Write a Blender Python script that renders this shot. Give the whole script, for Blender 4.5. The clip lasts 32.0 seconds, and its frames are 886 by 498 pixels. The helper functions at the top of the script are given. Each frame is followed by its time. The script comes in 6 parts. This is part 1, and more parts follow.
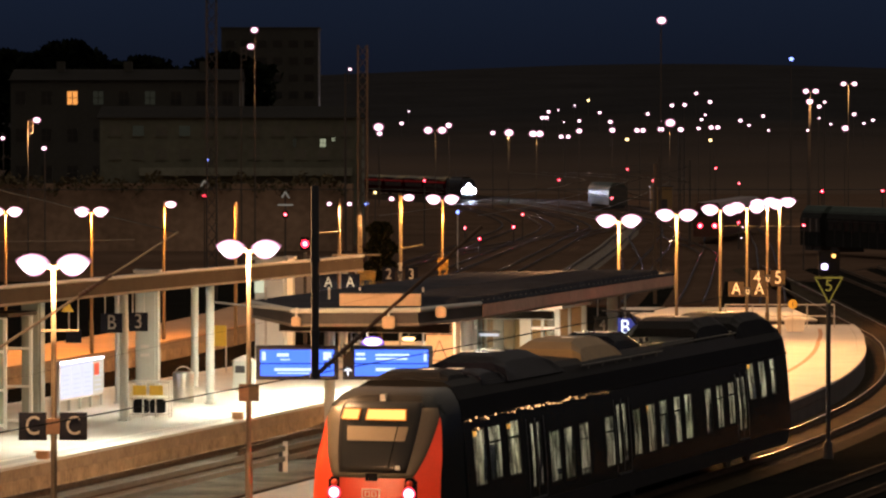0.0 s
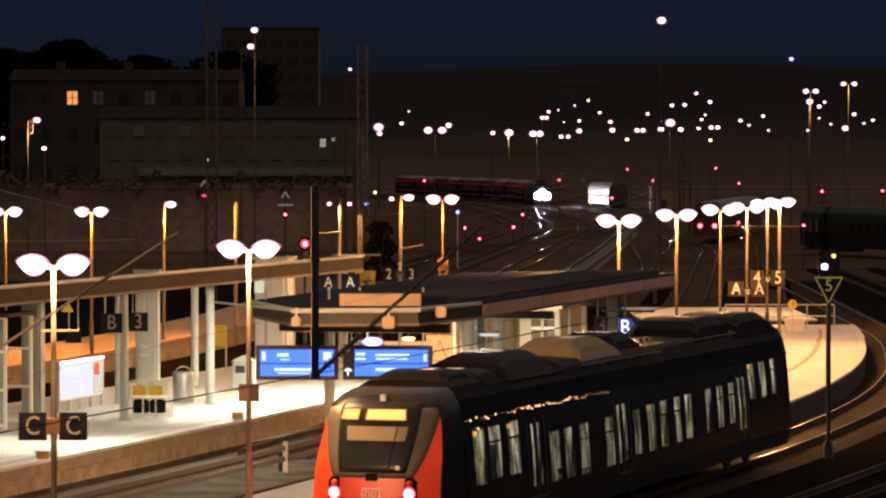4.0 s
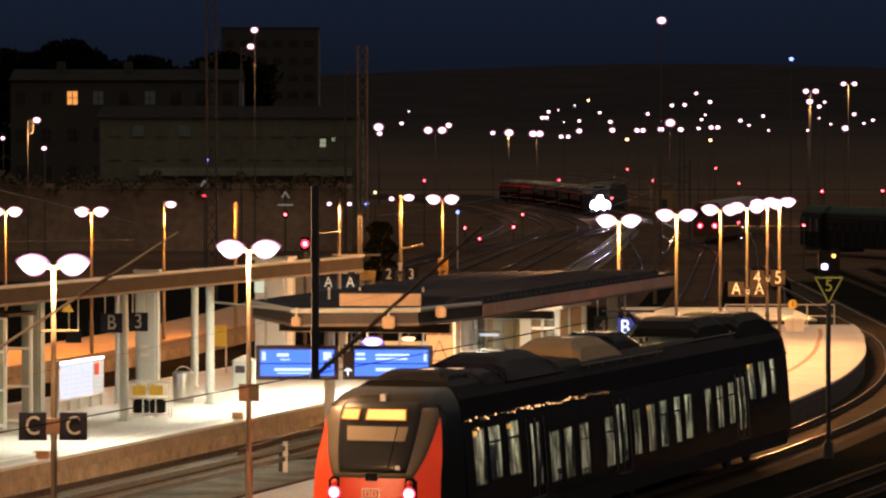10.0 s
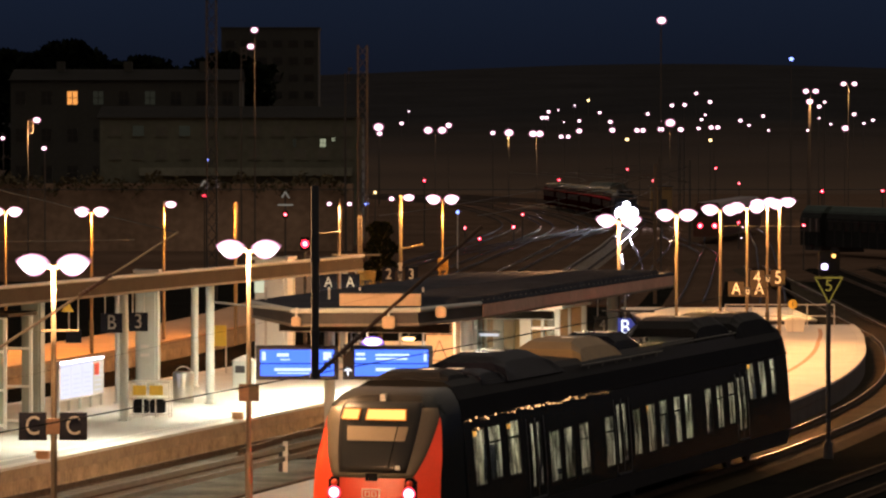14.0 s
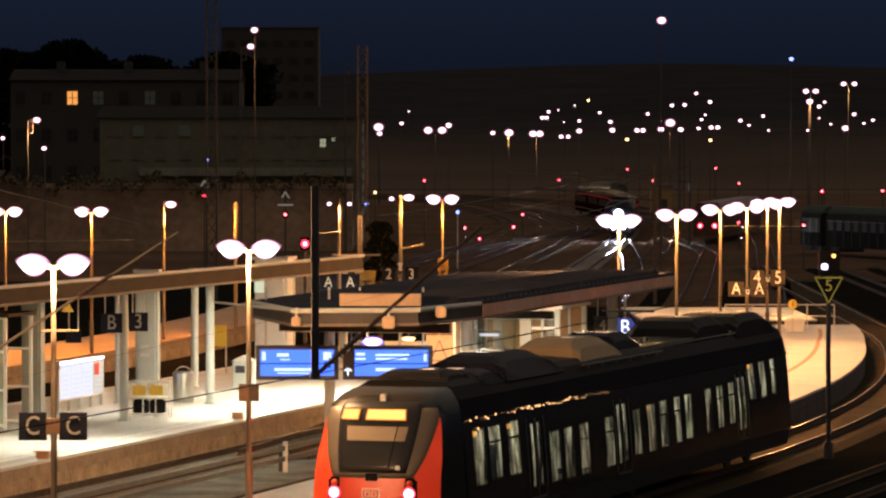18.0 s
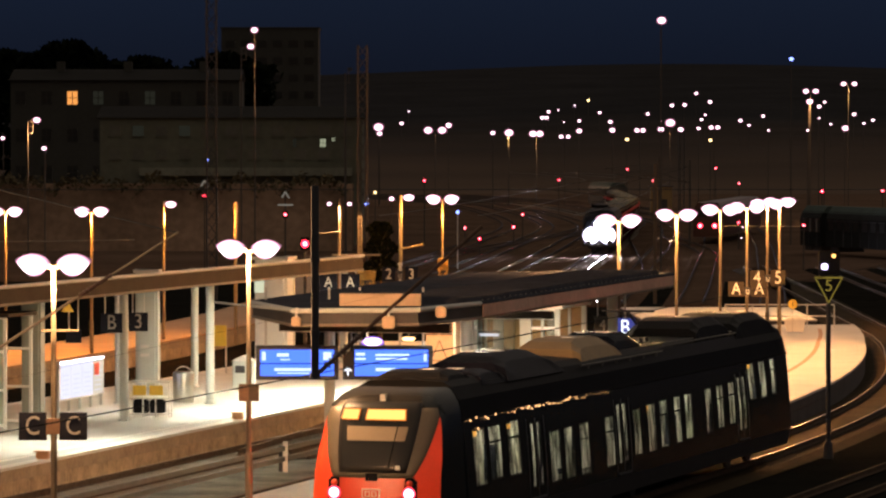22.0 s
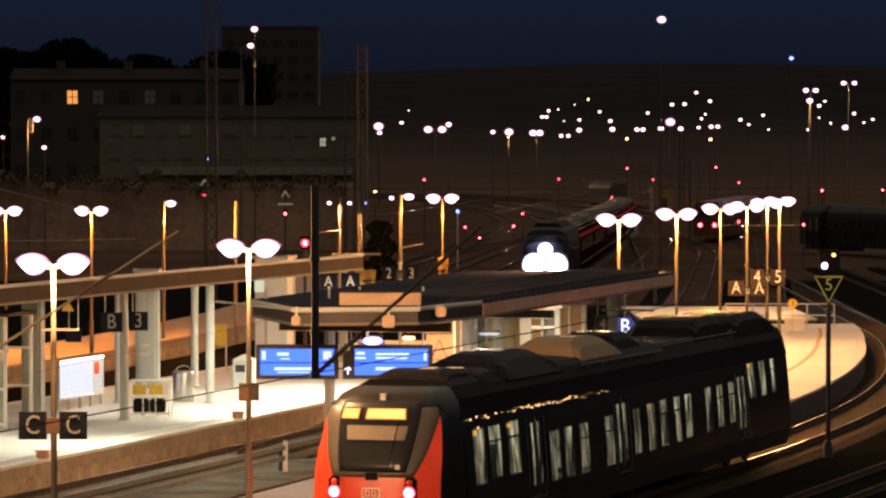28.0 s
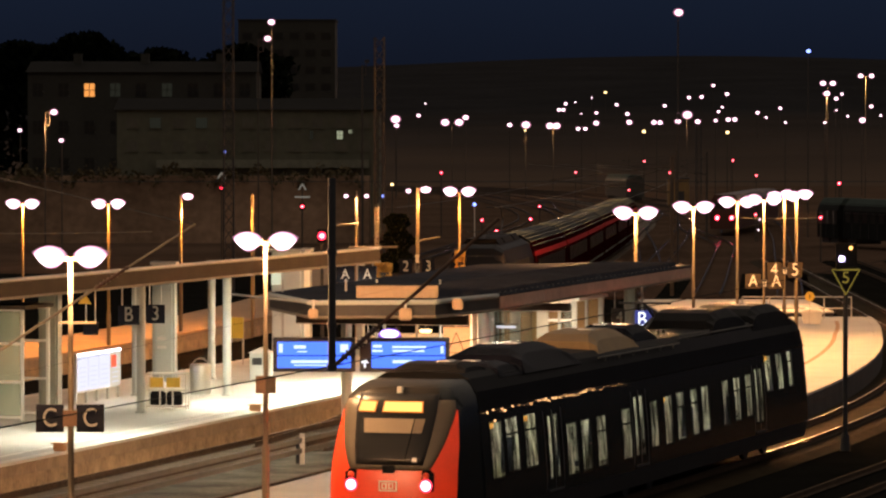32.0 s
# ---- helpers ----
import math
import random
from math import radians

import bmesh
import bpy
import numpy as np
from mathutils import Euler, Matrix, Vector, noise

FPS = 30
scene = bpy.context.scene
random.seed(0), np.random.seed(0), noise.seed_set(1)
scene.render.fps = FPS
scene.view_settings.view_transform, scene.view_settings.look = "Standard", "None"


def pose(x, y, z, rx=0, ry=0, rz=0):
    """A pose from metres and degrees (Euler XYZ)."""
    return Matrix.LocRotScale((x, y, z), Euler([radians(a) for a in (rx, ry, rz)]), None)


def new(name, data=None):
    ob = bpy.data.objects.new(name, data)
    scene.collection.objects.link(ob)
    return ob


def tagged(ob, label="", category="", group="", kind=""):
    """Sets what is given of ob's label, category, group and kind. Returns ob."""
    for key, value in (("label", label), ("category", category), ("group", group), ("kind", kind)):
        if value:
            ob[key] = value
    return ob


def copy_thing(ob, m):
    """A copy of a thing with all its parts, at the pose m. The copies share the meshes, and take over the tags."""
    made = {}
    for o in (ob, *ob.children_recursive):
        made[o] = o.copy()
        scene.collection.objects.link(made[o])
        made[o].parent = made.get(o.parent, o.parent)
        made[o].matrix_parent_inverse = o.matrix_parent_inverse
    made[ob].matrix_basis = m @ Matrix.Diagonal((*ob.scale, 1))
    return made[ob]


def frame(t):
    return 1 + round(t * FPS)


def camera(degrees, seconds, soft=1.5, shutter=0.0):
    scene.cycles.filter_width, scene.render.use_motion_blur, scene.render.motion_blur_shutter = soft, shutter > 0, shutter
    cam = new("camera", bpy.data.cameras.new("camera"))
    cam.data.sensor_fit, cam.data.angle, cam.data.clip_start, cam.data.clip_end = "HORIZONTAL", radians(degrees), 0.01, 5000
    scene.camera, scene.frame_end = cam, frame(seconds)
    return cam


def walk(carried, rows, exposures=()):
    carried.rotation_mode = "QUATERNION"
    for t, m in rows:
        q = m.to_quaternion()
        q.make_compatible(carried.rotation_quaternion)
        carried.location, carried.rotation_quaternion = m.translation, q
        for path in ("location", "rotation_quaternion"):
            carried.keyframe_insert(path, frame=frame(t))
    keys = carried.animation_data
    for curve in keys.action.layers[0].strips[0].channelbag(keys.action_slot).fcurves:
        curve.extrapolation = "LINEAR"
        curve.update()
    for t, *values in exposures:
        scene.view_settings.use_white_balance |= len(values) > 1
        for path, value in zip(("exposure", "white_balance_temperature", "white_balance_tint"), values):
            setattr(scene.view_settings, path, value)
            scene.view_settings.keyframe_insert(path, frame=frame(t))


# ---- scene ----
# The place: x across, y away from the bridge on which the camera stands, z up; z = 0 is the top of the rails.
LENS = 11.936
EYE = 8.75
TILT = 1.2909
cam = camera(LENS, 32.0, soft=2.3)
SHAKE = [(0, 0, 0), (26.5, 0, 0), (27.5, 0, .007), (28, 0, .011), (28.5, -.008, .033), (29, 0, -.006), (29.5, .067, .031), (30, .107, .05),
         (30.5, .108, .089), (31, .176, .064), (31.5, .191, .077), (32, .229, .107)]
walk(cam, [(t, pose(0, 0, EYE, 90 - TILT - dip, 0, turn)) for t, turn, dip in SHAKE], exposures=[(0, 0.45), (32, 0.45)])

# ---- night sky ----
world = bpy.data.worlds.new("night")
scene.world = world
world.use_nodes = True
wn, wl = world.node_tree.nodes, world.node_tree.links
wbg = wn["Background"]
wco = wn.new("ShaderNodeTexCoord")
wse = wn.new("ShaderNodeSeparateXYZ")
wra = wn.new("ShaderNodeValToRGB")
wl.new(wco.outputs["Generated"], wse.inputs[0])
wl.new(wse.outputs["Z"], wra.inputs[0])
wl.new(wra.outputs[0], wbg.inputs["Color"])
wra.color_ramp.elements[0].position, wra.color_ramp.elements[0].color = 0.0, (0.0030, 0.0032, 0.0058, 1)
wra.color_ramp.elements[1].position, wra.color_ramp.elements[1].color = 0.045, (0.0060, 0.0098, 0.0210, 1)
haze = wra.color_ramp.elements.new(0.5)
haze.color = (0.262, 0.213, 0.170, 1)
wbg.inputs["Strength"].default_value = 1.0

SODIUM = (1.0, 0.53, 0.235)
AMBERLAMP = (1.0, 0.445, 0.150)
ORANGE = (1.0, 0.35, 0.06)
COOL = (1.0, 0.965, 0.74)


def point_lamp(x, y, z, watts, colour, radius=0.2):
    data = bpy.data.lights.new("lamp_light", "POINT")
    data.energy, data.color, data.shadow_soft_size = watts, colour, radius
    ob = new("lamp_light", data)
    ob.location = (x, y, z)
    return ob


def area_lamp(x, y, z, sx, sy, watts, colour, turn=0.0):
    data = bpy.data.lights.new("tube_light", "AREA")
    data.shape, data.size, data.size_y, data.energy, data.color = "RECTANGLE", sx, sy, watts, colour
    ob = new("tube_light", data)
    ob.matrix_basis = pose(x, y, z, 0, 0, turn)
    return ob


# ---- materials ----
def mat(name, colour, rough=0.7, metal=0.0, vary=0.25, scale=3.0, bump=0.0, fine=40.0, spec=0.5):
    m = bpy.data.materials.new(name)
    m.use_nodes = True
    nd, ln = m.node_tree.nodes, m.node_tree.links
    b = nd["Principled BSDF"]
    b.inputs["Roughness"].default_value, b.inputs["Metallic"].default_value = rough, metal
    b.inputs["Specular IOR Level"].default_value = spec
    if vary <= 0:
        b.inputs["Base Color"].default_value = (*colour, 1)
        return m
    co = nd.new("ShaderNodeTexCoord")
    n1, n2 = nd.new("ShaderNodeTexNoise"), nd.new("ShaderNodeTexNoise")
    n1.inputs["Scale"].default_value, n1.inputs["Detail"].default_value = scale, 5
    n2.inputs["Scale"].default_value, n2.inputs["Detail"].default_value = fine, 3
    ln.new(co.outputs["Object"], n1.inputs["Vector"])
    ln.new(co.outputs["Object"], n2.inputs["Vector"])
    mix = nd.new("ShaderNodeMix")
    mix.inputs[0].default_value = 0.4
    ln.new(n1.outputs["Fac"], mix.inputs[2])
    ln.new(n2.outputs["Fac"], mix.inputs[3])
    ra = nd.new("ShaderNodeValToRGB")
    ra.color_ramp.elements[0].position, ra.color_ramp.elements[1].position = 0.3, 0.7
    ra.color_ramp.elements[0].color = (*[c * (1 - vary) for c in colour], 1)
    ra.color_ramp.elements[1].color = (*[min(1, c * (1 + vary)) for c in colour], 1)
    ln.new(mix.outputs[0], ra.inputs[0])
    ln.new(ra.outputs[0], b.inputs["Base Color"])
    if bump:
        bp = nd.new("ShaderNodeBump")
        bp.inputs["Strength"].default_value, bp.inputs["Distance"].default_value = bump, 0.02
        ln.new(n2.outputs["Fac"], bp.inputs["Height"])
        ln.new(bp.outputs[0], b.inputs["Normal"])
    return m


def glow(name, colour, strength):
    m = bpy.data.materials.new(name)
    m.use_nodes = True
    nd, ln = m.node_tree.nodes, m.node_tree.links
    nd.remove(nd["Principled BSDF"])
    e = nd.new("ShaderNodeEmission")
    e.inputs["Color"].default_value, e.inputs["Strength"].default_value = (*colour, 1), strength
    ln.new(e.outputs[0], nd["Material Output"].inputs["Surface"])
    return m


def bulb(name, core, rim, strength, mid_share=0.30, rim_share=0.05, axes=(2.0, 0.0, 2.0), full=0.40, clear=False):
    """Lamp glass, hottest in the middle; the dimmer tinted rim imitates the glow round a lamp."""
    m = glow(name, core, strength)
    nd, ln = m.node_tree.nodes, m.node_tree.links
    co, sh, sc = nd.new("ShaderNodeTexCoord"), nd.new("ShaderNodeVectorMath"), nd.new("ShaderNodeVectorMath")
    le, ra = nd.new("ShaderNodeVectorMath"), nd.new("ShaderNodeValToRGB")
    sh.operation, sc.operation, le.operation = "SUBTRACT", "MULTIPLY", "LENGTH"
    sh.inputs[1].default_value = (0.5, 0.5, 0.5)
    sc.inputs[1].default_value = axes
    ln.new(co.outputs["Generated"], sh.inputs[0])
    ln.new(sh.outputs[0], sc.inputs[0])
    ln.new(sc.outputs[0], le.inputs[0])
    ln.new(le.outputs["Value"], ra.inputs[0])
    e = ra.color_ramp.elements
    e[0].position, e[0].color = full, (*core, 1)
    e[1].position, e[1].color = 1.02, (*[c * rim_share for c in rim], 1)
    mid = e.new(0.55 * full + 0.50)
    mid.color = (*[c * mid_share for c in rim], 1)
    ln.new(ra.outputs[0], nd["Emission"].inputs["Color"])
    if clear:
        # opacity fades towards the rim, a soft edge that imitates glare
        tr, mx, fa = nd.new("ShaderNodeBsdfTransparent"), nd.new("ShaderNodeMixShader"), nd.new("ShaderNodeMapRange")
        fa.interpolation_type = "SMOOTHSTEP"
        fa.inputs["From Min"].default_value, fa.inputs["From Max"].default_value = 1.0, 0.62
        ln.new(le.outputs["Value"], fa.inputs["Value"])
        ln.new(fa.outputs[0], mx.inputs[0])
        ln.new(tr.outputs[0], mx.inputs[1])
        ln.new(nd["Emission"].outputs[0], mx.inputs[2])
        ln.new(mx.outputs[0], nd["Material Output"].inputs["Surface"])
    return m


def glass(name, colour=(0.8, 0.9, 0.88), rough=0.05, alpha=0.35):
    m = bpy.data.materials.new(name)
    m.use_nodes = True
    b = m.node_tree.nodes["Principled BSDF"]
    b.inputs["Base Color"].default_value = (*colour, 1)
    b.inputs["Roughness"].default_value, b.inputs["Alpha"].default_value = rough, alpha
    return m


M_GROUND = mat("dark_ground", (0.076, 0.050, 0.036), 0.95, vary=0.4, scale=0.05, fine=1.2, bump=0.3, spec=0.0)
M_HILL = mat("glow_graded_hillside", (0.0215, 0.0215, 0.0235), 1.0, vary=0.3, scale=0.02, fine=0.3, spec=0.0)
# brown lamp glow painted into the low slope fades unevenly to dark higher up
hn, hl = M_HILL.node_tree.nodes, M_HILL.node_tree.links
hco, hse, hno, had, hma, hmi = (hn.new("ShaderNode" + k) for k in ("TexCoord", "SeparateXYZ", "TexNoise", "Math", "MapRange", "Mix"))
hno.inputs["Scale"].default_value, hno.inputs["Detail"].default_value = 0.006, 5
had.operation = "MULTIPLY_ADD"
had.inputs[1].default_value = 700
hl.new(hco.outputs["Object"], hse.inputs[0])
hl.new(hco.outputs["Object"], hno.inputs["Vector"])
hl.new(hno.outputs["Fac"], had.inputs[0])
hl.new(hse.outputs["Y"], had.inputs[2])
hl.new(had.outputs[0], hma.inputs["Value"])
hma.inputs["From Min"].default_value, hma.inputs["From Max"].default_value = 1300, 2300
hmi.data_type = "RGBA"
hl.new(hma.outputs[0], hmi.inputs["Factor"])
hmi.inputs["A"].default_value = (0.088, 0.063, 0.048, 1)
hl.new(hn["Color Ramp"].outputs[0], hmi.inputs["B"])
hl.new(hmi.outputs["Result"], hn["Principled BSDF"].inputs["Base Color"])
# near soil, with the shade beyond the railcar put into its colour
M_SOIL = mat("shade_dark_soil", (0.0105, 0.0100, 0.0085), 0.95, vary=0.4, scale=0.4, fine=6, bump=0.3, spec=0.0)
M_BALLAST = mat("ballast", (0.140, 0.135, 0.110), 0.95, vary=0.8, scale=0.7, fine=17, bump=1.0, spec=0.1)
M_PAVE = mat("platform_paving", (0.50, 0.49, 0.46), 0.8, vary=0.14, scale=0.5, fine=9, bump=0.15)
M_COPING = mat("edge_stone", (0.66, 0.64, 0.60), 0.8, vary=0.12, scale=1.5, fine=20)
M_LETTERDIM = mat("dull_letters", (0.24, 0.235, 0.22), 0.6, vary=0.1)
# faint glow stands in for light reflected by the yellow sign
M_GLOWYELLOW = glow("yellow_sign_glow", (0.60, 0.44, 0.08), 0.26)
M_WALL = mat("platform_wall", (0.36, 0.262, 0.165), 0.9, vary=0.45, scale=1.6, fine=7, bump=0.4)
M_RAIL = mat("rail_steel", (0.20, 0.185, 0.165), 0.15, 1.0, vary=0.2, scale=2, fine=30)
M_STEEL = mat("brushed_steel", (0.62, 0.62, 0.58), 0.28, 1.0, vary=0.08, scale=2, fine=25)
M_WALLUP = mat("dark_upper_course", (0.32, 0.240, 0.160), 0.9, vary=0.3, scale=1.2, fine=7, bump=0.3)
# wall that faces away from the lamps, its shade put into the colour
M_SHADEWALL = mat("shaded_platform_wall", (0.055, 0.045, 0.044), 0.9, vary=0.35, scale=1.2, fine=7, bump=0.3)
# paving with the orange lamp light put into its colour
M_LITPAVING = mat("orange_lit_paving", (0.40, 0.25, 0.14), 0.85, vary=0.2, scale=0.6, fine=9, bump=0.2)
M_NEARRAIL = mat("worn_rail_steel", (0.20, 0.145, 0.095), 0.34, 1.0, vary=0.2, scale=2, fine=30)
# darker copy of the ballast, standing in for shade beside the railcar
M_BALLASTBROWN = mat("shade_dark_ballast", (0.030, 0.0215, 0.0115), 0.95, vary=0.5, scale=0.7, fine=11, bump=1.0, spec=0.05)
M_RUST = mat("rusty_steel", (0.12, 0.07, 0.045), 0.8, 0.3, vary=0.3, scale=3, fine=20)
M_SLEEPER = mat("sleeper_concrete", (0.16, 0.14, 0.115), 0.9, vary=0.25, scale=2, fine=15, bump=0.3)
M_GALV = mat("galvanised_steel", (0.55, 0.53, 0.50), 0.5, 0.3, vary=0.12, scale=2, fine=25)
M_FENCE = mat("grey_fence_rail", (0.10, 0.095, 0.085), 0.6, 0.2, vary=0.25, scale=2, fine=20)
M_POLE = mat("painted_pole", (0.19, 0.16, 0.125), 0.6, 0.0, vary=0.12, scale=2, fine=25)
M_WHITE = mat("white_panel", (0.74, 0.75, 0.72), 0.6, vary=0.08, scale=1.2, fine=15)
M_COLUMN = mat("grey_column", (0.42, 0.45, 0.43), 0.6, vary=0.1, scale=1.2, fine=15)
M_LAMPPOLE = mat("lamp_pole_zinc", (0.20, 0.163, 0.122), 0.42, 0.85, vary=0.2, scale=2, fine=25)
M_FASCIA = mat("roof_fascia", (0.055, 0.043, 0.032), 0.8, vary=0.2, scale=0.8, fine=10, spec=0.1)
M_FASCIAGREY = mat("grey_brown_fascia", (0.066, 0.062, 0.060), 0.7, vary=0.2, scale=0.8, fine=10, spec=0.2)
# rose-brown raised to imitate light that no lamp here gives
M_SIDEFASCIA = mat("lit_side_fascia", (0.56, 0.36, 0.28), 0.7, vary=0.25, scale=0.5, fine=6, spec=0.1)
M_FLASHING = mat("lit_edge_pale", (0.20, 0.165, 0.125), 0.6, vary=0.25, scale=0.8, fine=10)
M_RAILWEB = mat("rusty_rail_web", (0.066, 0.046, 0.032), 0.9, vary=0.3, scale=3, fine=20, spec=0.1)
M_BOXPAINT = mat("peach_box_paint", (0.46, 0.33, 0.22), 0.7, vary=0.15, scale=1.2, fine=12)
M_ROOF = mat("roof_sheet", (0.046, 0.048, 0.058), 0.8, 0.0, vary=0.3, scale=0.7, fine=8, bump=0.2, spec=0.0)
M_DARK = mat("dark_paint", (0.022, 0.022, 0.026), 0.5, vary=0.3, scale=2, fine=20)
M_BLACK = mat("black_rubber", (0.012, 0.012, 0.013), 0.9, vary=0.3, scale=3, fine=20, spec=0.05)
M_RED = mat("traffic_red_paint", (0.76, 0.062, 0.020), 0.35, vary=0.1, scale=1.5, fine=20)
M_TRAINGREY = mat("grey_cab_paint", (0.088, 0.072, 0.050), 0.45, vary=0.12, scale=1.5, fine=20)
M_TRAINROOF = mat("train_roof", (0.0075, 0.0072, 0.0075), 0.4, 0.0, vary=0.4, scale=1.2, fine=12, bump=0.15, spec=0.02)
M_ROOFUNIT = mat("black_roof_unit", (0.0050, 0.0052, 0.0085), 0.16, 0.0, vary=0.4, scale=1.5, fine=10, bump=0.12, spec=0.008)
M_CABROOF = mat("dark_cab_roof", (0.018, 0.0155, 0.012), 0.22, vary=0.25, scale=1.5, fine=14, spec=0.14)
M_TANROOF = mat("roof_unit_cover", (0.21, 0.130, 0.045), 0.5, 0.0, vary=0.2, scale=1.2, fine=12)
M_SIGNBLUE = mat("sign_dark_blue", (0.012, 0.013, 0.020), 0.75, vary=0.15, scale=4, fine=30, spec=0.05)
M_SIGNWHITE = mat("sign_white", (0.78, 0.76, 0.70), 0.5, vary=0.06, scale=4, fine=30)
M_YELLOW = mat("yellow_paint", (0.70, 0.47, 0.05), 0.5, vary=0.12, scale=4, fine=30)
M_GLASS = glass("pane_glass", (0.50, 0.60, 0.48), 0.45, 0.45)
M_ROOMGLASS = glass("dark_room_glass", (0.05, 0.065, 0.05), 0.45, 0.35)
M_SCREEN = glow("blue_screen", (0.068, 0.165, 0.95), 1.5)
M_SCREENTEXT = glow("screen_text", (0.62, 0.78, 1.0), 1.15)
M_LAMPGLOW = bulb("lamp_diffuser", (1.0, 0.80, 0.88), (1.0, 0.46, 0.64), 3.4, 0.55, 0.06, full=0.62)
M_FARGLOW = bulb("far_lamp_glass", (1.0, 0.80, 0.90), (1.0, 0.42, 0.62), 4.2, 0.28, 0.02)
M_FARORANGE = glow("far_orange_glass", (1.0, 0.46, 0.12), 2.6)
M_BLUEGLOW = glow("blue_lamp_glass", (0.20, 0.28, 1.0), 3.0)
M_REDGLOW = glow("red_signal_glass", (1.0, 0.025, 0.060), 5.0)
M_REDCORE = glow("red_signal_bulb", (1.0, 0.5, 0.5), 4.0)
M_WINDOWWARM = glow("warm_window", (1.0, 0.38, 0.09), 0.75)
M_INTERIOR = glow("saloon_lights", (1.0, 0.92, 0.60), 9.5)
M_AMBER = glow("amber_display", (1.0, 0.42, 0.10), 1.8)
M_AMBERRIM = glow("amber_fringe_glow", (1.0, 0.26, 0.035), 0.50)
M_AMBERDIM = glow("amber_side_display", (1.0, 0.46, 0.09), 4.5)
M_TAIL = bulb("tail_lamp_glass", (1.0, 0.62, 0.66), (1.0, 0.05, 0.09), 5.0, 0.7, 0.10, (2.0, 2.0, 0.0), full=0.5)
M_POSTER = glow("backlit_poster", (0.80, 0.80, 0.98), 0.84)
M_CREAMPOSTER = glow("backlit_cream_poster", (0.90, 0.80, 0.66), 0.62)
M_CASELIGHT = glow("poster_case_tube", (0.80, 0.72, 1.0), 8.0)
# glow of the beads that imitate lamp glints on the railcar
M_BEAD = glow("amber_glint_glow", (1.0, 0.52, 0.22), 2.2)
M_DOME = bulb("dome_lamp_glass", (0.80, 0.70, 1.0), (0.42, 0.22, 1.0), 4.5, 0.30, 0.05, full=0.5)
M_DIMWINDOW = glow("dim_window", (0.55, 0.55, 0.40), 0.022)
M_BWHITE = glow("lit_sign_face", (0.8, 0.85, 1.0), 1.4)
M_BBLUE = glow("lit_sign_ground", (0.11, 0.12, 0.50), 0.42)
M_WINDSCREEN = mat("windscreen_glass", (0.012, 0.012, 0.012), 0.32, vary=0, spec=0.25)
M_BLIND = mat("cab_blind", (0.25, 0.20, 0.14), 0.8, vary=0.1)
# window band black, also laid over red skin that lies in shade
M_BAND = mat("band_and_shade_black", (0.014, 0.017, 0.019), 0.24, vary=0.2, scale=2, fine=12, spec=0.17)
# the gold of lamp glints is put into the rib colour
M_COACHROOFGLOSS = mat("gold_glint_rib", (0.72, 0.58, 0.34), 0.22, 1.0, vary=0.4, scale=1.5, fine=9, bump=0.5)
# coach red with the lamp light on the upper side painted in
M_BANDRED = mat("lamplit_band_red", (0.48, 0.008, 0.010), 0.5, vary=0.12, scale=1.5, fine=20, spec=0.1)
M_COACHTOP = mat("grey_coach_roof", (0.012, 0.012, 0.011), 0.6, 0.0, vary=0.3, scale=1.5, fine=12, spec=0.05)
# coach red darkened to stand in for the shaded body
M_COACHRED = mat("shade_dark_coach_red", (0.022, 0.002, 0.002), 0.5, vary=0.15, scale=1.5, fine=20, spec=0.0)
M_TACTILE = mat("red_brown_strip", (0.34, 0.19, 0.11), 0.8, vary=0.2, scale=2, fine=12)
M_EDGEBOX = mat("rusty_red_box", (0.50, 0.26, 0.13), 0.6, vary=0.25)
# very dark, so that far poles stay faint against the hill
M_FARPOLE = mat("dark_mast", (0.042, 0.034, 0.028), 0.7, vary=0.2)
# red darkened to stand in for faces out of the light
M_REDDARK = mat("shade_dark_red", (0.040, 0.007, 0.006), 0.35, vary=0.15, scale=1.5, fine=20)
M_TRAINGLASS = glass("train_window", (0.03, 0.04, 0.03), 0.08, 0.28)
# noise in the alpha imitates reflections and uneven brightness in the panes
gn, gl = M_TRAINGLASS.node_tree.nodes, M_TRAINGLASS.node_tree.links
gco, gmap, gno, gra = gn.new("ShaderNodeTexCoord"), gn.new("ShaderNodeMapping"), gn.new("ShaderNodeTexNoise"), gn.new("ShaderNodeMapRange")
gmap.inputs["Scale"].default_value = (1.0, 2.6, 0.9)
gno.inputs["Scale"].default_value, gno.inputs["Detail"].default_value = 1.3, 4
gra.inputs["From Min"].default_value, gra.inputs["From Max"].default_value = 0.36, 0.64
gra.inputs["To Min"].default_value, gra.inputs["To Max"].default_value = 0.12, 0.72
gl.new(gco.outputs["Object"], gmap.inputs["Vector"])
gl.new(gmap.outputs[0], gno.inputs["Vector"])
gl.new(gno.outputs["Fac"], gra.inputs["Value"])
gl.new(gra.outputs[0], gn["Principled BSDF"].inputs["Alpha"])
# column grey darkened to stand in for the pillar's shaded front
M_DARKPILLAR = mat("shaded_pillar", (0.33, 0.35, 0.31), 0.7, vary=0.15, scale=1.2, fine=15)
M_PALETEXT = glow("faint_print", (0.74, 0.74, 0.88), 0.78)
M_SEAT = mat("seat_fabric", (0.05, 0.06, 0.10), 0.9, vary=0.3, scale=4, fine=40)
M_SILVER = mat("dull_coach_side", (0.010, 0.011, 0.011), 0.6, 0.0, vary=0.6, scale=0.8, fine=6, bump=0.8, spec=0.04)
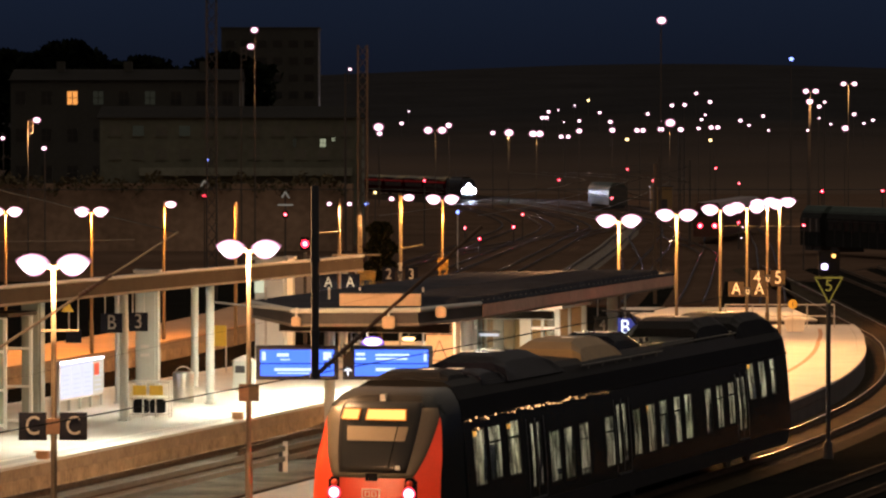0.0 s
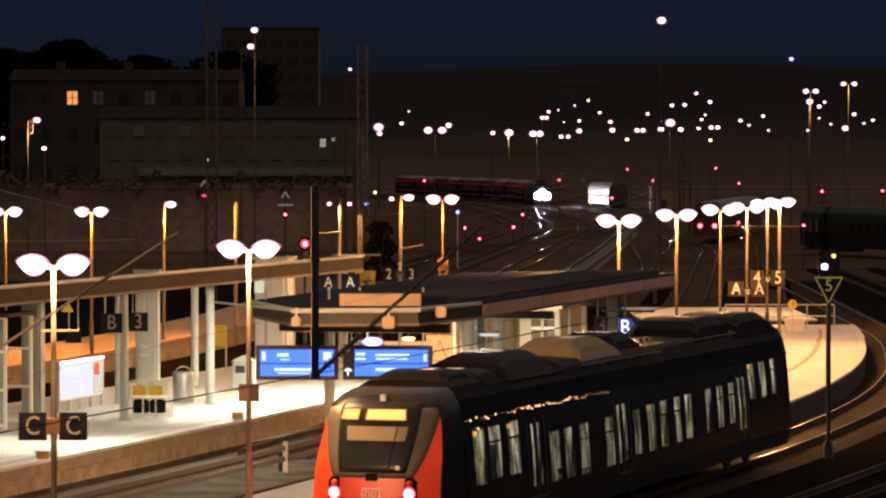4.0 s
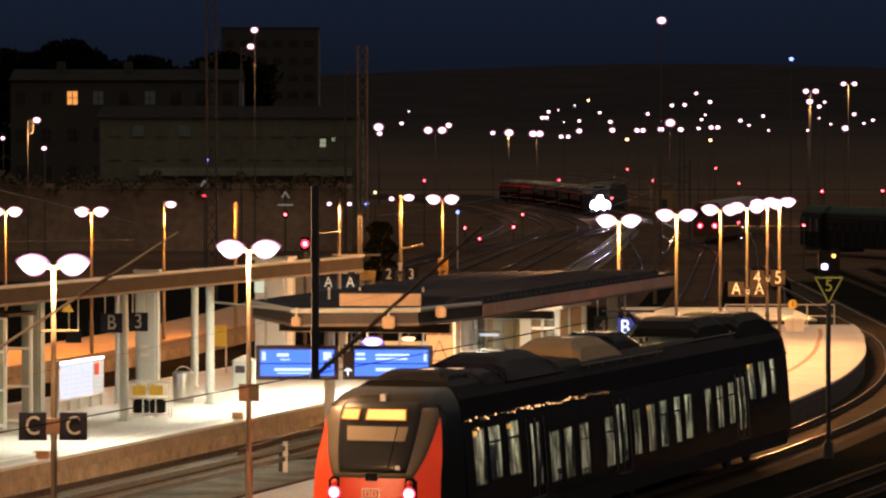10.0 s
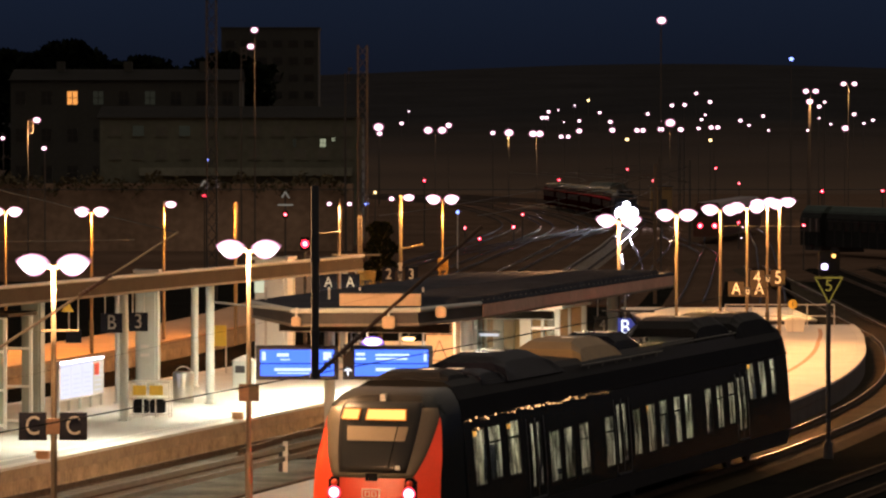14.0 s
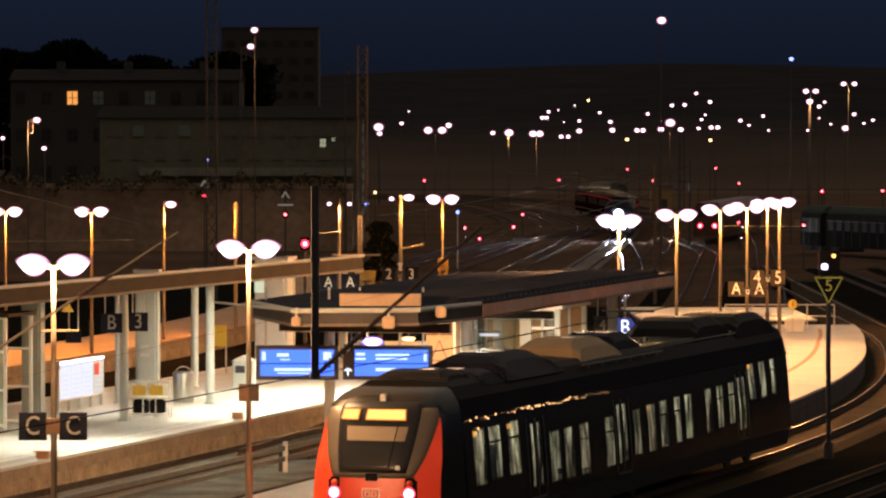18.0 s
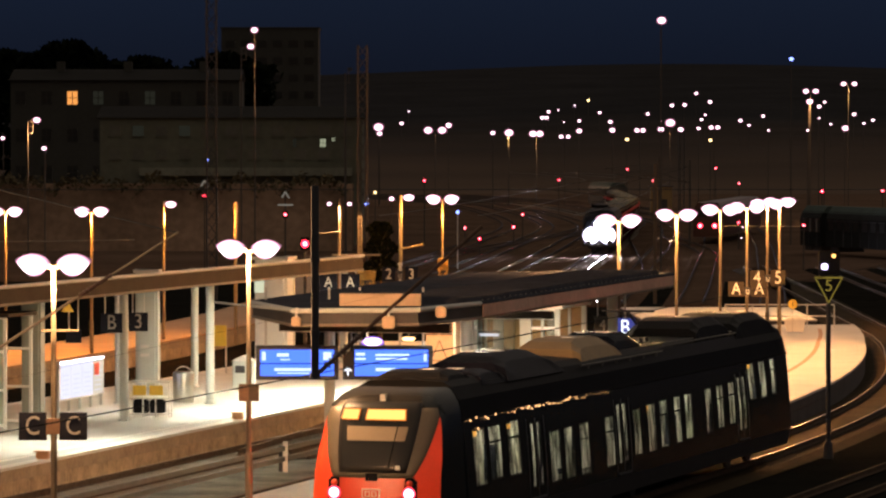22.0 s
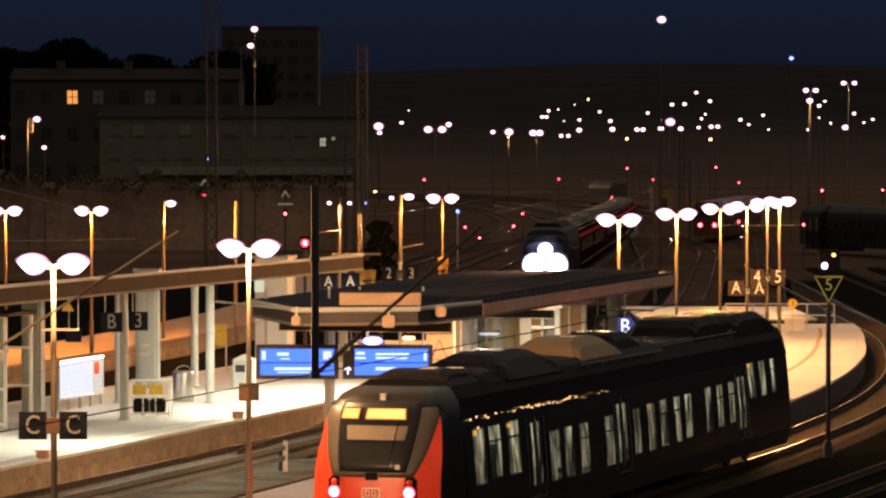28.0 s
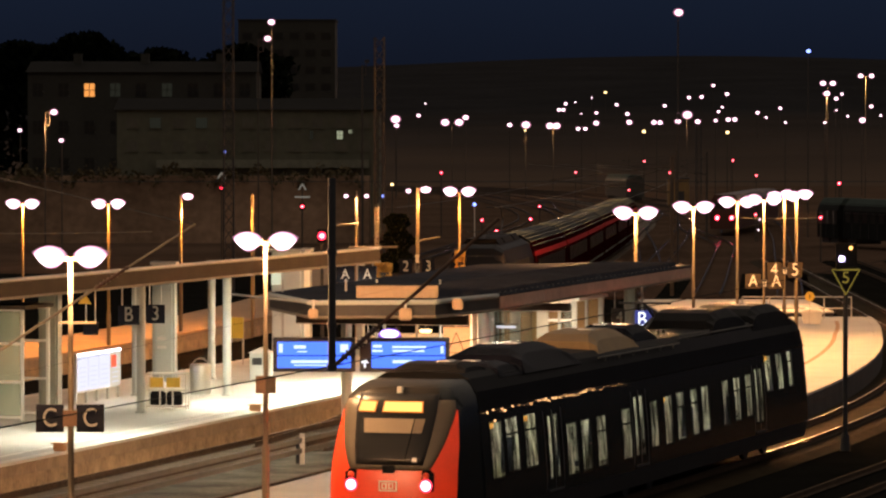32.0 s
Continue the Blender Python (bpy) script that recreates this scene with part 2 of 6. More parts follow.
M_VANSIDE = mat("bare_van_side", (0.10, 0.10, 0.108), 0.34, 1.0, vary=0.5, scale=1.2, fine=9, bump=0.8)
M_PALECOACH = mat("pale_coach_side", (0.045, 0.044, 0.040), 0.6, 0.3, vary=0.4, scale=0.8, fine=7, bump=0.3)
M_COACHROOF = mat("green_grey_roof", (0.040, 0.056, 0.052), 0.85, 0.0, vary=0.25, scale=0.5, fine=5, spec=0.08)
M_LOCOBODY = mat("dark_loco_paint", (0.0080, 0.0090, 0.0125), 0.4, vary=0.2, scale=1.5, fine=15, spec=0.04)
M_LOCOFRONT = mat("pale_cab_front", (0.050, 0.049, 0.052), 0.4, vary=0.1, scale=2, fine=20, spec=0.05)
M_BUILDING = mat("soot_grey_plaster", (0.082, 0.086, 0.062), 0.9, vary=0.3, scale=0.15, fine=1.5)
# earth colour raised to imitate brown lamp glow before the buildings
M_BANK = mat("glow_brown_bank", (0.165, 0.112, 0.078), 1.0, vary=0.45, scale=0.12, fine=1.3, bump=0.4, spec=0.0)
M_SCRUB = mat("dry_scrub", (0.075, 0.062, 0.036), 0.9, vary=0.4, scale=0.8, fine=6, spec=0.05)
M_LEDGE = mat("weathered_ledge", (0.13, 0.135, 0.105), 0.9, vary=0.3, scale=0.3, fine=3)
M_DULLPANE = mat("dull_hall_window", (0.060, 0.062, 0.048), 0.5, vary=0.3, scale=0.3, fine=3)
M_ROOFTAR = mat("tarred_roof", (0.011, 0.011, 0.011), 0.9, vary=0.3, scale=0.2, fine=2, spec=0.05)
M_BUILDINGDARK = mat("dark_brick", (0.026, 0.026, 0.022), 0.9, vary=0.3, scale=0.2, fine=2)
# leaf colour raised to yellow to imitate lamp light
M_LITLEAF = mat("lamplit_leaves", (0.50, 0.32, 0.09), 0.8, vary=0.4, scale=6, fine=20)
M_LEAF = mat("night_leaves", (0.0050, 0.0068, 0.0045), 0.9, vary=0.4, scale=1.5, fine=8, spec=0.0)
M_BARK = mat("bark", (0.05, 0.04, 0.03), 0.9, vary=0.3)
M_INSULATOR = mat("brown_insulator", (0.06, 0.03, 0.02), 0.3, vary=0.2)
M_FARWARM = glow("warm_far_lamp", (1.0, 0.66, 0.28), 3.0)
M_PALEWINDOW = glow("pale_lit_window", (0.7, 0.75, 0.5), 0.35)
# glow added so that white boards with no lamp near them show
M_PALEBOARD = glow("white_board_glow", (0.8, 0.72, 0.6), 0.16)
M_PALELIT = glow("pale_lit_pane", (0.80, 0.82, 0.58), 0.62)
M_VIOLET = glow("violet_white_glass", (0.72, 0.6, 1.0), 3.0)
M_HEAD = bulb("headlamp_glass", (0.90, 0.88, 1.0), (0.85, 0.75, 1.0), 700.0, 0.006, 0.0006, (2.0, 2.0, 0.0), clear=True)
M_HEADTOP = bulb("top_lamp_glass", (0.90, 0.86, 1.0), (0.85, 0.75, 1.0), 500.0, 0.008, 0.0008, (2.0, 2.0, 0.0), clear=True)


# ---- building blocks ----
def box(bm, x, y, z, sx, sy, sz, m=None):
    """A box with its middle at x, y, z."""
    v = [Vector((x + a * sx / 2, y + b * sy / 2, z + c * sz / 2)) for a in (-1, 1) for b in (-1, 1) for c in (-1, 1)]
    v = [bm.verts.new(m @ p if m else p) for p in v]
    for f in ((0, 1, 3, 2), (4, 6, 7, 5), (0, 4, 5, 1), (2, 3, 7, 6), (0, 2, 6, 4), (1, 5, 7, 3)):
        bm.faces.new([v[i] for i in f])


def tube(bm, a, b, r0, r1=None, n=10):
    """A closed, tapered round bar from a to b."""
    a, b = Vector(a), Vector(b)
    r1 = r0 if r1 is None else r1
    q = (b - a).to_track_quat("Z", "Y")
    ra, rb = [], []
    for i in range(n):
        w = 2 * math.pi * i / n
        d = q @ Vector((math.cos(w), math.sin(w), 0))
        ra.append(bm.verts.new(a + d * r0))
        rb.append(bm.verts.new(b + d * r1))
    for i in range(n):
        j = (i + 1) % n
        bm.faces.new((ra[i], ra[j], rb[j], rb[i]))
    bm.faces.new(ra[::-1])
    bm.faces.new(rb)


def lathe(bm, profile, n=14, at=(0, 0, 0)):
    """A turned form round the z axis from (radius, height) pairs, bottom to top."""
    at = Vector(at)
    rings = []
    for r, h in profile:
        rings.append([bm.verts.new(at + Vector((r * math.cos(2 * math.pi * i / n), r * math.sin(2 * math.pi * i / n), h))) for i in range(n)])
    for a, b in zip(rings, rings[1:]):
        for i in range(n):
            j = (i + 1) % n
            bm.faces.new((a[i], a[j], b[j], b[i]))
    bm.faces.new(rings[0][::-1])
    bm.faces.new(rings[-1])


def prism(bm, outline, z0, z1):
    """An upright prism over a plan outline (counter-clockwise)."""
    lo = [bm.verts.new((x, y, z0)) for x, y in outline]
    hi = [bm.verts.new((x, y, z1)) for x, y in outline]
    n = len(outline)
    for i in range(n):
        j = (i + 1) % n
        bm.faces.new((lo[i], lo[j], hi[j], hi[i]))
    bm.faces.new(hi)
    bm.faces.new(lo[::-1])


def sweep(bm, line, section):
    """A closed section (right, up) swept along a line of points, kept upright."""
    rings = []
    for i, p in enumerate(line):
        a, b = line[max(i - 1, 0)], line[min(i + 1, len(line) - 1)]
        d = Vector((b[0] - a[0], b[1] - a[1], 0)).normalized()
        s = Vector((d.y, -d.x, 0))
        rings.append([bm.verts.new(Vector(p) + s * u + Vector((0, 0, w))) for u, w in section])
    n = len(section)
    for a, b in zip(rings, rings[1:]):
        for i in range(n):
            j = (i + 1) % n
            bm.faces.new((a[i], a[j], b[j], b[i]))
    bm.faces.new(rings[0][::-1])
    bm.faces.new(rings[-1])


def mesh(name, bm, material, smooth=False):
    bmesh.ops.recalc_face_normals(bm, faces=bm.faces)
    me = bpy.data.meshes.new(name)
    bm.to_mesh(me)
    bm.free()
    me.materials.append(material)
    if smooth:
        for p in me.polygons:
            p.use_smooth = True
    return me


def part(name, bm, material, parent=None, label="", smooth=False):
    ob = new(name, mesh(name, bm, material, smooth))
    ob.parent = parent
    return tagged(ob, label)


def thing(name, m, label, category, group="", kind=""):
    ob = new(name)
    ob.matrix_basis = m
    ob.empty_display_size = 0.3
    return tagged(ob, label, category, group, kind)


def words(text, size, depth, material, parent, m, name="lettering", narrow=1.0):
    """Raised letters, as a mesh, that face -y before m is applied; m is in the parent's space."""
    cu = bpy.data.curves.new(name, "FONT")
    cu.body, cu.size, cu.extrude, cu.align_x, cu.align_y = text, size, depth, "CENTER", "CENTER"
    tmp = bpy.data.objects.new(name, cu)
    scene.collection.objects.link(tmp)
    bpy.context.view_layer.update()
    me = bpy.data.meshes.new_from_object(tmp.evaluated_get(bpy.context.evaluated_depsgraph_get()))
    bpy.data.objects.remove(tmp)
    me.transform(m @ pose(0, 0, 0, 90, 0, 0) @ Matrix.Diagonal((narrow, 1, 1, 1)))
    me.materials.clear()
    me.materials.append(material)
    ob = new(name, me)
    ob.parent = parent
    return ob


B = bmesh.new


# ---- plan ----
def track5(y):
    """Across-place of the track on which the red railcar stands."""
    if y < 118.75:
        return -1.5 + 0.308 * (y - 90)
    u = min(y, 200) - 118.75
    return 7.355 + 0.308 * u - 0.00176 * u * u + 0.022 * max(0, y - 200) + 0.028 * max(0, min(y, 204) - 184)


def edge3(y):
    """Edge of the middle platform towards its tracks."""
    u = max(0, y - 150)
    return -11.53 + 0.2612 * (y - 110) - 0.0012 * u * u


def edge4(y):
    """Other edge of the outer island platform."""
    return track5(y) - 1.7 - 4.7 - 0.045 * max(0, min(y, 130) - 98)


ROUTE = [(120, -6.2), (140, -2.9), (203, 0.75), (237, 3.9), (270, 6.5), (320, 10.1), (353, 12.45), (403, 16.0), (437, 18.1), (470, 20.3), (508, 22.0), (546, 22.3),
         (584, 21.7), (625, 20.4), (667, 18.7), (723, 16.0), (758, 12.6), (783, 8.7), (808, 4.9), (900, -10.0), (1100, -45.0)]


def route(y):
    """Across-place of the line by which the train comes in, smooth through the points."""
    n = len(ROUTE)
    i = max(0, min(n - 2, sum(1 for p in ROUTE if p[0] <= y) - 1))
    (y0, x0), (y1, x1) = ROUTE[i], ROUTE[i + 1]
    ya, xa = ROUTE[max(i - 1, 0)]
    yb, xb = ROUTE[min(i + 2, n - 1)]
    m0, m1 = (x1 - xa) / (y1 - ya), (xb - x0) / (yb - y0)
    h = y1 - y0
    s = (y - y0) / h
    return ((2 * s ** 3 - 3 * s * s + 1) * x0 + (s ** 3 - 2 * s * s + s) * h * m0 + (3 * s * s - 2 * s ** 3) * x1 + (s ** 3 - s * s) * h * m1)


def heading(fn, y):
    """Turn about z, in degrees, of a thing that looks along +y on a line."""
    return -math.degrees(math.atan((fn(y + 1) - fn(y - 1)) / 2))


def line_of(fn, y0, y1, z, step=2.5, off=0.0):
    n = max(2, int(abs(y1 - y0) / step) + 1)
    return [(fn(y0 + (y1 - y0) * i / (n - 1)) + off, y0 + (y1 - y0) * i / (n - 1), z) for i in range(n)]


# ---- ground ----
def relief(x, y):
    """Height of the land: flat yard, then the hill across the valley."""
    s = max(0.0, min(1.0, (y - 1050) / 2200))
    h = 74 * s * s * (3 - 2 * s) * (0.92 + 0.06 * math.sin(x / 260 + 0.6) + 0.04 * math.sin(x / 95))
    return -0.32 + h


def build_ground():
    ys = [-60, 0, 60, 100, 150, 200, 300, 400, 500, 600, 700, 800, 900] + [950 + 50 * i for i in range(0, 50)] + [3600, 4200, 4900]
    xs = [-2500, -1500, -1000, -700] + [-500 + 25 * i for i in range(0, 41)] + [700, 1000, 1500, 2500]
    bm = B()
    g = [[bm.verts.new((x, y, relief(x, y))) for x in xs] for y in ys]
    for j in range(len(ys) - 1):
        for i in range(len(xs) - 1):
            bm.faces.new((g[j][i], g[j][i + 1], g[j + 1][i + 1], g[j + 1][i]))
    ob = part("ground", bm, M_GROUND, smooth=True)
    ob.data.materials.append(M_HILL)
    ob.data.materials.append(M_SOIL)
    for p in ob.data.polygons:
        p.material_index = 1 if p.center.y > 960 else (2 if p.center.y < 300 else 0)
    tagged(ob, "dark railway land with a wooded hill far off", "ground", kind="structure")


build_ground()


def build_platform(name, left, right, y0, y1, label, wall=None, course=None, stone=None, paving=None):
    """A raised platform between two edge lines."""
    root = thing(name, pose(0, 0, 0), label, "platform", kind="structure")
    l, r = line_of(left, y0, y1, 0.47), line_of(right, y0, y1, 0.47)
    bm = B()
    prism(bm, [(x, y) for x, y, z in r] + [(x, y) for x, y, z in l][::-1], -0.32, 0.47)
    part("wall", bm, wall or M_WALL, root, "stained concrete platform wall")
    bm = B()
    a = [(x - 0.32, y) for x, y, z in r] + [(x + 0.32, y) for x, y, z in l][::-1]
    prism(bm, a, 0.474, 0.55)
    part("paving", bm, paving or M_PAVE, root, "worn platform paving")
    for side, ln, s in (("near", r, 1), ("far", l, -1)):
        n = len(ln) - 1
        for i in range(n):
            (xa, ya, _), (xb, yb, _) = ln[i], ln[i + 1]
            bm = B()
            k = (yb - ya) * 0.004
            o = [(xa + 0.06 * s, ya + k), (xb + 0.06 * s, yb - k), (xb - 0.31 * s, yb - k), (xa - 0.31 * s, ya + k)]
            prism(bm, o if s < 0 else o[::-1][::-1], 0.476, 0.556)
            part("coping_stone", bm, stone or M_COPING, root)
            if s > 0:
                xm, ym = (xa + xb) / 2, (ya + yb) / 2
                for (x0, ya2), (x1, yb2) in (((xa, ya), (xm, ym)), ((xm, ym), (xb, yb))):
                    for z0, z1, m in ((-0.31, 0.15, wall or M_WALL), (0.165, 0.465, course or M_WALLUP)):
                        d = 0.025 if z0 < 0 else 0.04
                        bm = B()
                        prism(bm, [(x0 + d, ya2 + 0.012), (x1 + d, yb2 - 0.012), (x1 - 0.05, yb2 - 0.012), (x0 - 0.05, ya2 + 0.012)], z0, z1)
                        part("wall_slab", bm, m, root)
    if wall:
        return root
    bm = B()
    sweep(bm, [(x - 0.95, y, 0.551) for x, y, z in r], [(-0.06, 0), (-0.06, 0.005), (0.06, 0.005), (0.06, 0)])
    part("safety_line", bm, M_SIGNWHITE, root, "white painted safety line")
    return root


build_platform("platform_middle", lambda y: edge3(y) - 10.2, edge3, 70, 185, "pale raised railway platform under a long canopy")
build_platform("platform_island", edge4, lambda y: track5(y) - 1.7, 48, 203, "pale raised platform end curving beside the red railcar", M_SHADEWALL, M_SHADEWALL, M_PAVE)
build_platform("platform_far", lambda y: edge3(y) - 23.2, lambda y: edge3(y) - 18.8, 110, 290, "orange-lit raised railway platform", M_WALL, M_WALLUP, M_LITPAVING, M_LITPAVING)


build_platform("platform_rear", lambda y: 9.9 - 0.02 * (y - 209), lambda y: 18.4 + 0.0 * y, 209, 226, "lamp-lit raised platform end beyond the railing", M_SHADEWALL, M_SHADEWALL, M_PAVE)


def build_track(name, fn, y0, y1, sleepers=True, off=0.0, step=2.5, bed=None, steel=None, lift=0.0, label="railway track with rusty rails on concrete sleepers"):
    root = thing(name, pose(0, 0, 0), label, "railway track", kind="structure")
    for s in (-0.7535, 0.7535):
        bm = B()
        sweep(bm, line_of(fn, y0, y1, lift, step, off + s), [(-0.035, 0), (0.035, 0), (0.035, -0.04), (0.012, -0.05), (0.012, -0.14), (0.07, -0.155), (0.07, -0.17), (-0.07, -0.17), (-0.07, -0.155), (-0.012, -0.14), (-0.012, -0.05), (-0.035, -0.04)])
        ob = part("rail", bm, steel or M_RAIL, root)
        ob.data.materials.append(M_RAILWEB)
        for p in ob.data.polygons:
            p.material_index = 0 if p.center.z > -0.01 else 1
    if lift:
        return root
    bm = B()
    sweep(bm, line_of(fn, y0, y1, 0.0, step * 2, off), [(-1.7, -0.325), (-1.3, -0.20), (1.3, -0.20), (1.7, -0.325)])
    part("ballast_bed", bm, bed or M_BALLAST, root)
    if sleepers:
        bm = B()
        y = y0
        while y < y1:
            box(bm, 0, 0, -0.20, 2.6, 0.26, 0.06, pose(fn(y) + off, y, 0, 0, 0, heading(fn, y)))
            y += 0.62
        ob = part("sleepers", bm, M_SLEEPER, root)
        tagged(ob, kind="stuff")
    return root


# these beds carry the railcar's shade in their colour
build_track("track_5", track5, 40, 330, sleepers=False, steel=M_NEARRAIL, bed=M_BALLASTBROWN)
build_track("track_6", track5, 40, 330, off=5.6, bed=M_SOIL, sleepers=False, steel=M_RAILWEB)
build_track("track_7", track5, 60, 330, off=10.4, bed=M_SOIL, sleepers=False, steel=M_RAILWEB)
build_track("track_3", edge3, 40, 210, off=1.75, steel=M_RUST)
build_track("track_4", edge4, 40, 210, off=-1.75, steel=M_RUST)
bm = B()
lo, hi = line_of(edge3, 48, 185, 0, off=0.04), line_of(edge4, 48, 185, 0, off=-0.04)
prism(bm, [(x, y) for x, y, z in hi] + [(x, y) for x, y, z in lo][::-1], -0.34, -0.26)
tagged(part("track_bed", bm, M_BALLAST), "brown-grey gravel bed between the two platforms", "track bed", kind="structure")
build_track("track_in", route, 125, 1000, off=0.0, step=5, bed=M_GROUND)
for k, off in enumerate((-14.2, -9.5, -5.0, 4.8, 9.6, 14.5)):
    build_track("track_yard_%d" % (k + 1), route, 250 if off > 0 else 215, 900, sleepers=False, off=off, step=8, bed=M_GROUND)


# crossovers between the tracks of the yard: from and to offsets, and where they begin and end
for k, (a, b, y0, y1) in enumerate(((-14.2, -5.0, 330, 520), (-5.0, 0.0, 430, 560), (4.8, 0.0, 280, 470), (9.6, 4.8, 360, 470), (-9.5, -5.0, 560, 690), (0.0, 4.8, 470, 600))):
    def cross(y, a=a, b=b, y0=y0, y1=y1):
        f = max(0.0, min(1.0, (y - y0) / (y1 - y0)))
        return route(y) + a + (b - a) * f * f * (3 - 2 * f)
    build_track("track_crossover_%d" % (k + 1), cross, y0, y1, sleepers=False, step=8, lift=0.004 + 0.001 * k, label="railway crossover with worn bright rails")


# ---- platform lamps ----
def build_lamp(heads=(-1, 1)):
    """A platform lamp with bowl heads; its foot is at the origin."""
    root = thing("platform_lamp", pose(0, 0, 0), "tall galvanised platform lamp with two glowing bowl heads", "street lamp", "platform lamps")
    bm = B()
    tube(bm, (0, 0, 0), (0, 0, 1.6), 0.085, 0.085, 12)
    tube(bm, (0, 0, 1.6), (0, 0, 6.10), 0.060, 0.048, 12)
    part("pole", bm, M_LAMPPOLE, root, smooth=False)
    bm = B()
    box(bm, 0, 0, 0.02, 0.36, 0.36, 0.04)
    part("base_plate", bm, M_GALV, root)
    bm = B()
    tube(bm, (0, 0, 1.55), (0, 0, 1.65), 0.095, 0.075, 12)
    part("pole_collar", bm, M_LAMPPOLE, root)
    bm = B()
    box(bm, 0, -0.083, 0.75, 0.10, 0.02, 0.32)
    part("service_door", bm, M_LAMPPOLE, root)
    for s in heads:
        bm = B()
        tube(bm, (0, 0, 6.06), (0.13 * s, 0, 6.14), 0.035, 0.03, 8)
        part("arm", bm, M_LAMPPOLE, root)
        bm = B()
        rings = []
        for i in range(13):
            f = i / 12
            d, w = 0.02 + 0.27 * math.sin(math.pi * f ** 0.9), 0.02 + 0.24 * math.sin(math.pi * f ** 0.85)
            ring = []
            for k in range(16):
                c, e = math.cos(2 * math.pi * k / 16), math.sin(2 * math.pi * k / 16)
                ring.append(bm.verts.new((s * (0.06 + 0.67 * f), w * c, 6.16 + 0.04 * f - d * (e if e > 0 else 0.5 * e))))
            rings.append(ring)
        for p, q in zip(rings, rings[1:]):
            for k in range(16):
                bm.faces.new((p[k], p[(k + 1) % 16], q[(k + 1) % 16], q[k]))
        bm.faces.new(rings[0])
        bm.faces.new(rings[-1])
        head = part("diffuser", bm, M_LAMPGLOW, root, "glowing leaf-shaped lamp bowl", True)
        bm = B()
        box(bm, s * 0.08, 0, 6.05, 0.09, 0.1, 0.05)
        bmesh.ops.bevel(bm, geom=bm.edges[:], offset=0.015, segments=2, affect="EDGES")
        part("cover", bm, M_LAMPPOLE, head)
    return root


LAMP = build_lamp()
LAMP.matrix_basis = pose(-7.32, 79.6, 0.55, 0, 0, -6)
LAMP_PLACES = [(-4.25, 92.6, -6), (5.45, 131.4, -6), (7.92, 143.7, -8), (10.27, 156.9, -8), (11.74, 163.6, -10), (13.38, 174.8, -12), (14.38, 181.0, -12)]
for x, y, r in LAMP_PLACES:
    copy_thing(LAMP, pose(x, y, 0.55, 0, 0, r))
# added lamp lights the rear platform; foot sunk to fit the camera's view
copy_thing(LAMP, pose(16.92, 213.5, 0.22, 0, 0, -12))
for s in (-0.4, 0.4):
    point_lamp(16.92 + s, 213.0, 6.0, 2100, AMBERLAMP, 0.12)
for x, y, r in [(-14.41, 173.7, -6), (-17.93, 173.7, -6), (-0.02, 178.7, -6)]:
    copy_thing(LAMP, pose(x, y, 0.25 if x < -1 else 0.7, 0, 0, r))
LAMP_WATTS = 1500
# unseen lamp continuing the row, added to light the cab and brackets
copy_thing(LAMP, pose(-11.4, 65.5, 0.55, 0, 0, -6))
for x, y, r in [(-11.4, 65.5, 0), (-7.32, 79.6, 0)] + LAMP_PLACES:
    for s in (-0.4, 0.4):
        point_lamp(x + 1.15 * s, y - 0.45, 0.55 + 5.80, LAMP_WATTS * (0.82 if y > 125 else 1.0), AMBERLAMP if y > 125 else SODIUM, 0.12)
for x, y in [(-14.41, 173.7), (-17.93, 173.7), (-0.02, 178.7)]:
    point_lamp(x, y - 0.45, 0.25 + 5.8, 2000 if x < -3 else 700, ORANGE, 0.12)


# ---- canopies ----
def build_canopy(name, outline, z0, z1, label, fall=0.0):
    """fall: how far the roof drops towards the side away from the tracks."""
    root = thing(name, pose(0, 0, 0), label, "canopy", kind="structure")

    def tip(bm):
        for v in bm.verts:
            rim, wide = (edge3(v.co.y) - 0.9, 8.4) if fall > 0.6 else (0.92 + 0.243 * (v.co.y - 104.4), 5.7)
            v.co.z -= fall * max(0, min(1, (rim - v.co.x) / wide))
    bm = B()
    prism(bm, outline, z0, z1)
    tip(bm)
    part("fascia", bm, M_FASCIA if fall > 0.6 else M_FASCIAGREY, root, "beige metal fascia")
    cx, cy = sum(p[0] for p in outline) / len(outline), sum(p[1] for p in outline) / len(outline)
    bm = B()
    prism(bm, [(cx + (x - cx) * 0.985, cy + (y - cy) * 0.992) for x, y in outline], z1 + 0.003, z1 + 0.05)
    tip(bm)
    part("roof_sheet", bm, M_ROOF, root)
    n = len(outline)
    for i in range(n):
        a, b = Vector((*outline[i], z1)), Vector((*outline[(i + 1) % n], z1))
        bm = B()
        r = 0.05 if fall > 0.6 else 0.06
        tube(bm, a, b, r, r, 8)
        tip(bm)
        part("gutter", bm, M_GALV if fall > 0.6 else (M_COLUMN if i < 3 else M_ROOF), root)
        a.z = b.z = z0
        bm = B()
        tube(bm, a, b, 0.035, 0.035, 8)
        tip(bm)
        part("lower_trim", bm, M_POLE, root)
    return root


build_canopy("canopy_island", [(-4.78, 106.3), (-3.53, 100.3), (-0.59, 100.3), (0.92, 104.4), (7.02, 129.5), (5.0, 133.2), (0.63, 131.3)], 4.70, 5.05, "broad beige canopy roof on the island platform", 0.04)
build_canopy("canopy_middle", [(edge3(92) - 9.3, 92), (edge3(92) - 0.7, 92), (edge3(147) - 0.9, 147), (edge3(152) - 9.3, 152)], 4.72, 5.2, "long beige canopy roof over the middle platform", 0.75)
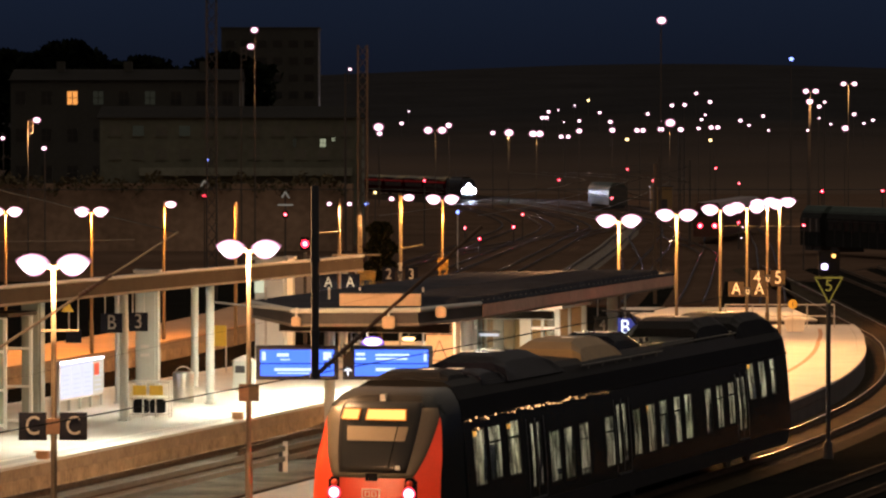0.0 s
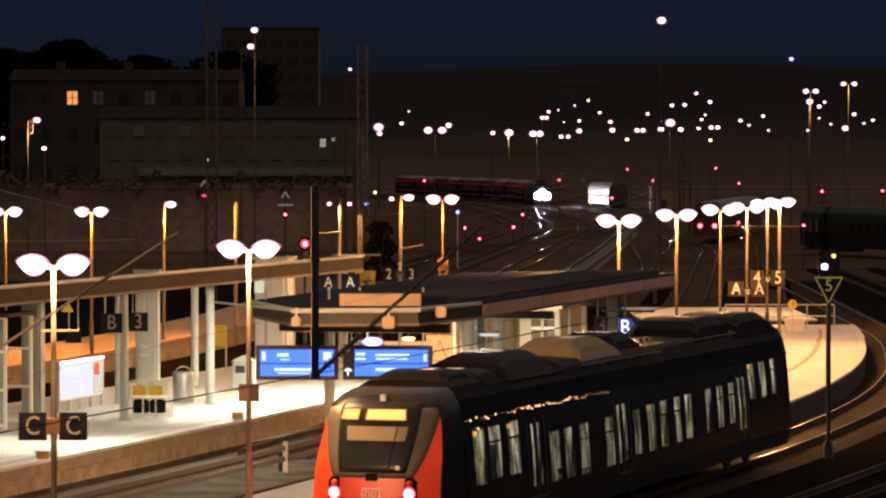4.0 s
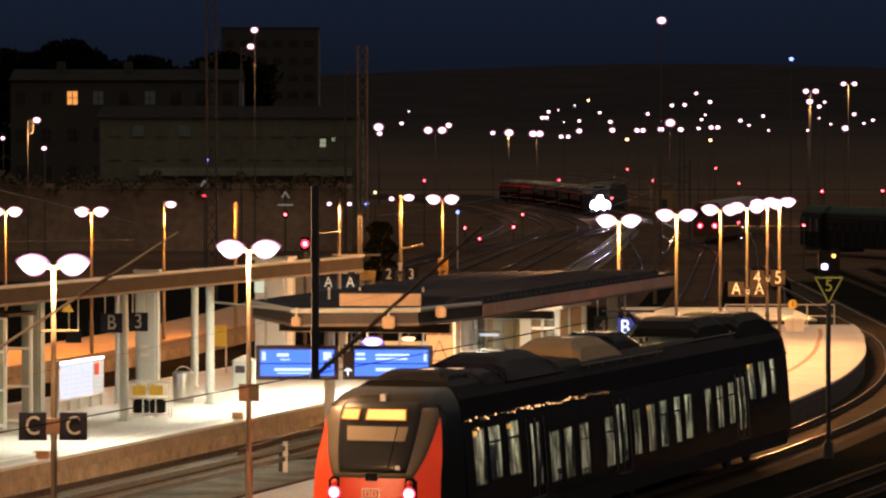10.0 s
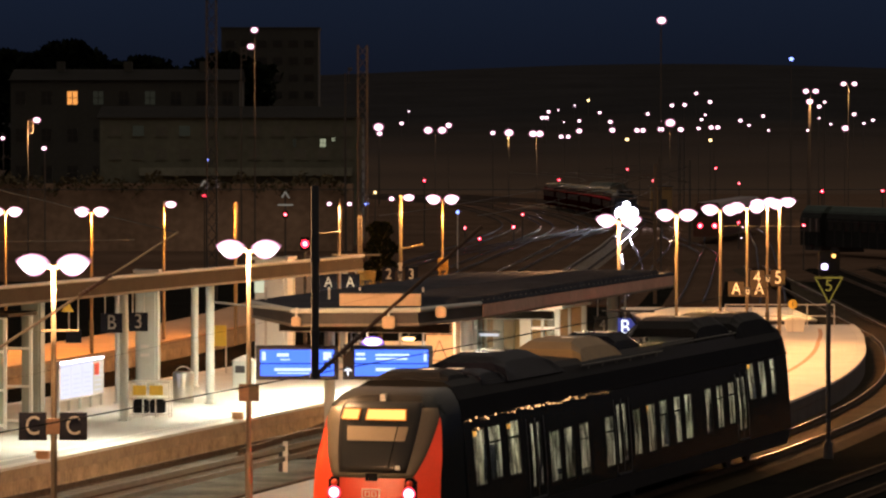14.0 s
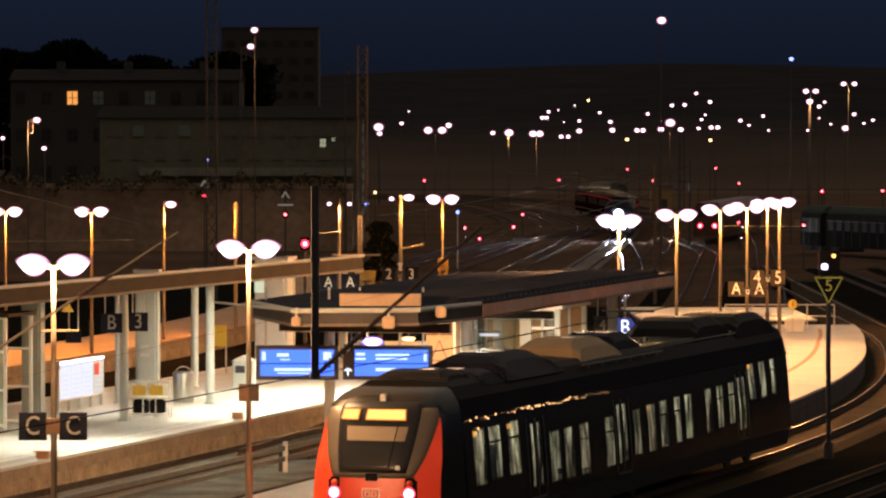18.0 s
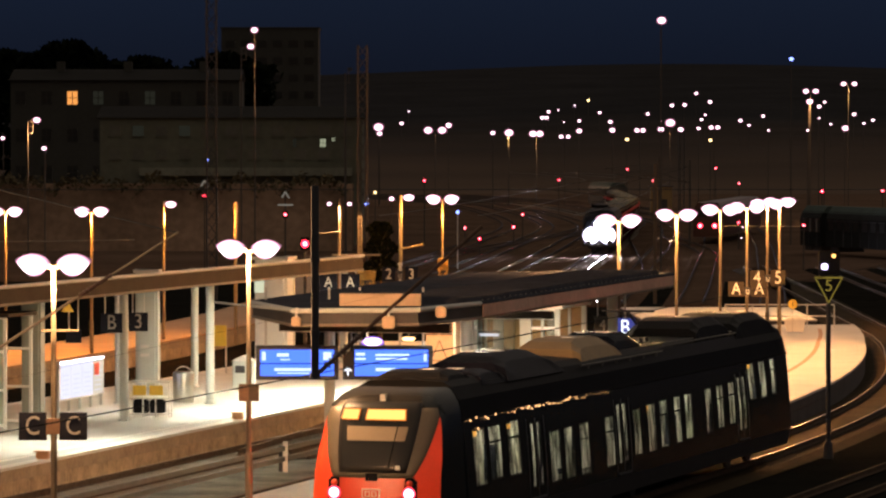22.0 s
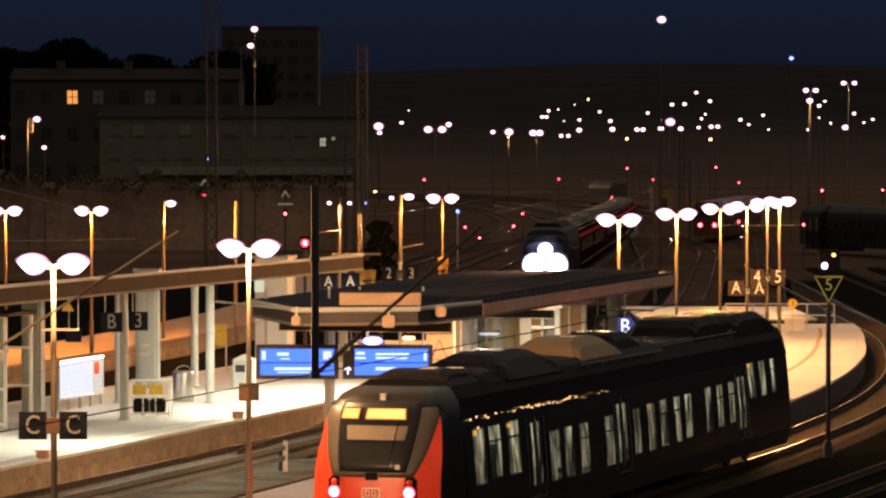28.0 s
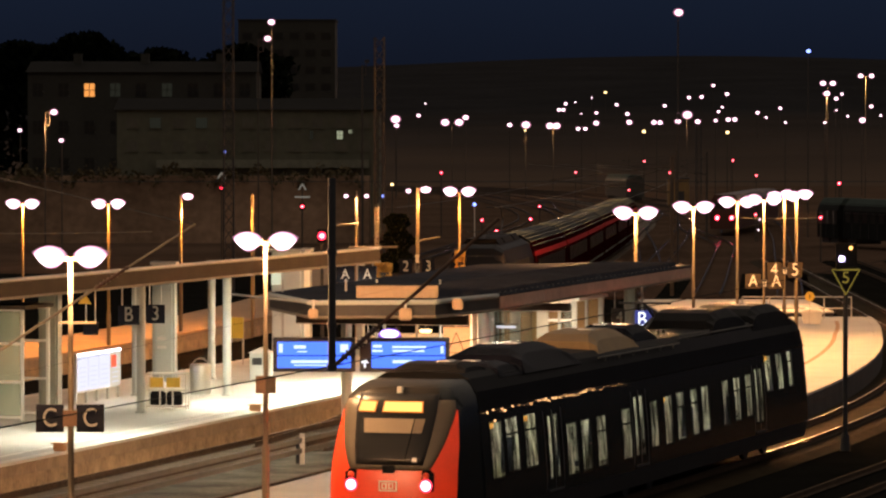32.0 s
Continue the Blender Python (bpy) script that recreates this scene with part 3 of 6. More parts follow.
for y in (119, 134, 142.5, 146.2):
    area_lamp(edge3(y) - 1.3, y, 4.4, 0.5, 4.0, 400 if y < 125 else 520, COOL, heading(edge3, y))
for y in (132, 141.5):
    area_lamp(edge3(y) - 6.2, y, 4.3, 0.5, 4.0, 560, COOL, heading(edge3, y))
for y in (108, 117):
    area_lamp(track5(y) - 3.3, y, 4.55, 0.5, 4.0, 190, COOL, heading(track5, y))
area_lamp(2.0, 121.9, 4.25, 0.5, 2.0, 32, COOL, -14)


# raised box at the front of the island roof, and brackets under its edge
root = thing("roof_box", pose(0, 0, 0), "peach-lit flat box on the front of the canopy roof", "roof box")
bm = B()
box(bm, -1.50, 101.6, 5.26, 1.95, 1.2, 0.30)
bmesh.ops.bevel(bm, geom=bm.edges[:], offset=0.02, segments=1, affect="EDGES")
part("casing", bm, M_BOXPAINT, root)
bm = B()
box(bm, -1.50, 101.6, 5.427, 2.0, 1.25, 0.03)
part("lid", bm, M_ROOF, root)


# ---- departure boards ----
def build_board(x, y, z, turn, bars):
    root = thing("departure_board", pose(x, y, z, 0, 0, turn), "blue glowing departure board hung under the canopy edge", "display", "departure boards")
    bm = B()
    box(bm, 0, 0, 0, 2.08, 0.3, 0.86)
    bmesh.ops.bevel(bm, geom=bm.edges[:], offset=0.02, segments=1, affect="EDGES")
    part("casing", bm, M_DARK, root)
    bm = B()
    box(bm, 0, -0.16, 0, 1.86, 0.02, 0.66)
    s = part("screen", bm, M_SCREEN, root, "bright blue screen")
    bm = B()
    box(bm, 0, -0.174, -0.02, 1.86, 0.008, 0.025)
    part("divider", bm, M_SIGNBLUE, s)
    for a, b, w, h in bars:
        bm = B()
        box(bm, a, -0.174, b, w, 0.008, h)
        part("text_bar", bm, M_SCREENTEXT, s)
    for a in (-0.8, 0.8):
        bm = B()
        tube(bm, (a, 0, 0.42), (a, 0, 1.9), 0.03)
        part("hanger", bm, M_GALV, root)


root = thing("way_arrow_sign", pose(-2.40, 106.9, 3.40), "narrow dark sign with white upward arrow", "sign")
bm = B()
box(bm, 0, 0, 0, 0.26, 0.12, 0.72)
part("plate", bm, M_DARK, root)
bm = B()
box(bm, 0, -0.07, -0.16, 0.035, 0.012, 0.18)
for s in (-1, 1):
    box(bm, 0, 0, 0, 0.035, 0.012, 0.13, pose(0.04 * s, -0.07, -0.09, 0, -42 * s, 0))
part("arrow", bm, M_BWHITE, root)
for x in (-0.08, 0.08):
    bm = B()
    tube(bm, (x, 0, 0.36), (x, 0, 1.7), 0.015)
    part("hanger", bm, M_GALV, root)
build_board(-3.68, 107.0, 3.47, 0, ((-0.84, 0.17, 0.09, 0.22), (-0.36, 0.20, 0.30, 0.08), (-0.30, 0.08, 0.24, 0.03), (-0.1, -0.17, 0.95, 0.07), (-0.1, -0.26, 0.8, 0.03), (0.76, 0.17, 0.2, 0.2)))
build_board(-1.30, 107.0, 3.47, 0, ((-0.78, 0.22, 0.22, 0.07), (-0.78, 0.10, 0.26, 0.05), (0.02, 0.20, 0.85, 0.05), (0.0, 0.10, 0.80, 0.05), (-0.15, -0.17, 0.5, 0.08), (0.85, 0.15, 0.07, 0.22)))


# ---- red railcar at the platform ----
HALF = [(1.35, 0.35), (1.46, 0.8), (1.31, 2.95), (1.21, 3.40), (1.04, 3.68), (0.84, 3.80)]


def half_width(z):
    for (x0, z0), (x1, z1) in zip(HALF, HALF[1:]):
        if z0 <= z <= z1:
            return x0 + (x1 - x0) * (z - z0) / (z1 - z0)
    return HALF[-1][0]


NOSE = [(0.35, 0.25), (0.6, 0.05), (1.0, 0.0), (1.5, 0.05), (1.92, 0.12), (2.3, 0.26), (2.7, 0.44), (3.1, 0.62), (3.36, 0.78), (3.55, 1.0), (3.66, 1.4), (3.70, 1.9)]


NOSE_WIDE = [(0.35, 1.28), (1.0, 1.42), (1.6, 1.43), (2.35, 1.40), (3.05, 1.30), (3.36, 1.21), (3.5, 1.11), (3.66, 0.94), (3.70, 0.85)]


def nose_point(u, z, proud=0.0):
    """A point of the cab's skin: u from -1 to 1 across, z up."""
    y = NOSE[-1][1]
    for (z0, y0), (z1, y1) in zip(NOSE, NOSE[1:]):
        if z0 <= z <= z1:
            y = y0 + (y1 - y0) * (z - z0) / (z1 - z0)
            break
    w = NOSE_WIDE[-1][1]
    for (z0, w0), (z1, w1) in zip(NOSE_WIDE, NOSE_WIDE[1:]):
        if z0 <= z <= z1:
            w = w0 + (w1 - w0) * (z - z0) / (z1 - z0)
            break
    bend = 0.40 - 0.13 * max(0, min(1, (z - 2.6) / 0.8))
    return Vector((w * u - 0.05, y + bend * abs(u) ** 3.2 - proud, z + proud * 0.4))


def nose_patch(z0, z1, u_of, proud, nz=8, nu=14):
    """A panel that lies on the cab's skin; u_of(z) gives its half width."""
    bm = B()
    rows = []
    for j in range(nz + 1):
        z = z0 + (z1 - z0) * j / nz
        h = u_of(z)
        rows.append([bm.verts.new(nose_point(-h + 2 * h * i / nu, z, proud)) for i in range(nu + 1)])
    for a, b in zip(rows, rows[1:]):
        for i in range(nu):
            bm.faces.new((a[i], a[i + 1], b[i + 1], b[i]))
    rim = bmesh.ops.extrude_face_region(bm, geom=bm.faces[:])
    for v in [g for g in rim["geom"] if isinstance(g, bmesh.types.BMVert)]:
        v.co.y -= 0.012
    return bm


# windows along the side: from, to, sill, head
def bow(z):
    """The side wall leans in towards the roof."""
    return -0.14 * (max(0.0, z - 0.9) / 1.9) ** 1.6


def side_box(bm, x, y0, y1, z0, z1, thick):
    """A board on the railcar's side that follows its bulge; x is its outer face at mid height."""
    n = max(1, int((z1 - z0) / 0.22))
    rows = []
    for k in range(n + 1):
        z = z0 + (z1 - z0) * k / n
        b = x + bow(z)
        rows.append([bm.verts.new(q) for q in ((b, y0, z), (b, y1, z), (b - thick, y1, z), (b - thick, y0, z))])
    for a, b in zip(rows, rows[1:]):
        for i in range(4):
            j = (i + 1) % 4
            bm.faces.new((a[i], a[j], b[j], b[i]))
    bm.faces.new(rows[0][::-1])
    bm.faces.new(rows[-1])


WINDOWS = [(2.92, 3.83, 1.46, 2.70), (4.12, 5.06, 1.54, 2.72), (5.58, 6.52, 1.52, 2.73), (8.98, 9.88, 1.07, 2.30), (10.26, 11.12, 1.08, 2.31), (11.62, 12.46, 1.09, 2.31), (13.96, 14.79, 1.11, 2.34),
           (16.70, 17.40, 1.22, 2.36), (18.12, 18.90, 1.20, 2.41), (19.40, 20.20, 1.22, 2.43), (20.90, 21.60, 1.25, 2.44), (22.05, 22.82, 1.28, 2.45), (24.38, 25.06, 1.29, 2.47), (25.68, 26.38, 1.33, 2.49),
           (27.06, 27.72, 1.36, 2.50), (29.54, 30.34, 1.90, 2.90), (30.95, 31.70, 1.88, 2.90), (32.38, 32.96, 1.90, 2.90)]
# door leaves: from, to, and the two narrow panes in them
DOORS = [(7.15, 8.6, (7.42, 7.72), (7.95, 8.28)), (14.95, 16.35, (15.14, 15.46), (15.69, 16.04)), (27.95, 29.3, (28.16, 28.47), (28.70, 29.05))]


def build_railcar():
    root = thing("red_railcar", pose(-1.5, 90, 0, 0, 0, -17.12), "red regional railcar with grey cab and lit amber display", "train")
    end = 34.6
    slots = sorted(WINDOWS + [(*p, 1.12, 2.58) for a, b, *panes in DOORS for p in panes])
    def panel(y0, y1, z0, z1, m):
        bm = B()
        side_box(bm, 1.46, y0, y1, z0, z1, 0.016)
        part("wall_panel", bm, m, root)

    at = 2.3
    # the side below the windows is black too, for its shade
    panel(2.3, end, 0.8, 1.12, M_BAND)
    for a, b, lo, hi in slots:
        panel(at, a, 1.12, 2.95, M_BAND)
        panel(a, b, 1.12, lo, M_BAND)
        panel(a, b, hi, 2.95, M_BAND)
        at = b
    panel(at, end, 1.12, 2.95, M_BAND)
    bm = B()
    box(bm, -1.30, (2.3 + end) / 2, 1.875, 0.06, end - 2.3, 2.15)
    part("side_wall", bm, M_RED, root)
    bm = B()
    box(bm, 0, end - 0.03, 1.9, 2.56, 0.06, 2.1)
    part("end_wall", bm, M_REDDARK, root)
    bm = B()
    sweep(bm, [(0, 2.3, 0), (0, end, 0)], [(-1.35, 0.35), (-1.46, 0.797), (1.46, 0.797), (1.35, 0.35)])
    part("underframe", bm, M_DARK, root)
    bm = B()
    up = [(1.315, 2.945)] + HALF[3:] + [(0, 3.84)]
    sweep(bm, [(0, 2.3, 0), (0, end, 0)], [(-x, z) for x, z in up[:-1]] + up[::-1])
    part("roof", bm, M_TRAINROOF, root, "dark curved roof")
    for s in (-1, 1):
        bm = B()
        tube(bm, (1.315 * s, 2.3, 2.97), (1.315 * s, end, 2.97), 0.022, 0.022, 8)
        part("rain_gutter", bm, M_BLACK, root)
    # glowing beads stand in for lamp glints along the roof edge
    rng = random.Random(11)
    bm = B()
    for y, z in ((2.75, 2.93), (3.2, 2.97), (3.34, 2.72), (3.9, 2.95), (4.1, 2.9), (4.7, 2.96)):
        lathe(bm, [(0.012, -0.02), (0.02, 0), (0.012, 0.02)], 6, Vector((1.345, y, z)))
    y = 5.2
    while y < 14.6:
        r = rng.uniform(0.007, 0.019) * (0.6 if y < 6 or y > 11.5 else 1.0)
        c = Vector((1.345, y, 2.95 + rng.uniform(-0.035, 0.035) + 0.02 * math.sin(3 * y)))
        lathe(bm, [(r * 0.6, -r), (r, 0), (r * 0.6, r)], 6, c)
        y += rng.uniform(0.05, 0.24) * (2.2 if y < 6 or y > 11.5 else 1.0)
    tagged(part("edge_glints", bm, M_BEAD, root, "row of glowing beads standing in for lamp glints"), kind="stuff")
    # saloon seen through the panes
    bm = B()
    box(bm, 0, 18.5, 0.96, 2.7, 32, 0.04)
    part("saloon_floor", bm, M_DARK, root)
    bm = B()
    for i in range(4):
        box(bm, 1.08, 6.4 + 8.1 * i, 2.88, 0.25, 8.0, 0.03)
    part("saloon_lights", bm, M_INTERIOR, root, "dim saloon ceiling lights")
    bm = B()
    box(bm, -1.25, 18.5, 1.95, 0.03, 32, 1.9)
    for y in (2.35, 8.6, 23.5, 29.3, end - 0.1):
        box(bm, 0, y, 1.95, 2.5, 0.05, 1.9)
    part("saloon_lining", bm, M_WHITE, root)
    for a, b, *panes in DOORS:
        # white boards added behind the doors to brighten their narrow panes
        bm = B()
        box(bm, 0.45, a + 0.73, 1.8, 0.04, 1.3, 1.7)
        part("door_reflector", bm, M_WHITE, root)
        bm = B()
        box(bm, 0.82, a + 1.6, 1.80, 0.8, 0.04, 1.65)
        part("slot_reflector", bm, M_WHITE, root)
        for o in (0.46, 0.62, 0.95):
            bm = B()
            tube(bm, (1.05, a + o, 0.98), (1.02, a + o, 2.8), 0.028, 0.028, 8)
            part("grab_pole", bm, M_SIGNWHITE, root)
    seat = None
    for k, (a, b, lo, hi) in enumerate(WINDOWS):
        if k % 4 in (1, 2):
            bm = B()
            side_box(bm, 1.466, a, b, lo + 0.68 * (hi - lo), lo + 0.68 * (hi - lo) + 0.04, 0.012)
            part("transom", bm, M_BLACK, root)
        for x in ((-0.95, 0.72) if k % 3 == 1 else (-0.95,)):
            bm = B()
            box(bm, 0, 0, 0.22, 0.86, 0.45, 0.12)
            box(bm, 0, 0.25, 0.55, 0.86, 0.12, 0.75)
            if seat is None:
                seat = mesh("seat", bm, M_SEAT)
            ob = new("seat", seat)
            ob.parent = root
            ob.matrix_basis = pose(x, (a + b) / 2 + 0.55, 1.0 if lo < 1.4 else 1.3)
    # white boards added behind the dim windows to brighten them
    for k in (0, 3, 4, 7, 8, 9, 12, 15):
        a, b, lo, hi = WINDOWS[k]
        bm = B()
        box(bm, 1.09, b + 0.20, 1.85, 0.36, 0.03, 1.62)
        part("pane_reflector", bm, M_WHITE, root)
    for a, b, lo, hi in slots:
        bm = B()
        side_box(bm, 1.452, a + 0.002, b - 0.002, lo + 0.002, hi - 0.002, 0.008)
        p = part("window", bm, M_TRAINGLASS, root)
        p.visible_shadow = False
        bm = B()
        for c in (a, b):
            side_box(bm, 1.467, c - 0.02, c + 0.02, lo - 0.02, hi + 0.02, 0.012)
        for c in (lo, hi):
            side_box(bm, 1.466, a, b, c - 0.02, c + 0.02, 0.012)
        part("window_seal", bm, M_BLACK, p)
    for c in (2.95, 5.62, 18.1, 29.55):
        bm = B()
        box(bm, 1.26, c + 0.25, 2.60 if c < 10 else (2.30 if c < 20 else 2.80), 0.03, 0.5, 0.11)
        part("side_display", bm, M_AMBERDIM, root, "small amber route display")
    for a, b, *panes in DOORS:
        bm = B()
        for o in (a, (a + b) / 2, b):
            side_box(bm, 1.464, o - 0.015, o + 0.015, 0.85, 2.7, 0.008)
        d = part("door", bm, M_DARK, root, "dark sliding door with narrow panes")
        bm = B()
        box(bm, 1.47, a + 0.72, 0.86, 0.06, 1.2, 0.05)
        part("step", bm, M_DARK, d)
    # cab
    for name, lo, hi, m, label in (("nose", 0.3, 3.11, M_RED, "bright red rounded cab nose"), ("cab_roof", 3.09, 3.75, M_CABROOF, "dark grey cab roof")):
        bm = B()
        grid = []
        for z, y in NOSE:
            if lo <= z <= hi:
                row = [bm.verts.new(nose_point(-1 + i / 8, z)) for i in range(17 if name == "nose" else 15)]
                grid.append([bm.verts.new((-half_width(z), 2.45, z))] + row)
        for a, b in zip(grid, grid[1:]):
            for i in range(len(a) - 1):
                bm.faces.new((a[i], a[i + 1], b[i + 1], b[i]))
        part(name, bm, m, root, label, True)
    bm = B()
    grid = []
    for z, y in NOSE:
        back = Vector((half_width(z), 2.45, z))
        edge = nose_point(1, z)
        if z > 3.11:
            pts = [nose_point(0.75, z), nose_point(0.94, z), edge, back]
        else:
            pts = [edge + (back - edge) * f for f in (0, 0.3, 0.65, 1)]
        grid.append([bm.verts.new(p) for p in pts])
    for a, b in zip(grid, grid[1:]):
        for i in range(3):
            bm.faces.new((a[i], a[i + 1], b[i + 1], b[i]))
    part("cab_side", bm, M_BAND, root, "cab side painted black for its shade", True)
    part("cab_mask", nose_patch(1.84, 3.30, lambda z: 0.62 + 0.36 * min(1, max(0, (z - 1.84) / 1.26)) ** 0.8, 0.012, 14), M_TRAINGREY, root, "grey cab surround", True)
    ws = part("windscreen", nose_patch(1.94, 3.42, lambda z: 0.53 + 0.22 * (z - 1.94) / 1.5, 0.028, 10), M_WINDSCREEN, root, "dark cab windscreen", True)
    part("blind", nose_patch(2.60, 2.90, lambda z: 0.47 + 0.05 * (z - 2.60) / 0.3, 0.043, 4), M_BLIND, ws, "half-drawn tan blind")
    for u0, u1 in ((-0.66, -0.36), (-0.20, 0.46)):
        c = (u0 + u1) / 2
        # the wider dim plate imitates the orange glow fringe of the display
        for grow, proud, m in ((0.022, 0.045, M_AMBERRIM), (0.0, 0.058, M_AMBER)):
            bm = nose_patch(3.045 - grow, 3.245 + grow, lambda z: (u1 - u0) / 2 + grow, proud, 3)
            for v in bm.verts:
                u = v.co.x / 1.18
                v.co += nose_point(u + c, v.co.z, 0) - nose_point(u, v.co.z, 0)
            part("route_display" if m is M_AMBER else "display_fringe", bm, m, ws, "glowing amber route display" if m is M_AMBER else "")
    bm = B()
    tube(bm, nose_point(0.25, 2.02, 0.07), nose_point(0.36, 2.95, 0.07), 0.015, 0.012, 6)
    part("wiper", bm, M_BLACK, ws)
    bm = B()
    box(bm, 0, 0, 0, 0.10, 0.02, 0.10)
    q = part("paper_note", bm, M_SIGNWHITE, ws)
    q.matrix_basis = Matrix.Translation(nose_point(0.40, 2.04, 0.06))
    for s in (-1, 1):
        bm = B()
        box(bm, 0, 0, 0, 0.30, 0.14, 0.50)
        bmesh.ops.bevel(bm, geom=bm.edges[:], offset=0.05, segments=2, affect="EDGES")
        h = part("lamp_housing", bm, M_BLACK, root)
        h.matrix_basis = Matrix.Translation(nose_point(0.585 * s, 1.60) + Vector((0, 0.03, 0)))
        bm = B()
        lathe(bm, [(0.13, 0), (0.150, 0.01), (0.150, 0.03), (0.12, 0.045)], 20)
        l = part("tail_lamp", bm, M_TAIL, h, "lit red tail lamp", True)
        l.matrix_basis = pose(0, -0.06, -0.08, 90, 0, 0)
        bm = B()
        lathe(bm, [(0.06, 0), (0.075, 0.01), (0.075, 0.04), (0.05, 0.06)], 14)
        l = part("upper_lamp", bm, M_RED, h, "", True)
        l.matrix_basis = pose(0, -0.06, 0.13, 90, 0, 0)
    # company mark as a plain framed plate
    bm = B()
    box(bm, 0, 0, 0, 0.40, 0.02, 0.22)
    p = part("emblem_plate", bm, M_SIGNWHITE, root, "pale framed emblem plate")
    p.matrix_basis = Matrix.Translation(nose_point(0, 1.50, 0.012))
    bm = B()
    box(bm, 0, -0.014, 0, 0.35, 0.012, 0.17)
    f = part("emblem_field", bm, M_RED, p)
    bm = B()
    for x in (-0.075, 0.075):
        for z in (-0.05, 0.05):
            box(bm, x, -0.024, z, 0.11, 0.012, 0.022)
        for o in (-0.045, 0.045):
            box(bm, x + o, -0.024, 0, 0.022, 0.012, 0.08)
    part("emblem_bars", bm, M_SIGNWHITE, p)
    bm = B()
    box(bm, 0, 0, 0, 0.26, 0.1, 0.16)
    k = part("camera_pod", bm, M_BLACK, root)
    k.matrix_basis = Matrix.Translation(nose_point(0, 1.86, 0.0))
    bm = B()
    box(bm, 0, 0, 0, 0.12, 0.12, 0.14)
    k = part("top_lamp", bm, M_GALV, root)
    k.matrix_basis = Matrix.Translation(nose_point(0, 3.50, 0.02))
    bm = B()
    box(bm, 0, 0.05, 0.75, 0.45, 0.5, 0.35)
    tube(bm, (0, -0.2, 0.75), (0, -0.45, 0.75), 0.14, 0.17)
    part("coupler", bm, M_DARK, root)
    # roof equipment
    for name, y0, y1, top, wb, wt, m in (("cab_roof_unit", 2.5, 4.4, 0.28, 0.95, 0.7, M_TRAINROOF), ("cooling_unit", 4.5, 6.4, 0.2, 1.1, 0.8, M_ROOFUNIT), ("cooling_unit", 6.4, 11.2, 0.46, 1.15, 0.5, M_ROOFUNIT),
                                         ("transformer_cover", 13.1, 17.3, 0.50, 1.05, 0.6, M_TANROOF), ("transformer_cover", 16.9, 19.8, 0.50, 0.9, 0.6, M_ROOFUNIT), ("roof_fairing", 24.6, 29.0, 0.58, 1.05, 0.85, M_TRAINROOF), ("roof_fairing", 29.1, 34.2, 0.52, 1.1, 0.9, M_TRAINROOF)):
        bm = B()
        L = y1 - y0
        ring = []
        for f, k in ((0, 0), (0.10, 0.55), (0.20, 0.88), (0.32, 1), (0.68, 1), (0.80, 0.88), (0.90, 0.55), (1, 0)):
            y = y0 + L * f
            w = wb + (wt - wb) * k
            ring.append([bm.verts.new((x * a, y, (3.60 if z <= 0 else 3.72) + z)) for x, a, z in ((-1, wb, 0), (-1, w + (wb - w) * 0.35, top * k * 0.6), (-1, w * 0.82, top * k), (1, w * 0.82, top * k), (1, w + (wb - w) * 0.35, top * k * 0.6), (1, wb, 0))])
        for a, b in zip(ring, ring[1:]):
            for i in range(5):
                bm.faces.new((a[i], a[i + 1], b[i + 1], b[i]))
        u = part(name, bm, m, root)
        for j in range(3):
            bm = B()
            box(bm, 0, y0 + L * (0.32 + 0.18 * j), 3.68 + top + 0.015, wt * 1.2, 0.05, 0.03)
            part("rib", bm, M_ROOFUNIT, u)
        # pale plates imitate lamp highlights on top of the units
        bm = B()
        box(bm, 0.2, y0 + L * 0.45, 3.68 + top + 0.03, 0.35, 0.25, 0.05)
        if m == M_ROOFUNIT:
            part("highlight_plate", bm, M_GALV, u)
            bm = B()
            box(bm, -0.28, y0 + L * 0.36, 3.68 + top + 0.03, 0.22, 0.3, 0.05)
        part("highlight_plate", bm, M_GALV, u)
    for x, z, y0, y1 in ((1.02, 3.76, 21.0, 33.8), (0.9, 3.80, 21.5, 30.0), (1.18, 3.66, 12.5, 20.5)):
        bm = B()
        tube(bm, (x, y0, z), (x, y1, z), 0.022, 0.022, 8)
        for k in range(6):
            y = y0 + (y1 - y0) * (k + 0.5) / 6
            box(bm, x, y, z - 0.05, 0.04, 0.05, 0.1)
        part("roof_conduit", bm, M_FENCE, root)
    # pantograph, lowered, with one arm raised
    base = Vector((0, 21.4, 3.95))
    bm = B()
    box(bm, 0, 21.4, 3.82, 1.1, 0.9, 0.06)
    for s in (-0.45, 0.45):
        tube(bm, (s, 21.1, 3.72), (s, 21.1, 3.95), 0.05)
        tube(bm, (s, 21.7, 3.72), (s, 21.7, 3.95), 0.05)
    pf = part("pantograph", bm, M_DARK, root)
    for a, b in (((0, 21.4, 3.9), (0, 22.4, 4.25)), ((0, 22.4, 4.25), (0, 21.5, 4.62))):
        bm = B()
        tube(bm, a, b, 0.035)
        part("pantograph_arm", bm, M_DARK, pf)
    bm = B()
    tube(bm, (-0.7, 21.5, 4.64), (0.7, 21.5, 4.64), 0.03)
    part("collector_head", bm, M_DARK, pf)
    # wheels
    for y in (4.2, 6.6, 16.5, 18.9, 29.5, 31.9):
        bm = B()
        box(bm, 0, y, 0.42, 2.0, 0.5, 0.3)
        for s in (-0.75, 0.75):
            tube(bm, (s - 0.06, y, 0.42), (s + 0.06, y, 0.42), 0.42, 0.42, 20)
        part("wheelset", bm, M_DARK, root)


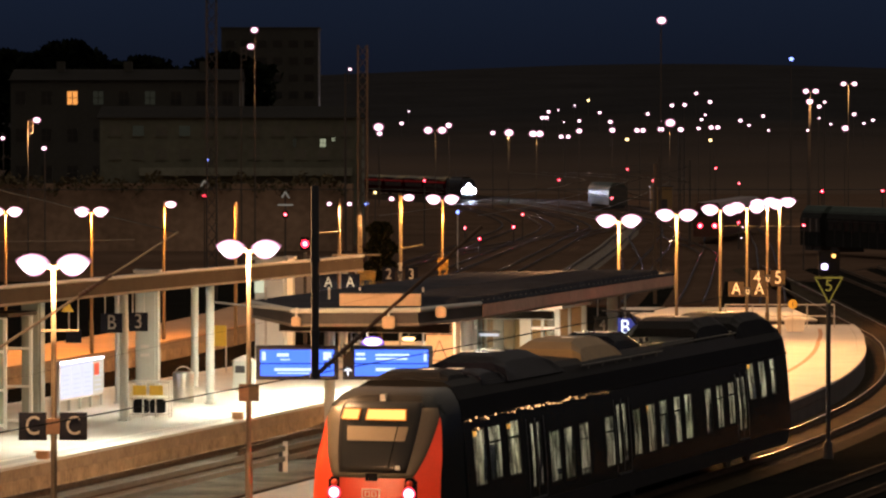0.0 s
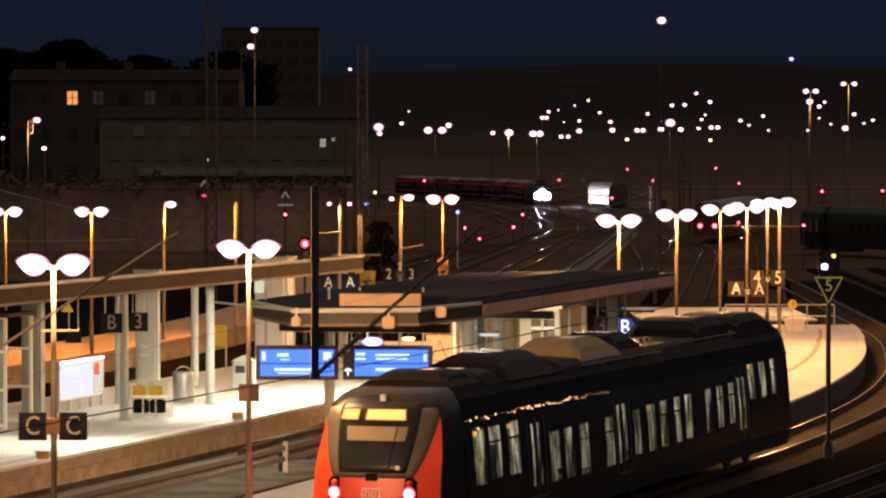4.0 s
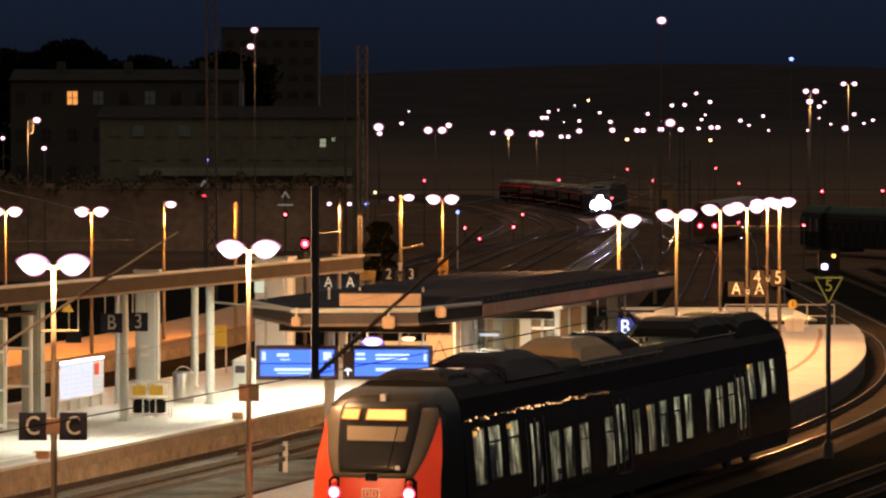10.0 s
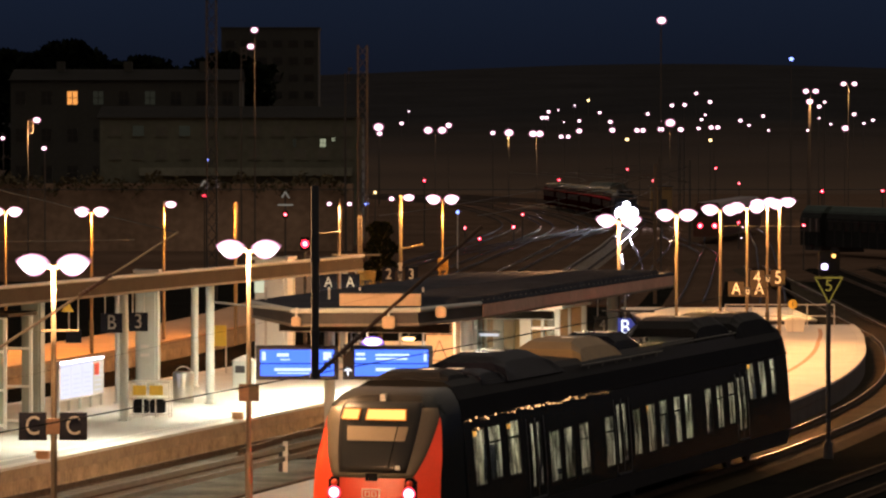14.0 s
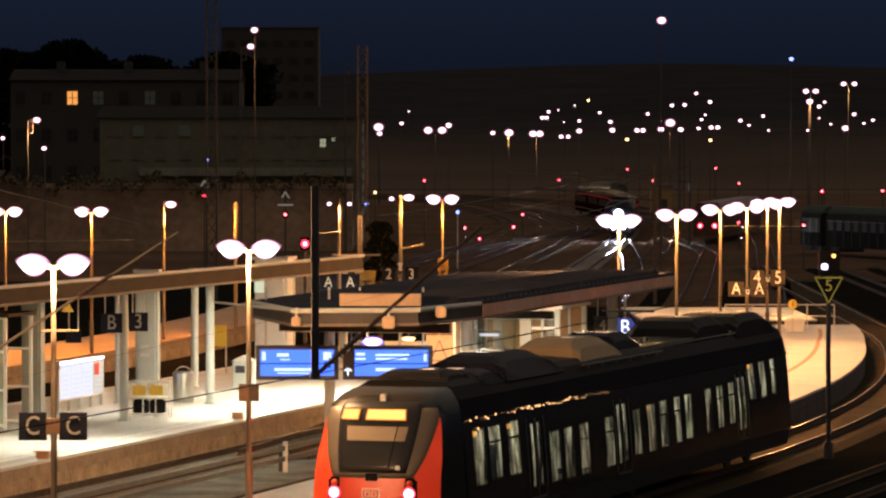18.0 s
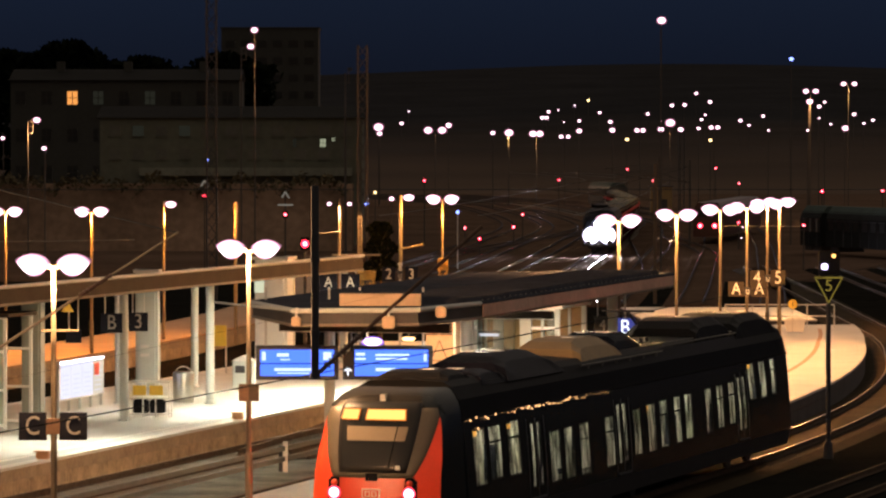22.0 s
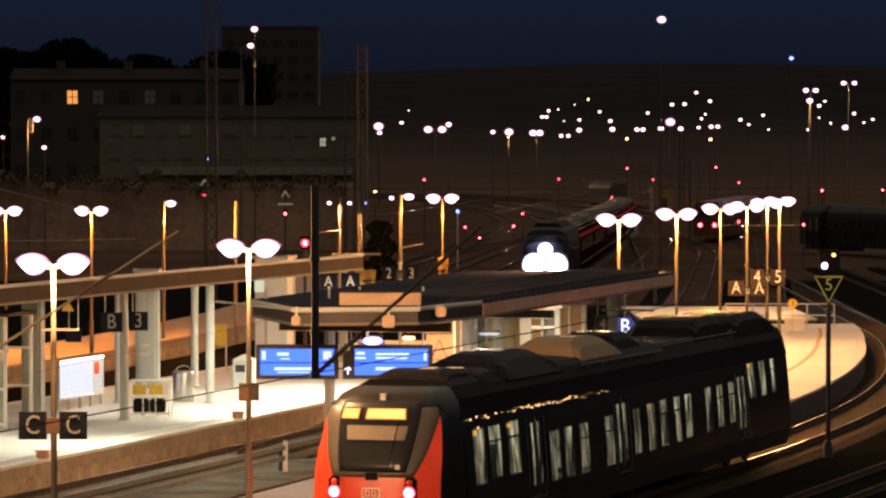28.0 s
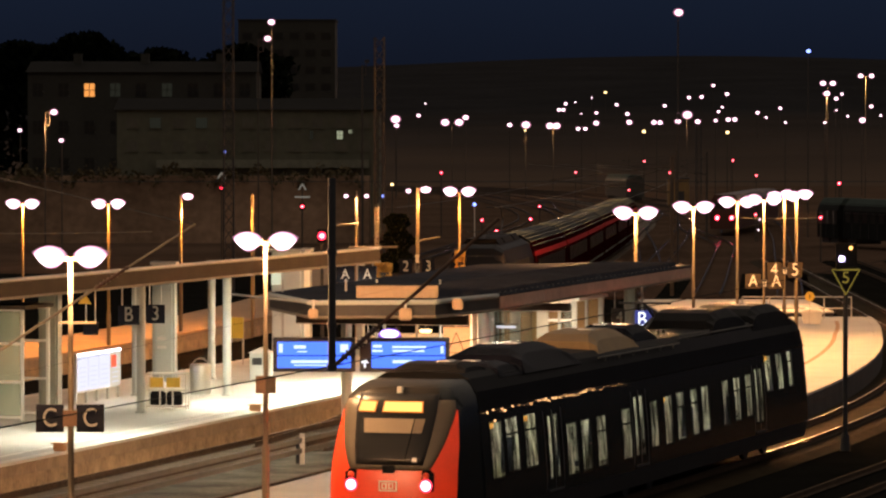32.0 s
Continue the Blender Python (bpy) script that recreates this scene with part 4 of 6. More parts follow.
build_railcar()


# ---- the train that comes in ----
def arrival(t):
    """Distance of the incoming train's front from the bridge."""
    return 1.25 * (646.37 - 20.286 * t + 0.27717 * t * t - 0.003616 * t ** 3)


def wheelsets(root, spots):
    me = None
    for y in spots:
        bm = B()
        tube(bm, (-0.95, 0, 0.46), (0.95, 0, 0.46), 0.08)
        for s in (-0.75, 0.75):
            tube(bm, (s - 0.06, 0, 0.46), (s + 0.06, 0, 0.46), 0.46, 0.46, 18)
        box(bm, 0, 0, 0.55, 2.2, 0.7, 0.25)
        if me is None:
            me = mesh("wheelset", bm, M_DARK)
        ob = new("wheelset", me)
        ob.parent = root
        ob.location = (0, y, 0)


def build_loco():
    root = thing("locomotive", pose(0, 0, 0), "dark grey electric locomotive with pale cab front and headlamps", "train")
    bm = B()
    side = [(-1.45, 0.7), (-1.48, 1.2), (-1.48, 3.0), (-1.25, 3.7), (-0.8, 3.95), (0.8, 3.95), (1.25, 3.7), (1.48, 3.0), (1.48, 1.2), (1.45, 0.7)]
    rings = []
    for y, k, dz in ((0.0, 0.93, -1.9), (0.25, 0.97, -0.95), (0.9, 0.99, -0.15), (1.5, 1.0, 0.0), (17.5, 1.0, 0.0), (18.1, 0.99, -0.15), (19.0, 0.93, -1.9)):
        rings.append([bm.verts.new((x * k, y, max(0.7, z + dz * max(0, (z - 1.2)) / 2.75))) for x, z in side])
    n = len(side)
    for a, b in zip(rings, rings[1:]):
        for i in range(n):
            bm.faces.new((a[i], a[(i + 1) % n], b[(i + 1) % n], b[i]))
    bm.faces.new(rings[0])
    bm.faces.new(rings[-1][::-1])
    part("body", bm, M_LOCOBODY, root)
    bm = B()
    box(bm, 0, 0, 0, 2.5, 0.05, 1.75)
    m = part("cab_front", bm, M_LOCOFRONT, root, "pale grey cab front")
    m.matrix_basis = pose(0, 0.36, 2.62, -20)
    bm = B()
    box(bm, 0, -0.01, 1.5, 2.72, 0.06, 1.5)
    part("apron", bm, M_LOCOBODY, root, "dark grey front apron")
    bm = B()
    box(bm, 0, 0, 0, 2.1, 0.04, 0.95)
    p = part("windscreen", bm, M_WINDSCREEN, root, "dark cab windscreen")
    p.matrix_basis = pose(0, 0.46, 3.02, -20)
    bm = B()
    box(bm, 0, -0.03, 0, 0.06, 0.02, 0.95)
    part("centre_post", bm, M_LOCOFRONT, p)
    bm = B()
    box(bm, 0, 0.15, 0.95, 2.6, 0.5, 0.5)
    b = part("buffer_beam", bm, M_DARK, root)
    for s in (-0.88, 0.88):
        bm = B()
        tube(bm, (s, -0.1, 1.05), (s, -0.5, 1.05), 0.1)
        tube(bm, (s, -0.5, 1.05), (s, -0.56, 1.05), 0.24, 0.24, 16)
        part("buffer", bm, M_DARK, b)
    for y0, y1 in ((3.0, 6.0), (6.8, 12.2), (13, 16)):
        bm = B()
        sweep(bm, [(0, y0, 3.94), (0, y1, 3.94)], [(-0.9, 0), (-0.7, 0.28), (0.7, 0.28), (0.9, 0)])
        part("roof_hatch", bm, M_TRAINROOF, root)
    for y, up in ((4.5, 0.25), (15.0, 1.3)):
        bm = B()
        tube(bm, (0, y, 4.2), (0, y + 1.2, 4.2 + up * 0.55), 0.04)
        tube(bm, (0, y + 1.2, 4.2 + up * 0.55), (0, y, 4.25 + up), 0.03)
        tube(bm, (-0.8, y, 4.27 + up), (0.8, y, 4.27 + up), 0.03)
        part("pantograph", bm, M_DARK, root)
    for s in (-1, 1):
        for i in range(6):
            bm = B()
            box(bm, 1.485 * s, 4.6 + 1.9 * i, 2.75, 0.03, 1.2, 0.55)
            part("side_grille", bm, M_LOCOFRONT, root)
    wheelsets(root, (3.2, 6.0, 13.0, 15.8))
    return root


def build_coach():
    root = thing("coach", pose(0, 0, 0), "red passenger coach with a dark window row and ribbed roof", "train", "coaches of the incoming train")
    bm = B()
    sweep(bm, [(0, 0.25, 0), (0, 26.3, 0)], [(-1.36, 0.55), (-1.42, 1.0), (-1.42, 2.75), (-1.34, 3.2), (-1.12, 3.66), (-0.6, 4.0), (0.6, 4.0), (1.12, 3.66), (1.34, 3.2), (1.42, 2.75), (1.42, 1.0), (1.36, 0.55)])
    part("body", bm, M_COACHRED, root, "red body darkened for shade")
    bm = B()
    sweep(bm, [(0, 0.25, 0), (0, 26.3, 0)], [(-1.13, 3.68), (-0.6, 4.03), (0.6, 4.03), (1.13, 3.68)])
    part("roof", bm, M_COACHTOP, root)
    for s in (-1, 1):
        # bright strip imitates lamp light on the upper side
        bm = B()
        sweep(bm, [(0, 0.3, 0), (0, 26.25, 0)], [(1.37 * s, 2.92), (1.418 * s, 2.92), (1.372 * s, 3.17), (1.33 * s, 3.17)])
        part("lit_band", bm, M_BANDRED, root, "red strip with lamp light put into its colour")
        for x, z in ((1.26, 3.46), (1.12, 3.68), (0.90, 3.83), (0.68, 3.98), (0.42, 4.04), (0.18, 4.04)):
            bm = B()
            tube(bm, (x * s, 0.4, z), (x * s, 26.1, z), 0.028, 0.028, 8)
            part("roof_rib", bm, M_COACHROOFGLOSS, root, "", True)
        bm = B()
        box(bm, 1.425 * s, 13.2, 1.10, 0.02, 25.6, 0.10)
        part("pale_stripe", bm, M_LEDGE, root)
    pane = None
    for s in (-1, 1):
        for i in range(11):
            bm = B()
            box(bm, 0, 0, 0, 0.03, 1.55, 0.78)
            if pane is None:
                pane = mesh("window", bm, M_WINDSCREEN)
            ob = new("window", pane)
            ob.parent = root
            ob.matrix_basis = pose(1.425 * s, 3.2 + 2.0 * i, 2.35)
        for y in (1.0, 25.5):
            bm = B()
            box(bm, 1.43 * s, y, 1.95, 0.03, 0.9, 1.9)
            part("door", bm, M_COACHRED, root)
    # black plates added over the coach ends to keep them dark
    for y in (0.2, 26.35):
        bm = B()
        box(bm, 0, y, 2.2, 2.2, 0.12, 3.1)
        part("end_blackout", bm, M_BLACK, root, "black plate added to keep the coach end dark")
    wheelsets(root, (2.6, 5.1, 21.5, 24.0))
    return root


LOCO = build_loco()
COACH = build_coach()
CONSIST = [(LOCO, 19.0), (COACH, 26.4)] + [(copy_thing(COACH, pose(0, 0, 0)), 26.4) for k in range(5)]
HEADLAMPS = []
# discs are oversized to take in the glare round each headlamp
for x, y, z, r in ((-0.70, -0.10, 1.60, 0.84), (0.70, -0.11, 1.60, 0.84), (0, -0.02, 2.54, 0.54)):
    bm = B()
    n = 20
    rings = [[bm.verts.new((x + q * math.cos(6.2832 * i / n), y + d, z + q * math.sin(6.2832 * i / n))) for i in range(n)] for q, d in ((r * 0.4, 0.45), (r * 0.4, 0.02), (r * 0.36, 0.02), (r * 0.36, 0.45))]
    for k in range(4):
        for i in range(n):
            bm.faces.new((rings[k][i], rings[k][(i + 1) % n], rings[(k + 1) % 4][(i + 1) % n], rings[(k + 1) % 4][i]))
    part("lamp_hood", bm, M_BLACK, LOCO)
    bm = B()
    lathe(bm, [(r * 0.95, 0.0), (r, 0.01), (r, 0.03)], 20)
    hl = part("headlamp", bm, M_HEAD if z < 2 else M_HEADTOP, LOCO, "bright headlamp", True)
    hl.matrix_basis = pose(x, y, z, 90, 0, 0)
    HEADLAMPS.append((hl, x, y, z))


def motions():
    """All that moves: the incoming train, and its lamps, which the driver dips at last."""
    for k, (car, length) in enumerate(CONSIST):
        rows = []
        back = 19.8 * (k > 0) + 26.9 * max(0, k - 1)
        for i in range(33):
            y = arrival(i) + back
            y2 = y + length
            x, x2 = route(y), route(y2)
            rows.append((i, pose(x, y, 0, 0, 0, -math.degrees(math.atan2(x2 - x, y2 - y)))))
        walk(car, rows)
    for lamp, x, y, z in HEADLAMPS:
        a, b = (29.05, 29.3) if z < 2 else (31.05, 31.3)
        walk(lamp, [(0, pose(x, y, z, 90)), (a, pose(x, y, z, 90)), (b, pose(x, y + 0.42, z, 174)), (32, pose(x, y + 0.42, z, 174))])
    walk(OLD_HEAD, [(0, pose(*OLD_AT)), (9.4, pose(*OLD_AT)), (9.5, pose(*OLD_AT, 0, 0, 60)), (9.6, pose(*OLD_AT, 0, 0, 120)), (9.7, pose(*OLD_AT, 0, 0, 180)), (32, pose(*OLD_AT, 0, 0, 180))])


# ---- the middle platform ----
def upright(name, x, y, w, d, z0, z1, material, label, category, turn=-14.6, group="", round_=False):
    """A standing column or post with a foot and a head collar."""
    root = thing(name, pose(x, y, z0, 0, 0, turn), label, category, group)
    h = z1 - z0
    bm = B()
    if round_:
        tube(bm, (0, 0, 0), (0, 0, h), w / 2, w / 2, 20)
    else:
        box(bm, 0, 0, h / 2, w, d, h)
        bmesh.ops.bevel(bm, geom=[e for e in bm.edges if abs(e.verts[0].co.z - e.verts[1].co.z) > 0.1], offset=min(w, d) * 0.12, segments=2, affect="EDGES")
    part("shaft", bm, material, root)
    bm = B()
    box(bm, 0, 0, 0.03, w * 1.08, d * 1.08, 0.06)
    part("foot", bm, material, root)
    bm = B()
    box(bm, 0, 0, h - 0.05, w * 1.15, d * 1.15, 0.1)
    part("collar", bm, M_GALV, root)
    return root


for x, y, w, r in ((-9.78, 129.8, 0.27, True), (-10.62, 138.8, 0.27, True), (-7.63, 138.7, 0.28, True), (-8.72, 148.7, 0.26, True)):
    upright("canopy_column", x, y, w, w, 0.55, 4.715, M_COLUMN, "pale grey round canopy column", "column", group="canopy columns", round_=r)
upright("lift_tower", -10.28, 147.5, 0.78, 0.9, 0.55, 4.715, M_COLUMN, "white square pillar with two small vent plates", "pillar", turn=-3)
for z in (1.20, 1.50):
    bm = B()
    box(bm, -0.06, -0.47, z, 0.30, 0.06, 0.10)
    ob = part("vent_plate", bm, M_GALV, bpy.data.objects["lift_tower"])
upright("canopy_pillar", -12.6, 130.2, 0.62, 0.5, 0.55, 4.715, M_DARKPILLAR, "broad grey canopy pillar", "pillar")
bm = B()
box(bm, -0.42, -0.53, 3.5, 0.36, 0.03, 0.95)
pane = part("lit_pane", bm, M_PALELIT, upright("lift_tower", -6.3, 158.0, 1.25, 1.0, 0.55, 4.9, M_WHITE, "white lift tower with a pale lit pane", "lift tower"))
for x, y in ((-3.9, 166.0), (-6.0, 167.0)):
    upright("canopy_column", x, y, 0.34, 0.34, 0.55, 4.715, M_COLUMN, "pale grey round canopy column", "column", group="canopy columns", round_=True)


def build_shelter():
    root = thing("glass_shelter", pose(-14.3, 127.5, 0.55, 0, 0, -14.6), "glazed shelter with grey metal frame", "shelter")
    w, d, h = 3.2, 2.2, 3.3
    for x in (-w / 2, -w / 6, w / 6, w / 2):
        for y in (-d / 2, d / 2):
            bm = B()
            box(bm, x, y, h / 2, 0.09, 0.09, h)
            part("post", bm, M_WHITE, root)
    for z in (0.1, 1.15, 2.3, h):
        for y in (-d / 2, d / 2):
            bm = B()
            box(bm, 0, y, z, w, 0.07, 0.07)
            part("rail", bm, M_WHITE, root)
    for i in range(3):
        for j, (z0, z1) in enumerate(((0.15, 1.1), (1.2, 2.25), (2.35, 3.25))):
            bm = B()
            box(bm, -w / 3 + w / 3 * i, -d / 2, (z0 + z1) / 2, w / 3 - 0.1, 0.015, z1 - z0)
            p = part("pane", bm, M_GLASS, root)
            p.visible_shadow = False
    bm = B()
    box(bm, 0, 0, h + 0.08, w + 0.3, d + 0.3, 0.12)
    part("roof", bm, M_FASCIA, root)
    bm = B()
    box(bm, -0.4, 0.2, 0.45, 1.8, 0.4, 0.05)
    part("bench", bm, M_YELLOW, root)


build_shelter()


def build_poster_case():
    root = thing("poster_case", pose(-11.62, 136, 0.55, 0, 0, 76.0), "long backlit poster case on thin legs beside the platform", "notice board")
    for i in range(5):
        bm = B()
        box(bm, -2.12 + 1.06 * i, 0.05, 0.80, 0.08, 0.08, 1.6)
        part("leg", bm, M_COLUMN, root)
    bm = B()
    box(bm, 0, 0.03, 0.99, 4.4, 0.1, 1.26)
    part("frame", bm, M_GALV, root)
    for i in range(4):
        x = -1.605 + 1.07 * i
        bm = B()
        box(bm, x, -0.03, 0.97, 0.98, 0.02, 1.12)
        s = part("poster", bm, M_POSTER if i < 3 else M_CREAMPOSTER, root, "backlit white timetable sheet")
        if i == 3:
            bm = B()
            box(bm, x - 0.2, -0.046, 1.22, 0.5, 0.01, 0.40)
            part("red_panel", bm, M_RED, s)
        bm = B()
        box(bm, x, -0.05, 1.56, 0.95, 0.03, 0.05)
        part("case_light", bm, M_CASELIGHT, s, "bright tube along the top")
        bm = B()
        for k in range(5):
            box(bm, x - 0.05, -0.046, 0.55 + 0.15 * k, 0.62, 0.008, 0.03)
        part("text_bars", bm, M_PALETEXT, s)


build_poster_case()


def build_bins():
    root = thing("waste_station", pose(-9.08, 131.5, 0.55, 0, 0, -6), "tubular waste station with two yellow panels", "waste bin")
    for x in (-0.62, -0.2, 0.2, 0.62):
        for y in (-0.25, 0.25):
            bm = B()
            tube(bm, (x, y, 0), (x, y, 1.12), 0.025, 0.025, 8)
            part("upright", bm, M_WHITE, root)
    for z in (0.12, 0.62, 1.12):
        bm = B()
        for y in (-0.25, 0.25):
            tube(bm, (-0.64, y, z), (0.64, y, z), 0.03, 0.03, 8)
        part("rail", bm, M_WHITE, root)
    for x in (-0.3, 0.22):
        bm = B()
        box(bm, x, -0.27, 0.86, 0.42, 0.03, 0.3)
        part("panel", bm, M_YELLOW, root, "yellow sorting panel")
        bm = B()
        box(bm, x, 0, 0.34, 0.46, 0.36, 0.46)
        bmesh.ops.bevel(bm, geom=bm.edges[:], offset=0.05, segments=2, affect="EDGES")
        part("sack", bm, M_BLACK, root)
    root = thing("litter_bin", pose(-8.56, 139.6, 0.55), "steel drum litter bin with bow handle", "waste bin")
    bm = B()
    lathe(bm, [(0.33, 0), (0.35, 0.03), (0.35, 0.95), (0.33, 1.0)], 24)
    part("drum", bm, M_STEEL, root, "", True)
    bm = B()
    pts = [(0.24 * math.cos(math.pi * i / 8), 0, 1.0 + 0.18 * math.sin(math.pi * i / 8)) for i in range(9)]
    for a, b in zip(pts, pts[1:]):
        tube(bm, a, b, 0.015, 0.015, 6)
    part("bow", bm, M_GALV, root)


build_bins()


def build_misc_middle():
    root = thing("yellow_notice", pose(-8.33, 158, 0.55, 0, 0, -5), "yellow timetable board on a post", "notice board")
    bm = B()
    box(bm, 0, 0, 1.40, 0.52, 0.06, 0.78)
    part("board", bm, M_YELLOW, root)
    bm = B()
    tube(bm, (0.24, 0, 0), (0.24, 0, 1.8), 0.03)
    part("post", bm, M_GALV, root)
    root = thing("ticket_machine", pose(-6.9, 147, 0.55, 0, 0, -8), "pale ticket machine with small pitched cover", "ticket machine")
    bm = B()
    box(bm, 0, 0, 0.5, 0.75, 0.5, 1.0)
    bmesh.ops.bevel(bm, geom=bm.edges[:], offset=0.04, segments=2, affect="EDGES")
    part("cabinet", bm, M_COLUMN, root)
    bm = B()
    sweep(bm, [(0, -0.3, 1.0), (0, 0.3, 1.0)], [(-0.42, 0), (0, 0.2), (0.42, 0)])
    part("cover", bm, M_GALV, root)
    bm = B()
    box(bm, -0.1, -0.26, 0.72, 0.34, 0.02, 0.25)
    part("screen", bm, M_DARK, root)
    for x, y in ((-10.70, 113.2), (-6.30, 130.2)):
        root = thing("edge_lamp", pose(x, y, 0.556, 0, 0, -14.6), "small rusty red lamp box on the platform edge", "lamp", "edge lamp boxes")
        bm = B()
        box(bm, 0, 0, 0.12, 0.34, 0.2, 0.2)
        bmesh.ops.bevel(bm, geom=bm.edges[:], offset=0.03, segments=2, affect="EDGES")
        part("housing", bm, M_EDGEBOX, root)
        bm = B()
        box(bm, 0, 0, 0.23, 0.42, 0.26, 0.03)
        part("lid", bm, M_EDGEBOX, root)


build_misc_middle()


# ---- signs ----
def build_sign(name, x, y, z, w, h, text, plate, ink, label, up=None, turn=0, size=0.5, group=""):
    """A flat sign with raised letters; up: height of the support from which it hangs or is held."""
    root = thing(name, pose(x, y, z, 0, 0, turn), label, "sign", group)
    bm = B()
    box(bm, 0, 0, 0, w, 0.06, h)
    p = part("plate", bm, plate, root)
    if text:
        words(text, size, 0.006, ink, root, pose(0, -0.036, 0), narrow=0.82)
    if up:
        for s in (-0.3, 0.3):
            bm = B()
            tube(bm, (s * w, 0, h / 2), (s * w, 0, up - z), 0.018, 0.018, 6)
            part("hanger", bm, M_GALV, root)
    return root


build_sign("section_sign", -9.86, 126, 3.71, 0.64, 0.58, "B", M_SIGNBLUE, M_LETTERDIM, "dark blue hanging sign with letter B", 4.72, size=0.62, group="hanging signs")
build_sign("track_sign", -9.06, 126, 3.74, 0.56, 0.56, "3", M_SIGNBLUE, M_LETTERDIM, "dark blue hanging sign with number 3", 4.72, size=0.62, group="hanging signs")
build_sign("way_sign", -10.99, 126, 3.32, 0.46, 0.4, "", M_SIGNBLUE, M_SIGNWHITE, "small dark way sign under the canopy", 4.72)
build_sign("section_sign", -4.06, 150, 4.19, 0.66, 0.62, "A", M_SIGNBLUE, M_GALV, "dark blue sign with letter A", 4.72, size=0.52, group="hanging signs")
build_sign("section_sign", -3.28, 150, 4.19, 0.66, 0.62, "A", M_SIGNBLUE, M_GALV, "dark blue sign with letter A", 4.72, size=0.52, group="hanging signs")
def build_basket(x, y, z, r, h):
    """Leaves spilling over a small wire basket on a post."""
    rng = random.Random(5)
    root = thing("flower_basket", pose(x, y, z), "yellow lamp-lit leafy plant basket on a post", "plant", "plant baskets")
    bm = B()
    lathe(bm, [(r * 0.5, -h * 0.5), (r * 0.8, -h * 0.2), (r * 0.85, -h * 0.15)], 12)
    part("basket", bm, M_DARK, root)
    bm = B()
    for i in range(420):
        c = Vector((rng.uniform(-r, r), rng.uniform(-r, r) * 0.7, rng.uniform(-h / 2, h / 2)))
        d1 = Vector((rng.gauss(0, 1), rng.gauss(0, 1), rng.gauss(0, 1))).normalized() * 0.06
        d2 = Vector((rng.gauss(0, 1), rng.gauss(0, 1), rng.gauss(0, 1))).normalized() * 0.05
        bm.faces.new([bm.verts.new(q) for q in (c - d1, c + d2, c + d1, c - d2)])
    part("leaves", bm, M_LITLEAF, root, "leaves with lamp light put into their colour")


build_basket(-2.75, 152.4, 4.27, 0.30, 0.5)
build_basket(0.0, 178.6, 3.95, 0.20, 0.75)
for x, text in ((-2.11, "2"), (-1.23, "3")):
    build_sign("track_sign", x, 165, 4.04, 0.52, 0.6, text, M_SIGNBLUE, M_GALV, "dark track sign with number %s on a post" % text, size=0.58, group="track number signs")
build_sign("sign_bracket", -1.67, 164.9, 4.02, 0.24, 0.34, "u", M_DARK, M_LETTERDIM, "steel sign bracket clamped round the post", size=0.4)
upright("sign_post", -1.67, 165.05, 0.12, 0.12, 0.55, 4.5, M_GALV, "slim steel sign post", "post", round_=True)
upright("sign_post", -2.72, 152.6, 0.10, 0.10, 0.55, 4.2, M_GALV, "slim steel sign post", "post", round_=True)
for x in (-7.70, -6.94):
    build_sign("section_sign", x, 79.45, 3.63, 0.52, 0.52, "C", M_SIGNBLUE, M_LETTERDIM, "black section sign with letter C on the lamp pole", size=0.50, group="letter C signs")
build_sign("sign_bracket", -7.32, 79.43, 3.63, 0.26, 0.3, "", M_RUST, M_DARK, "steel sign bracket clamped round the lamp pole")
build_sign("lamp_crossbar", -7.18, 79.44, 5.43, 0.70, 0.045, "", M_LAMPPOLE, M_DARK, "thin crossbar clamped to the lamp pole", turn=2)
for x, m in ((-4.35, M_RUST), (-4.13, M_FASCIA)):
    build_sign("small_plate", x, 92.45, 3.53, 0.22, 0.38, "", m, M_DARK, "small brown plate on the lamp pole")
for x in (11.31, 12.20):
    build_sign("section_sign", x, 163.4, 3.52, 0.62, 0.58, "A", M_FASCIA, M_SIGNWHITE, "lamp-lit section sign with letter A", size=0.66, group="platform end signs")
build_sign("sign_bracket", 11.74, 163.30, 3.45, 0.24, 0.3, "u", M_DARK, M_SIGNWHITE, "steel sign bracket clamped round the lamp pole", size=0.4)
for x, text in ((12.95, "4"), (13.81, "5")):
    build_sign("track_sign", x, 174.6, 3.62, 0.60, 0.64, text, M_FASCIA, M_SIGNWHITE, "lamp-lit track sign with number %s" % text, size=0.74, group="platform end signs")
build_sign("sign_bracket", 13.38, 174.50, 3.60, 0.24, 0.34, "u", M_DARK, M_SIGNWHITE, "steel sign bracket clamped round the lamp pole", size=0.4)
bsign = build_sign("section_sign", 5.61, 130.5, 3.38, 0.62, 0.58, "B", M_BBLUE, M_BWHITE, "lit blue hanging sign with letter B", size=0.66)
# white colour imitates the lamp light caught by this hanger
bm = B()
tube(bm, (0.0, 0.0, 0.29), (0.0, 0.0, 1.40), 0.035, 0.03, 8)
part("hanger", bm, M_SIGNWHITE, bsign, "tube hanger, white to stand in for lamp light")
build_sign("track_sign", 4.92, 130.5, 3.46, 0.5, 0.56, "4", M_FENCE, M_SIGNWHITE, "dark hanging sign with number 4", 4.92, size=0.5)


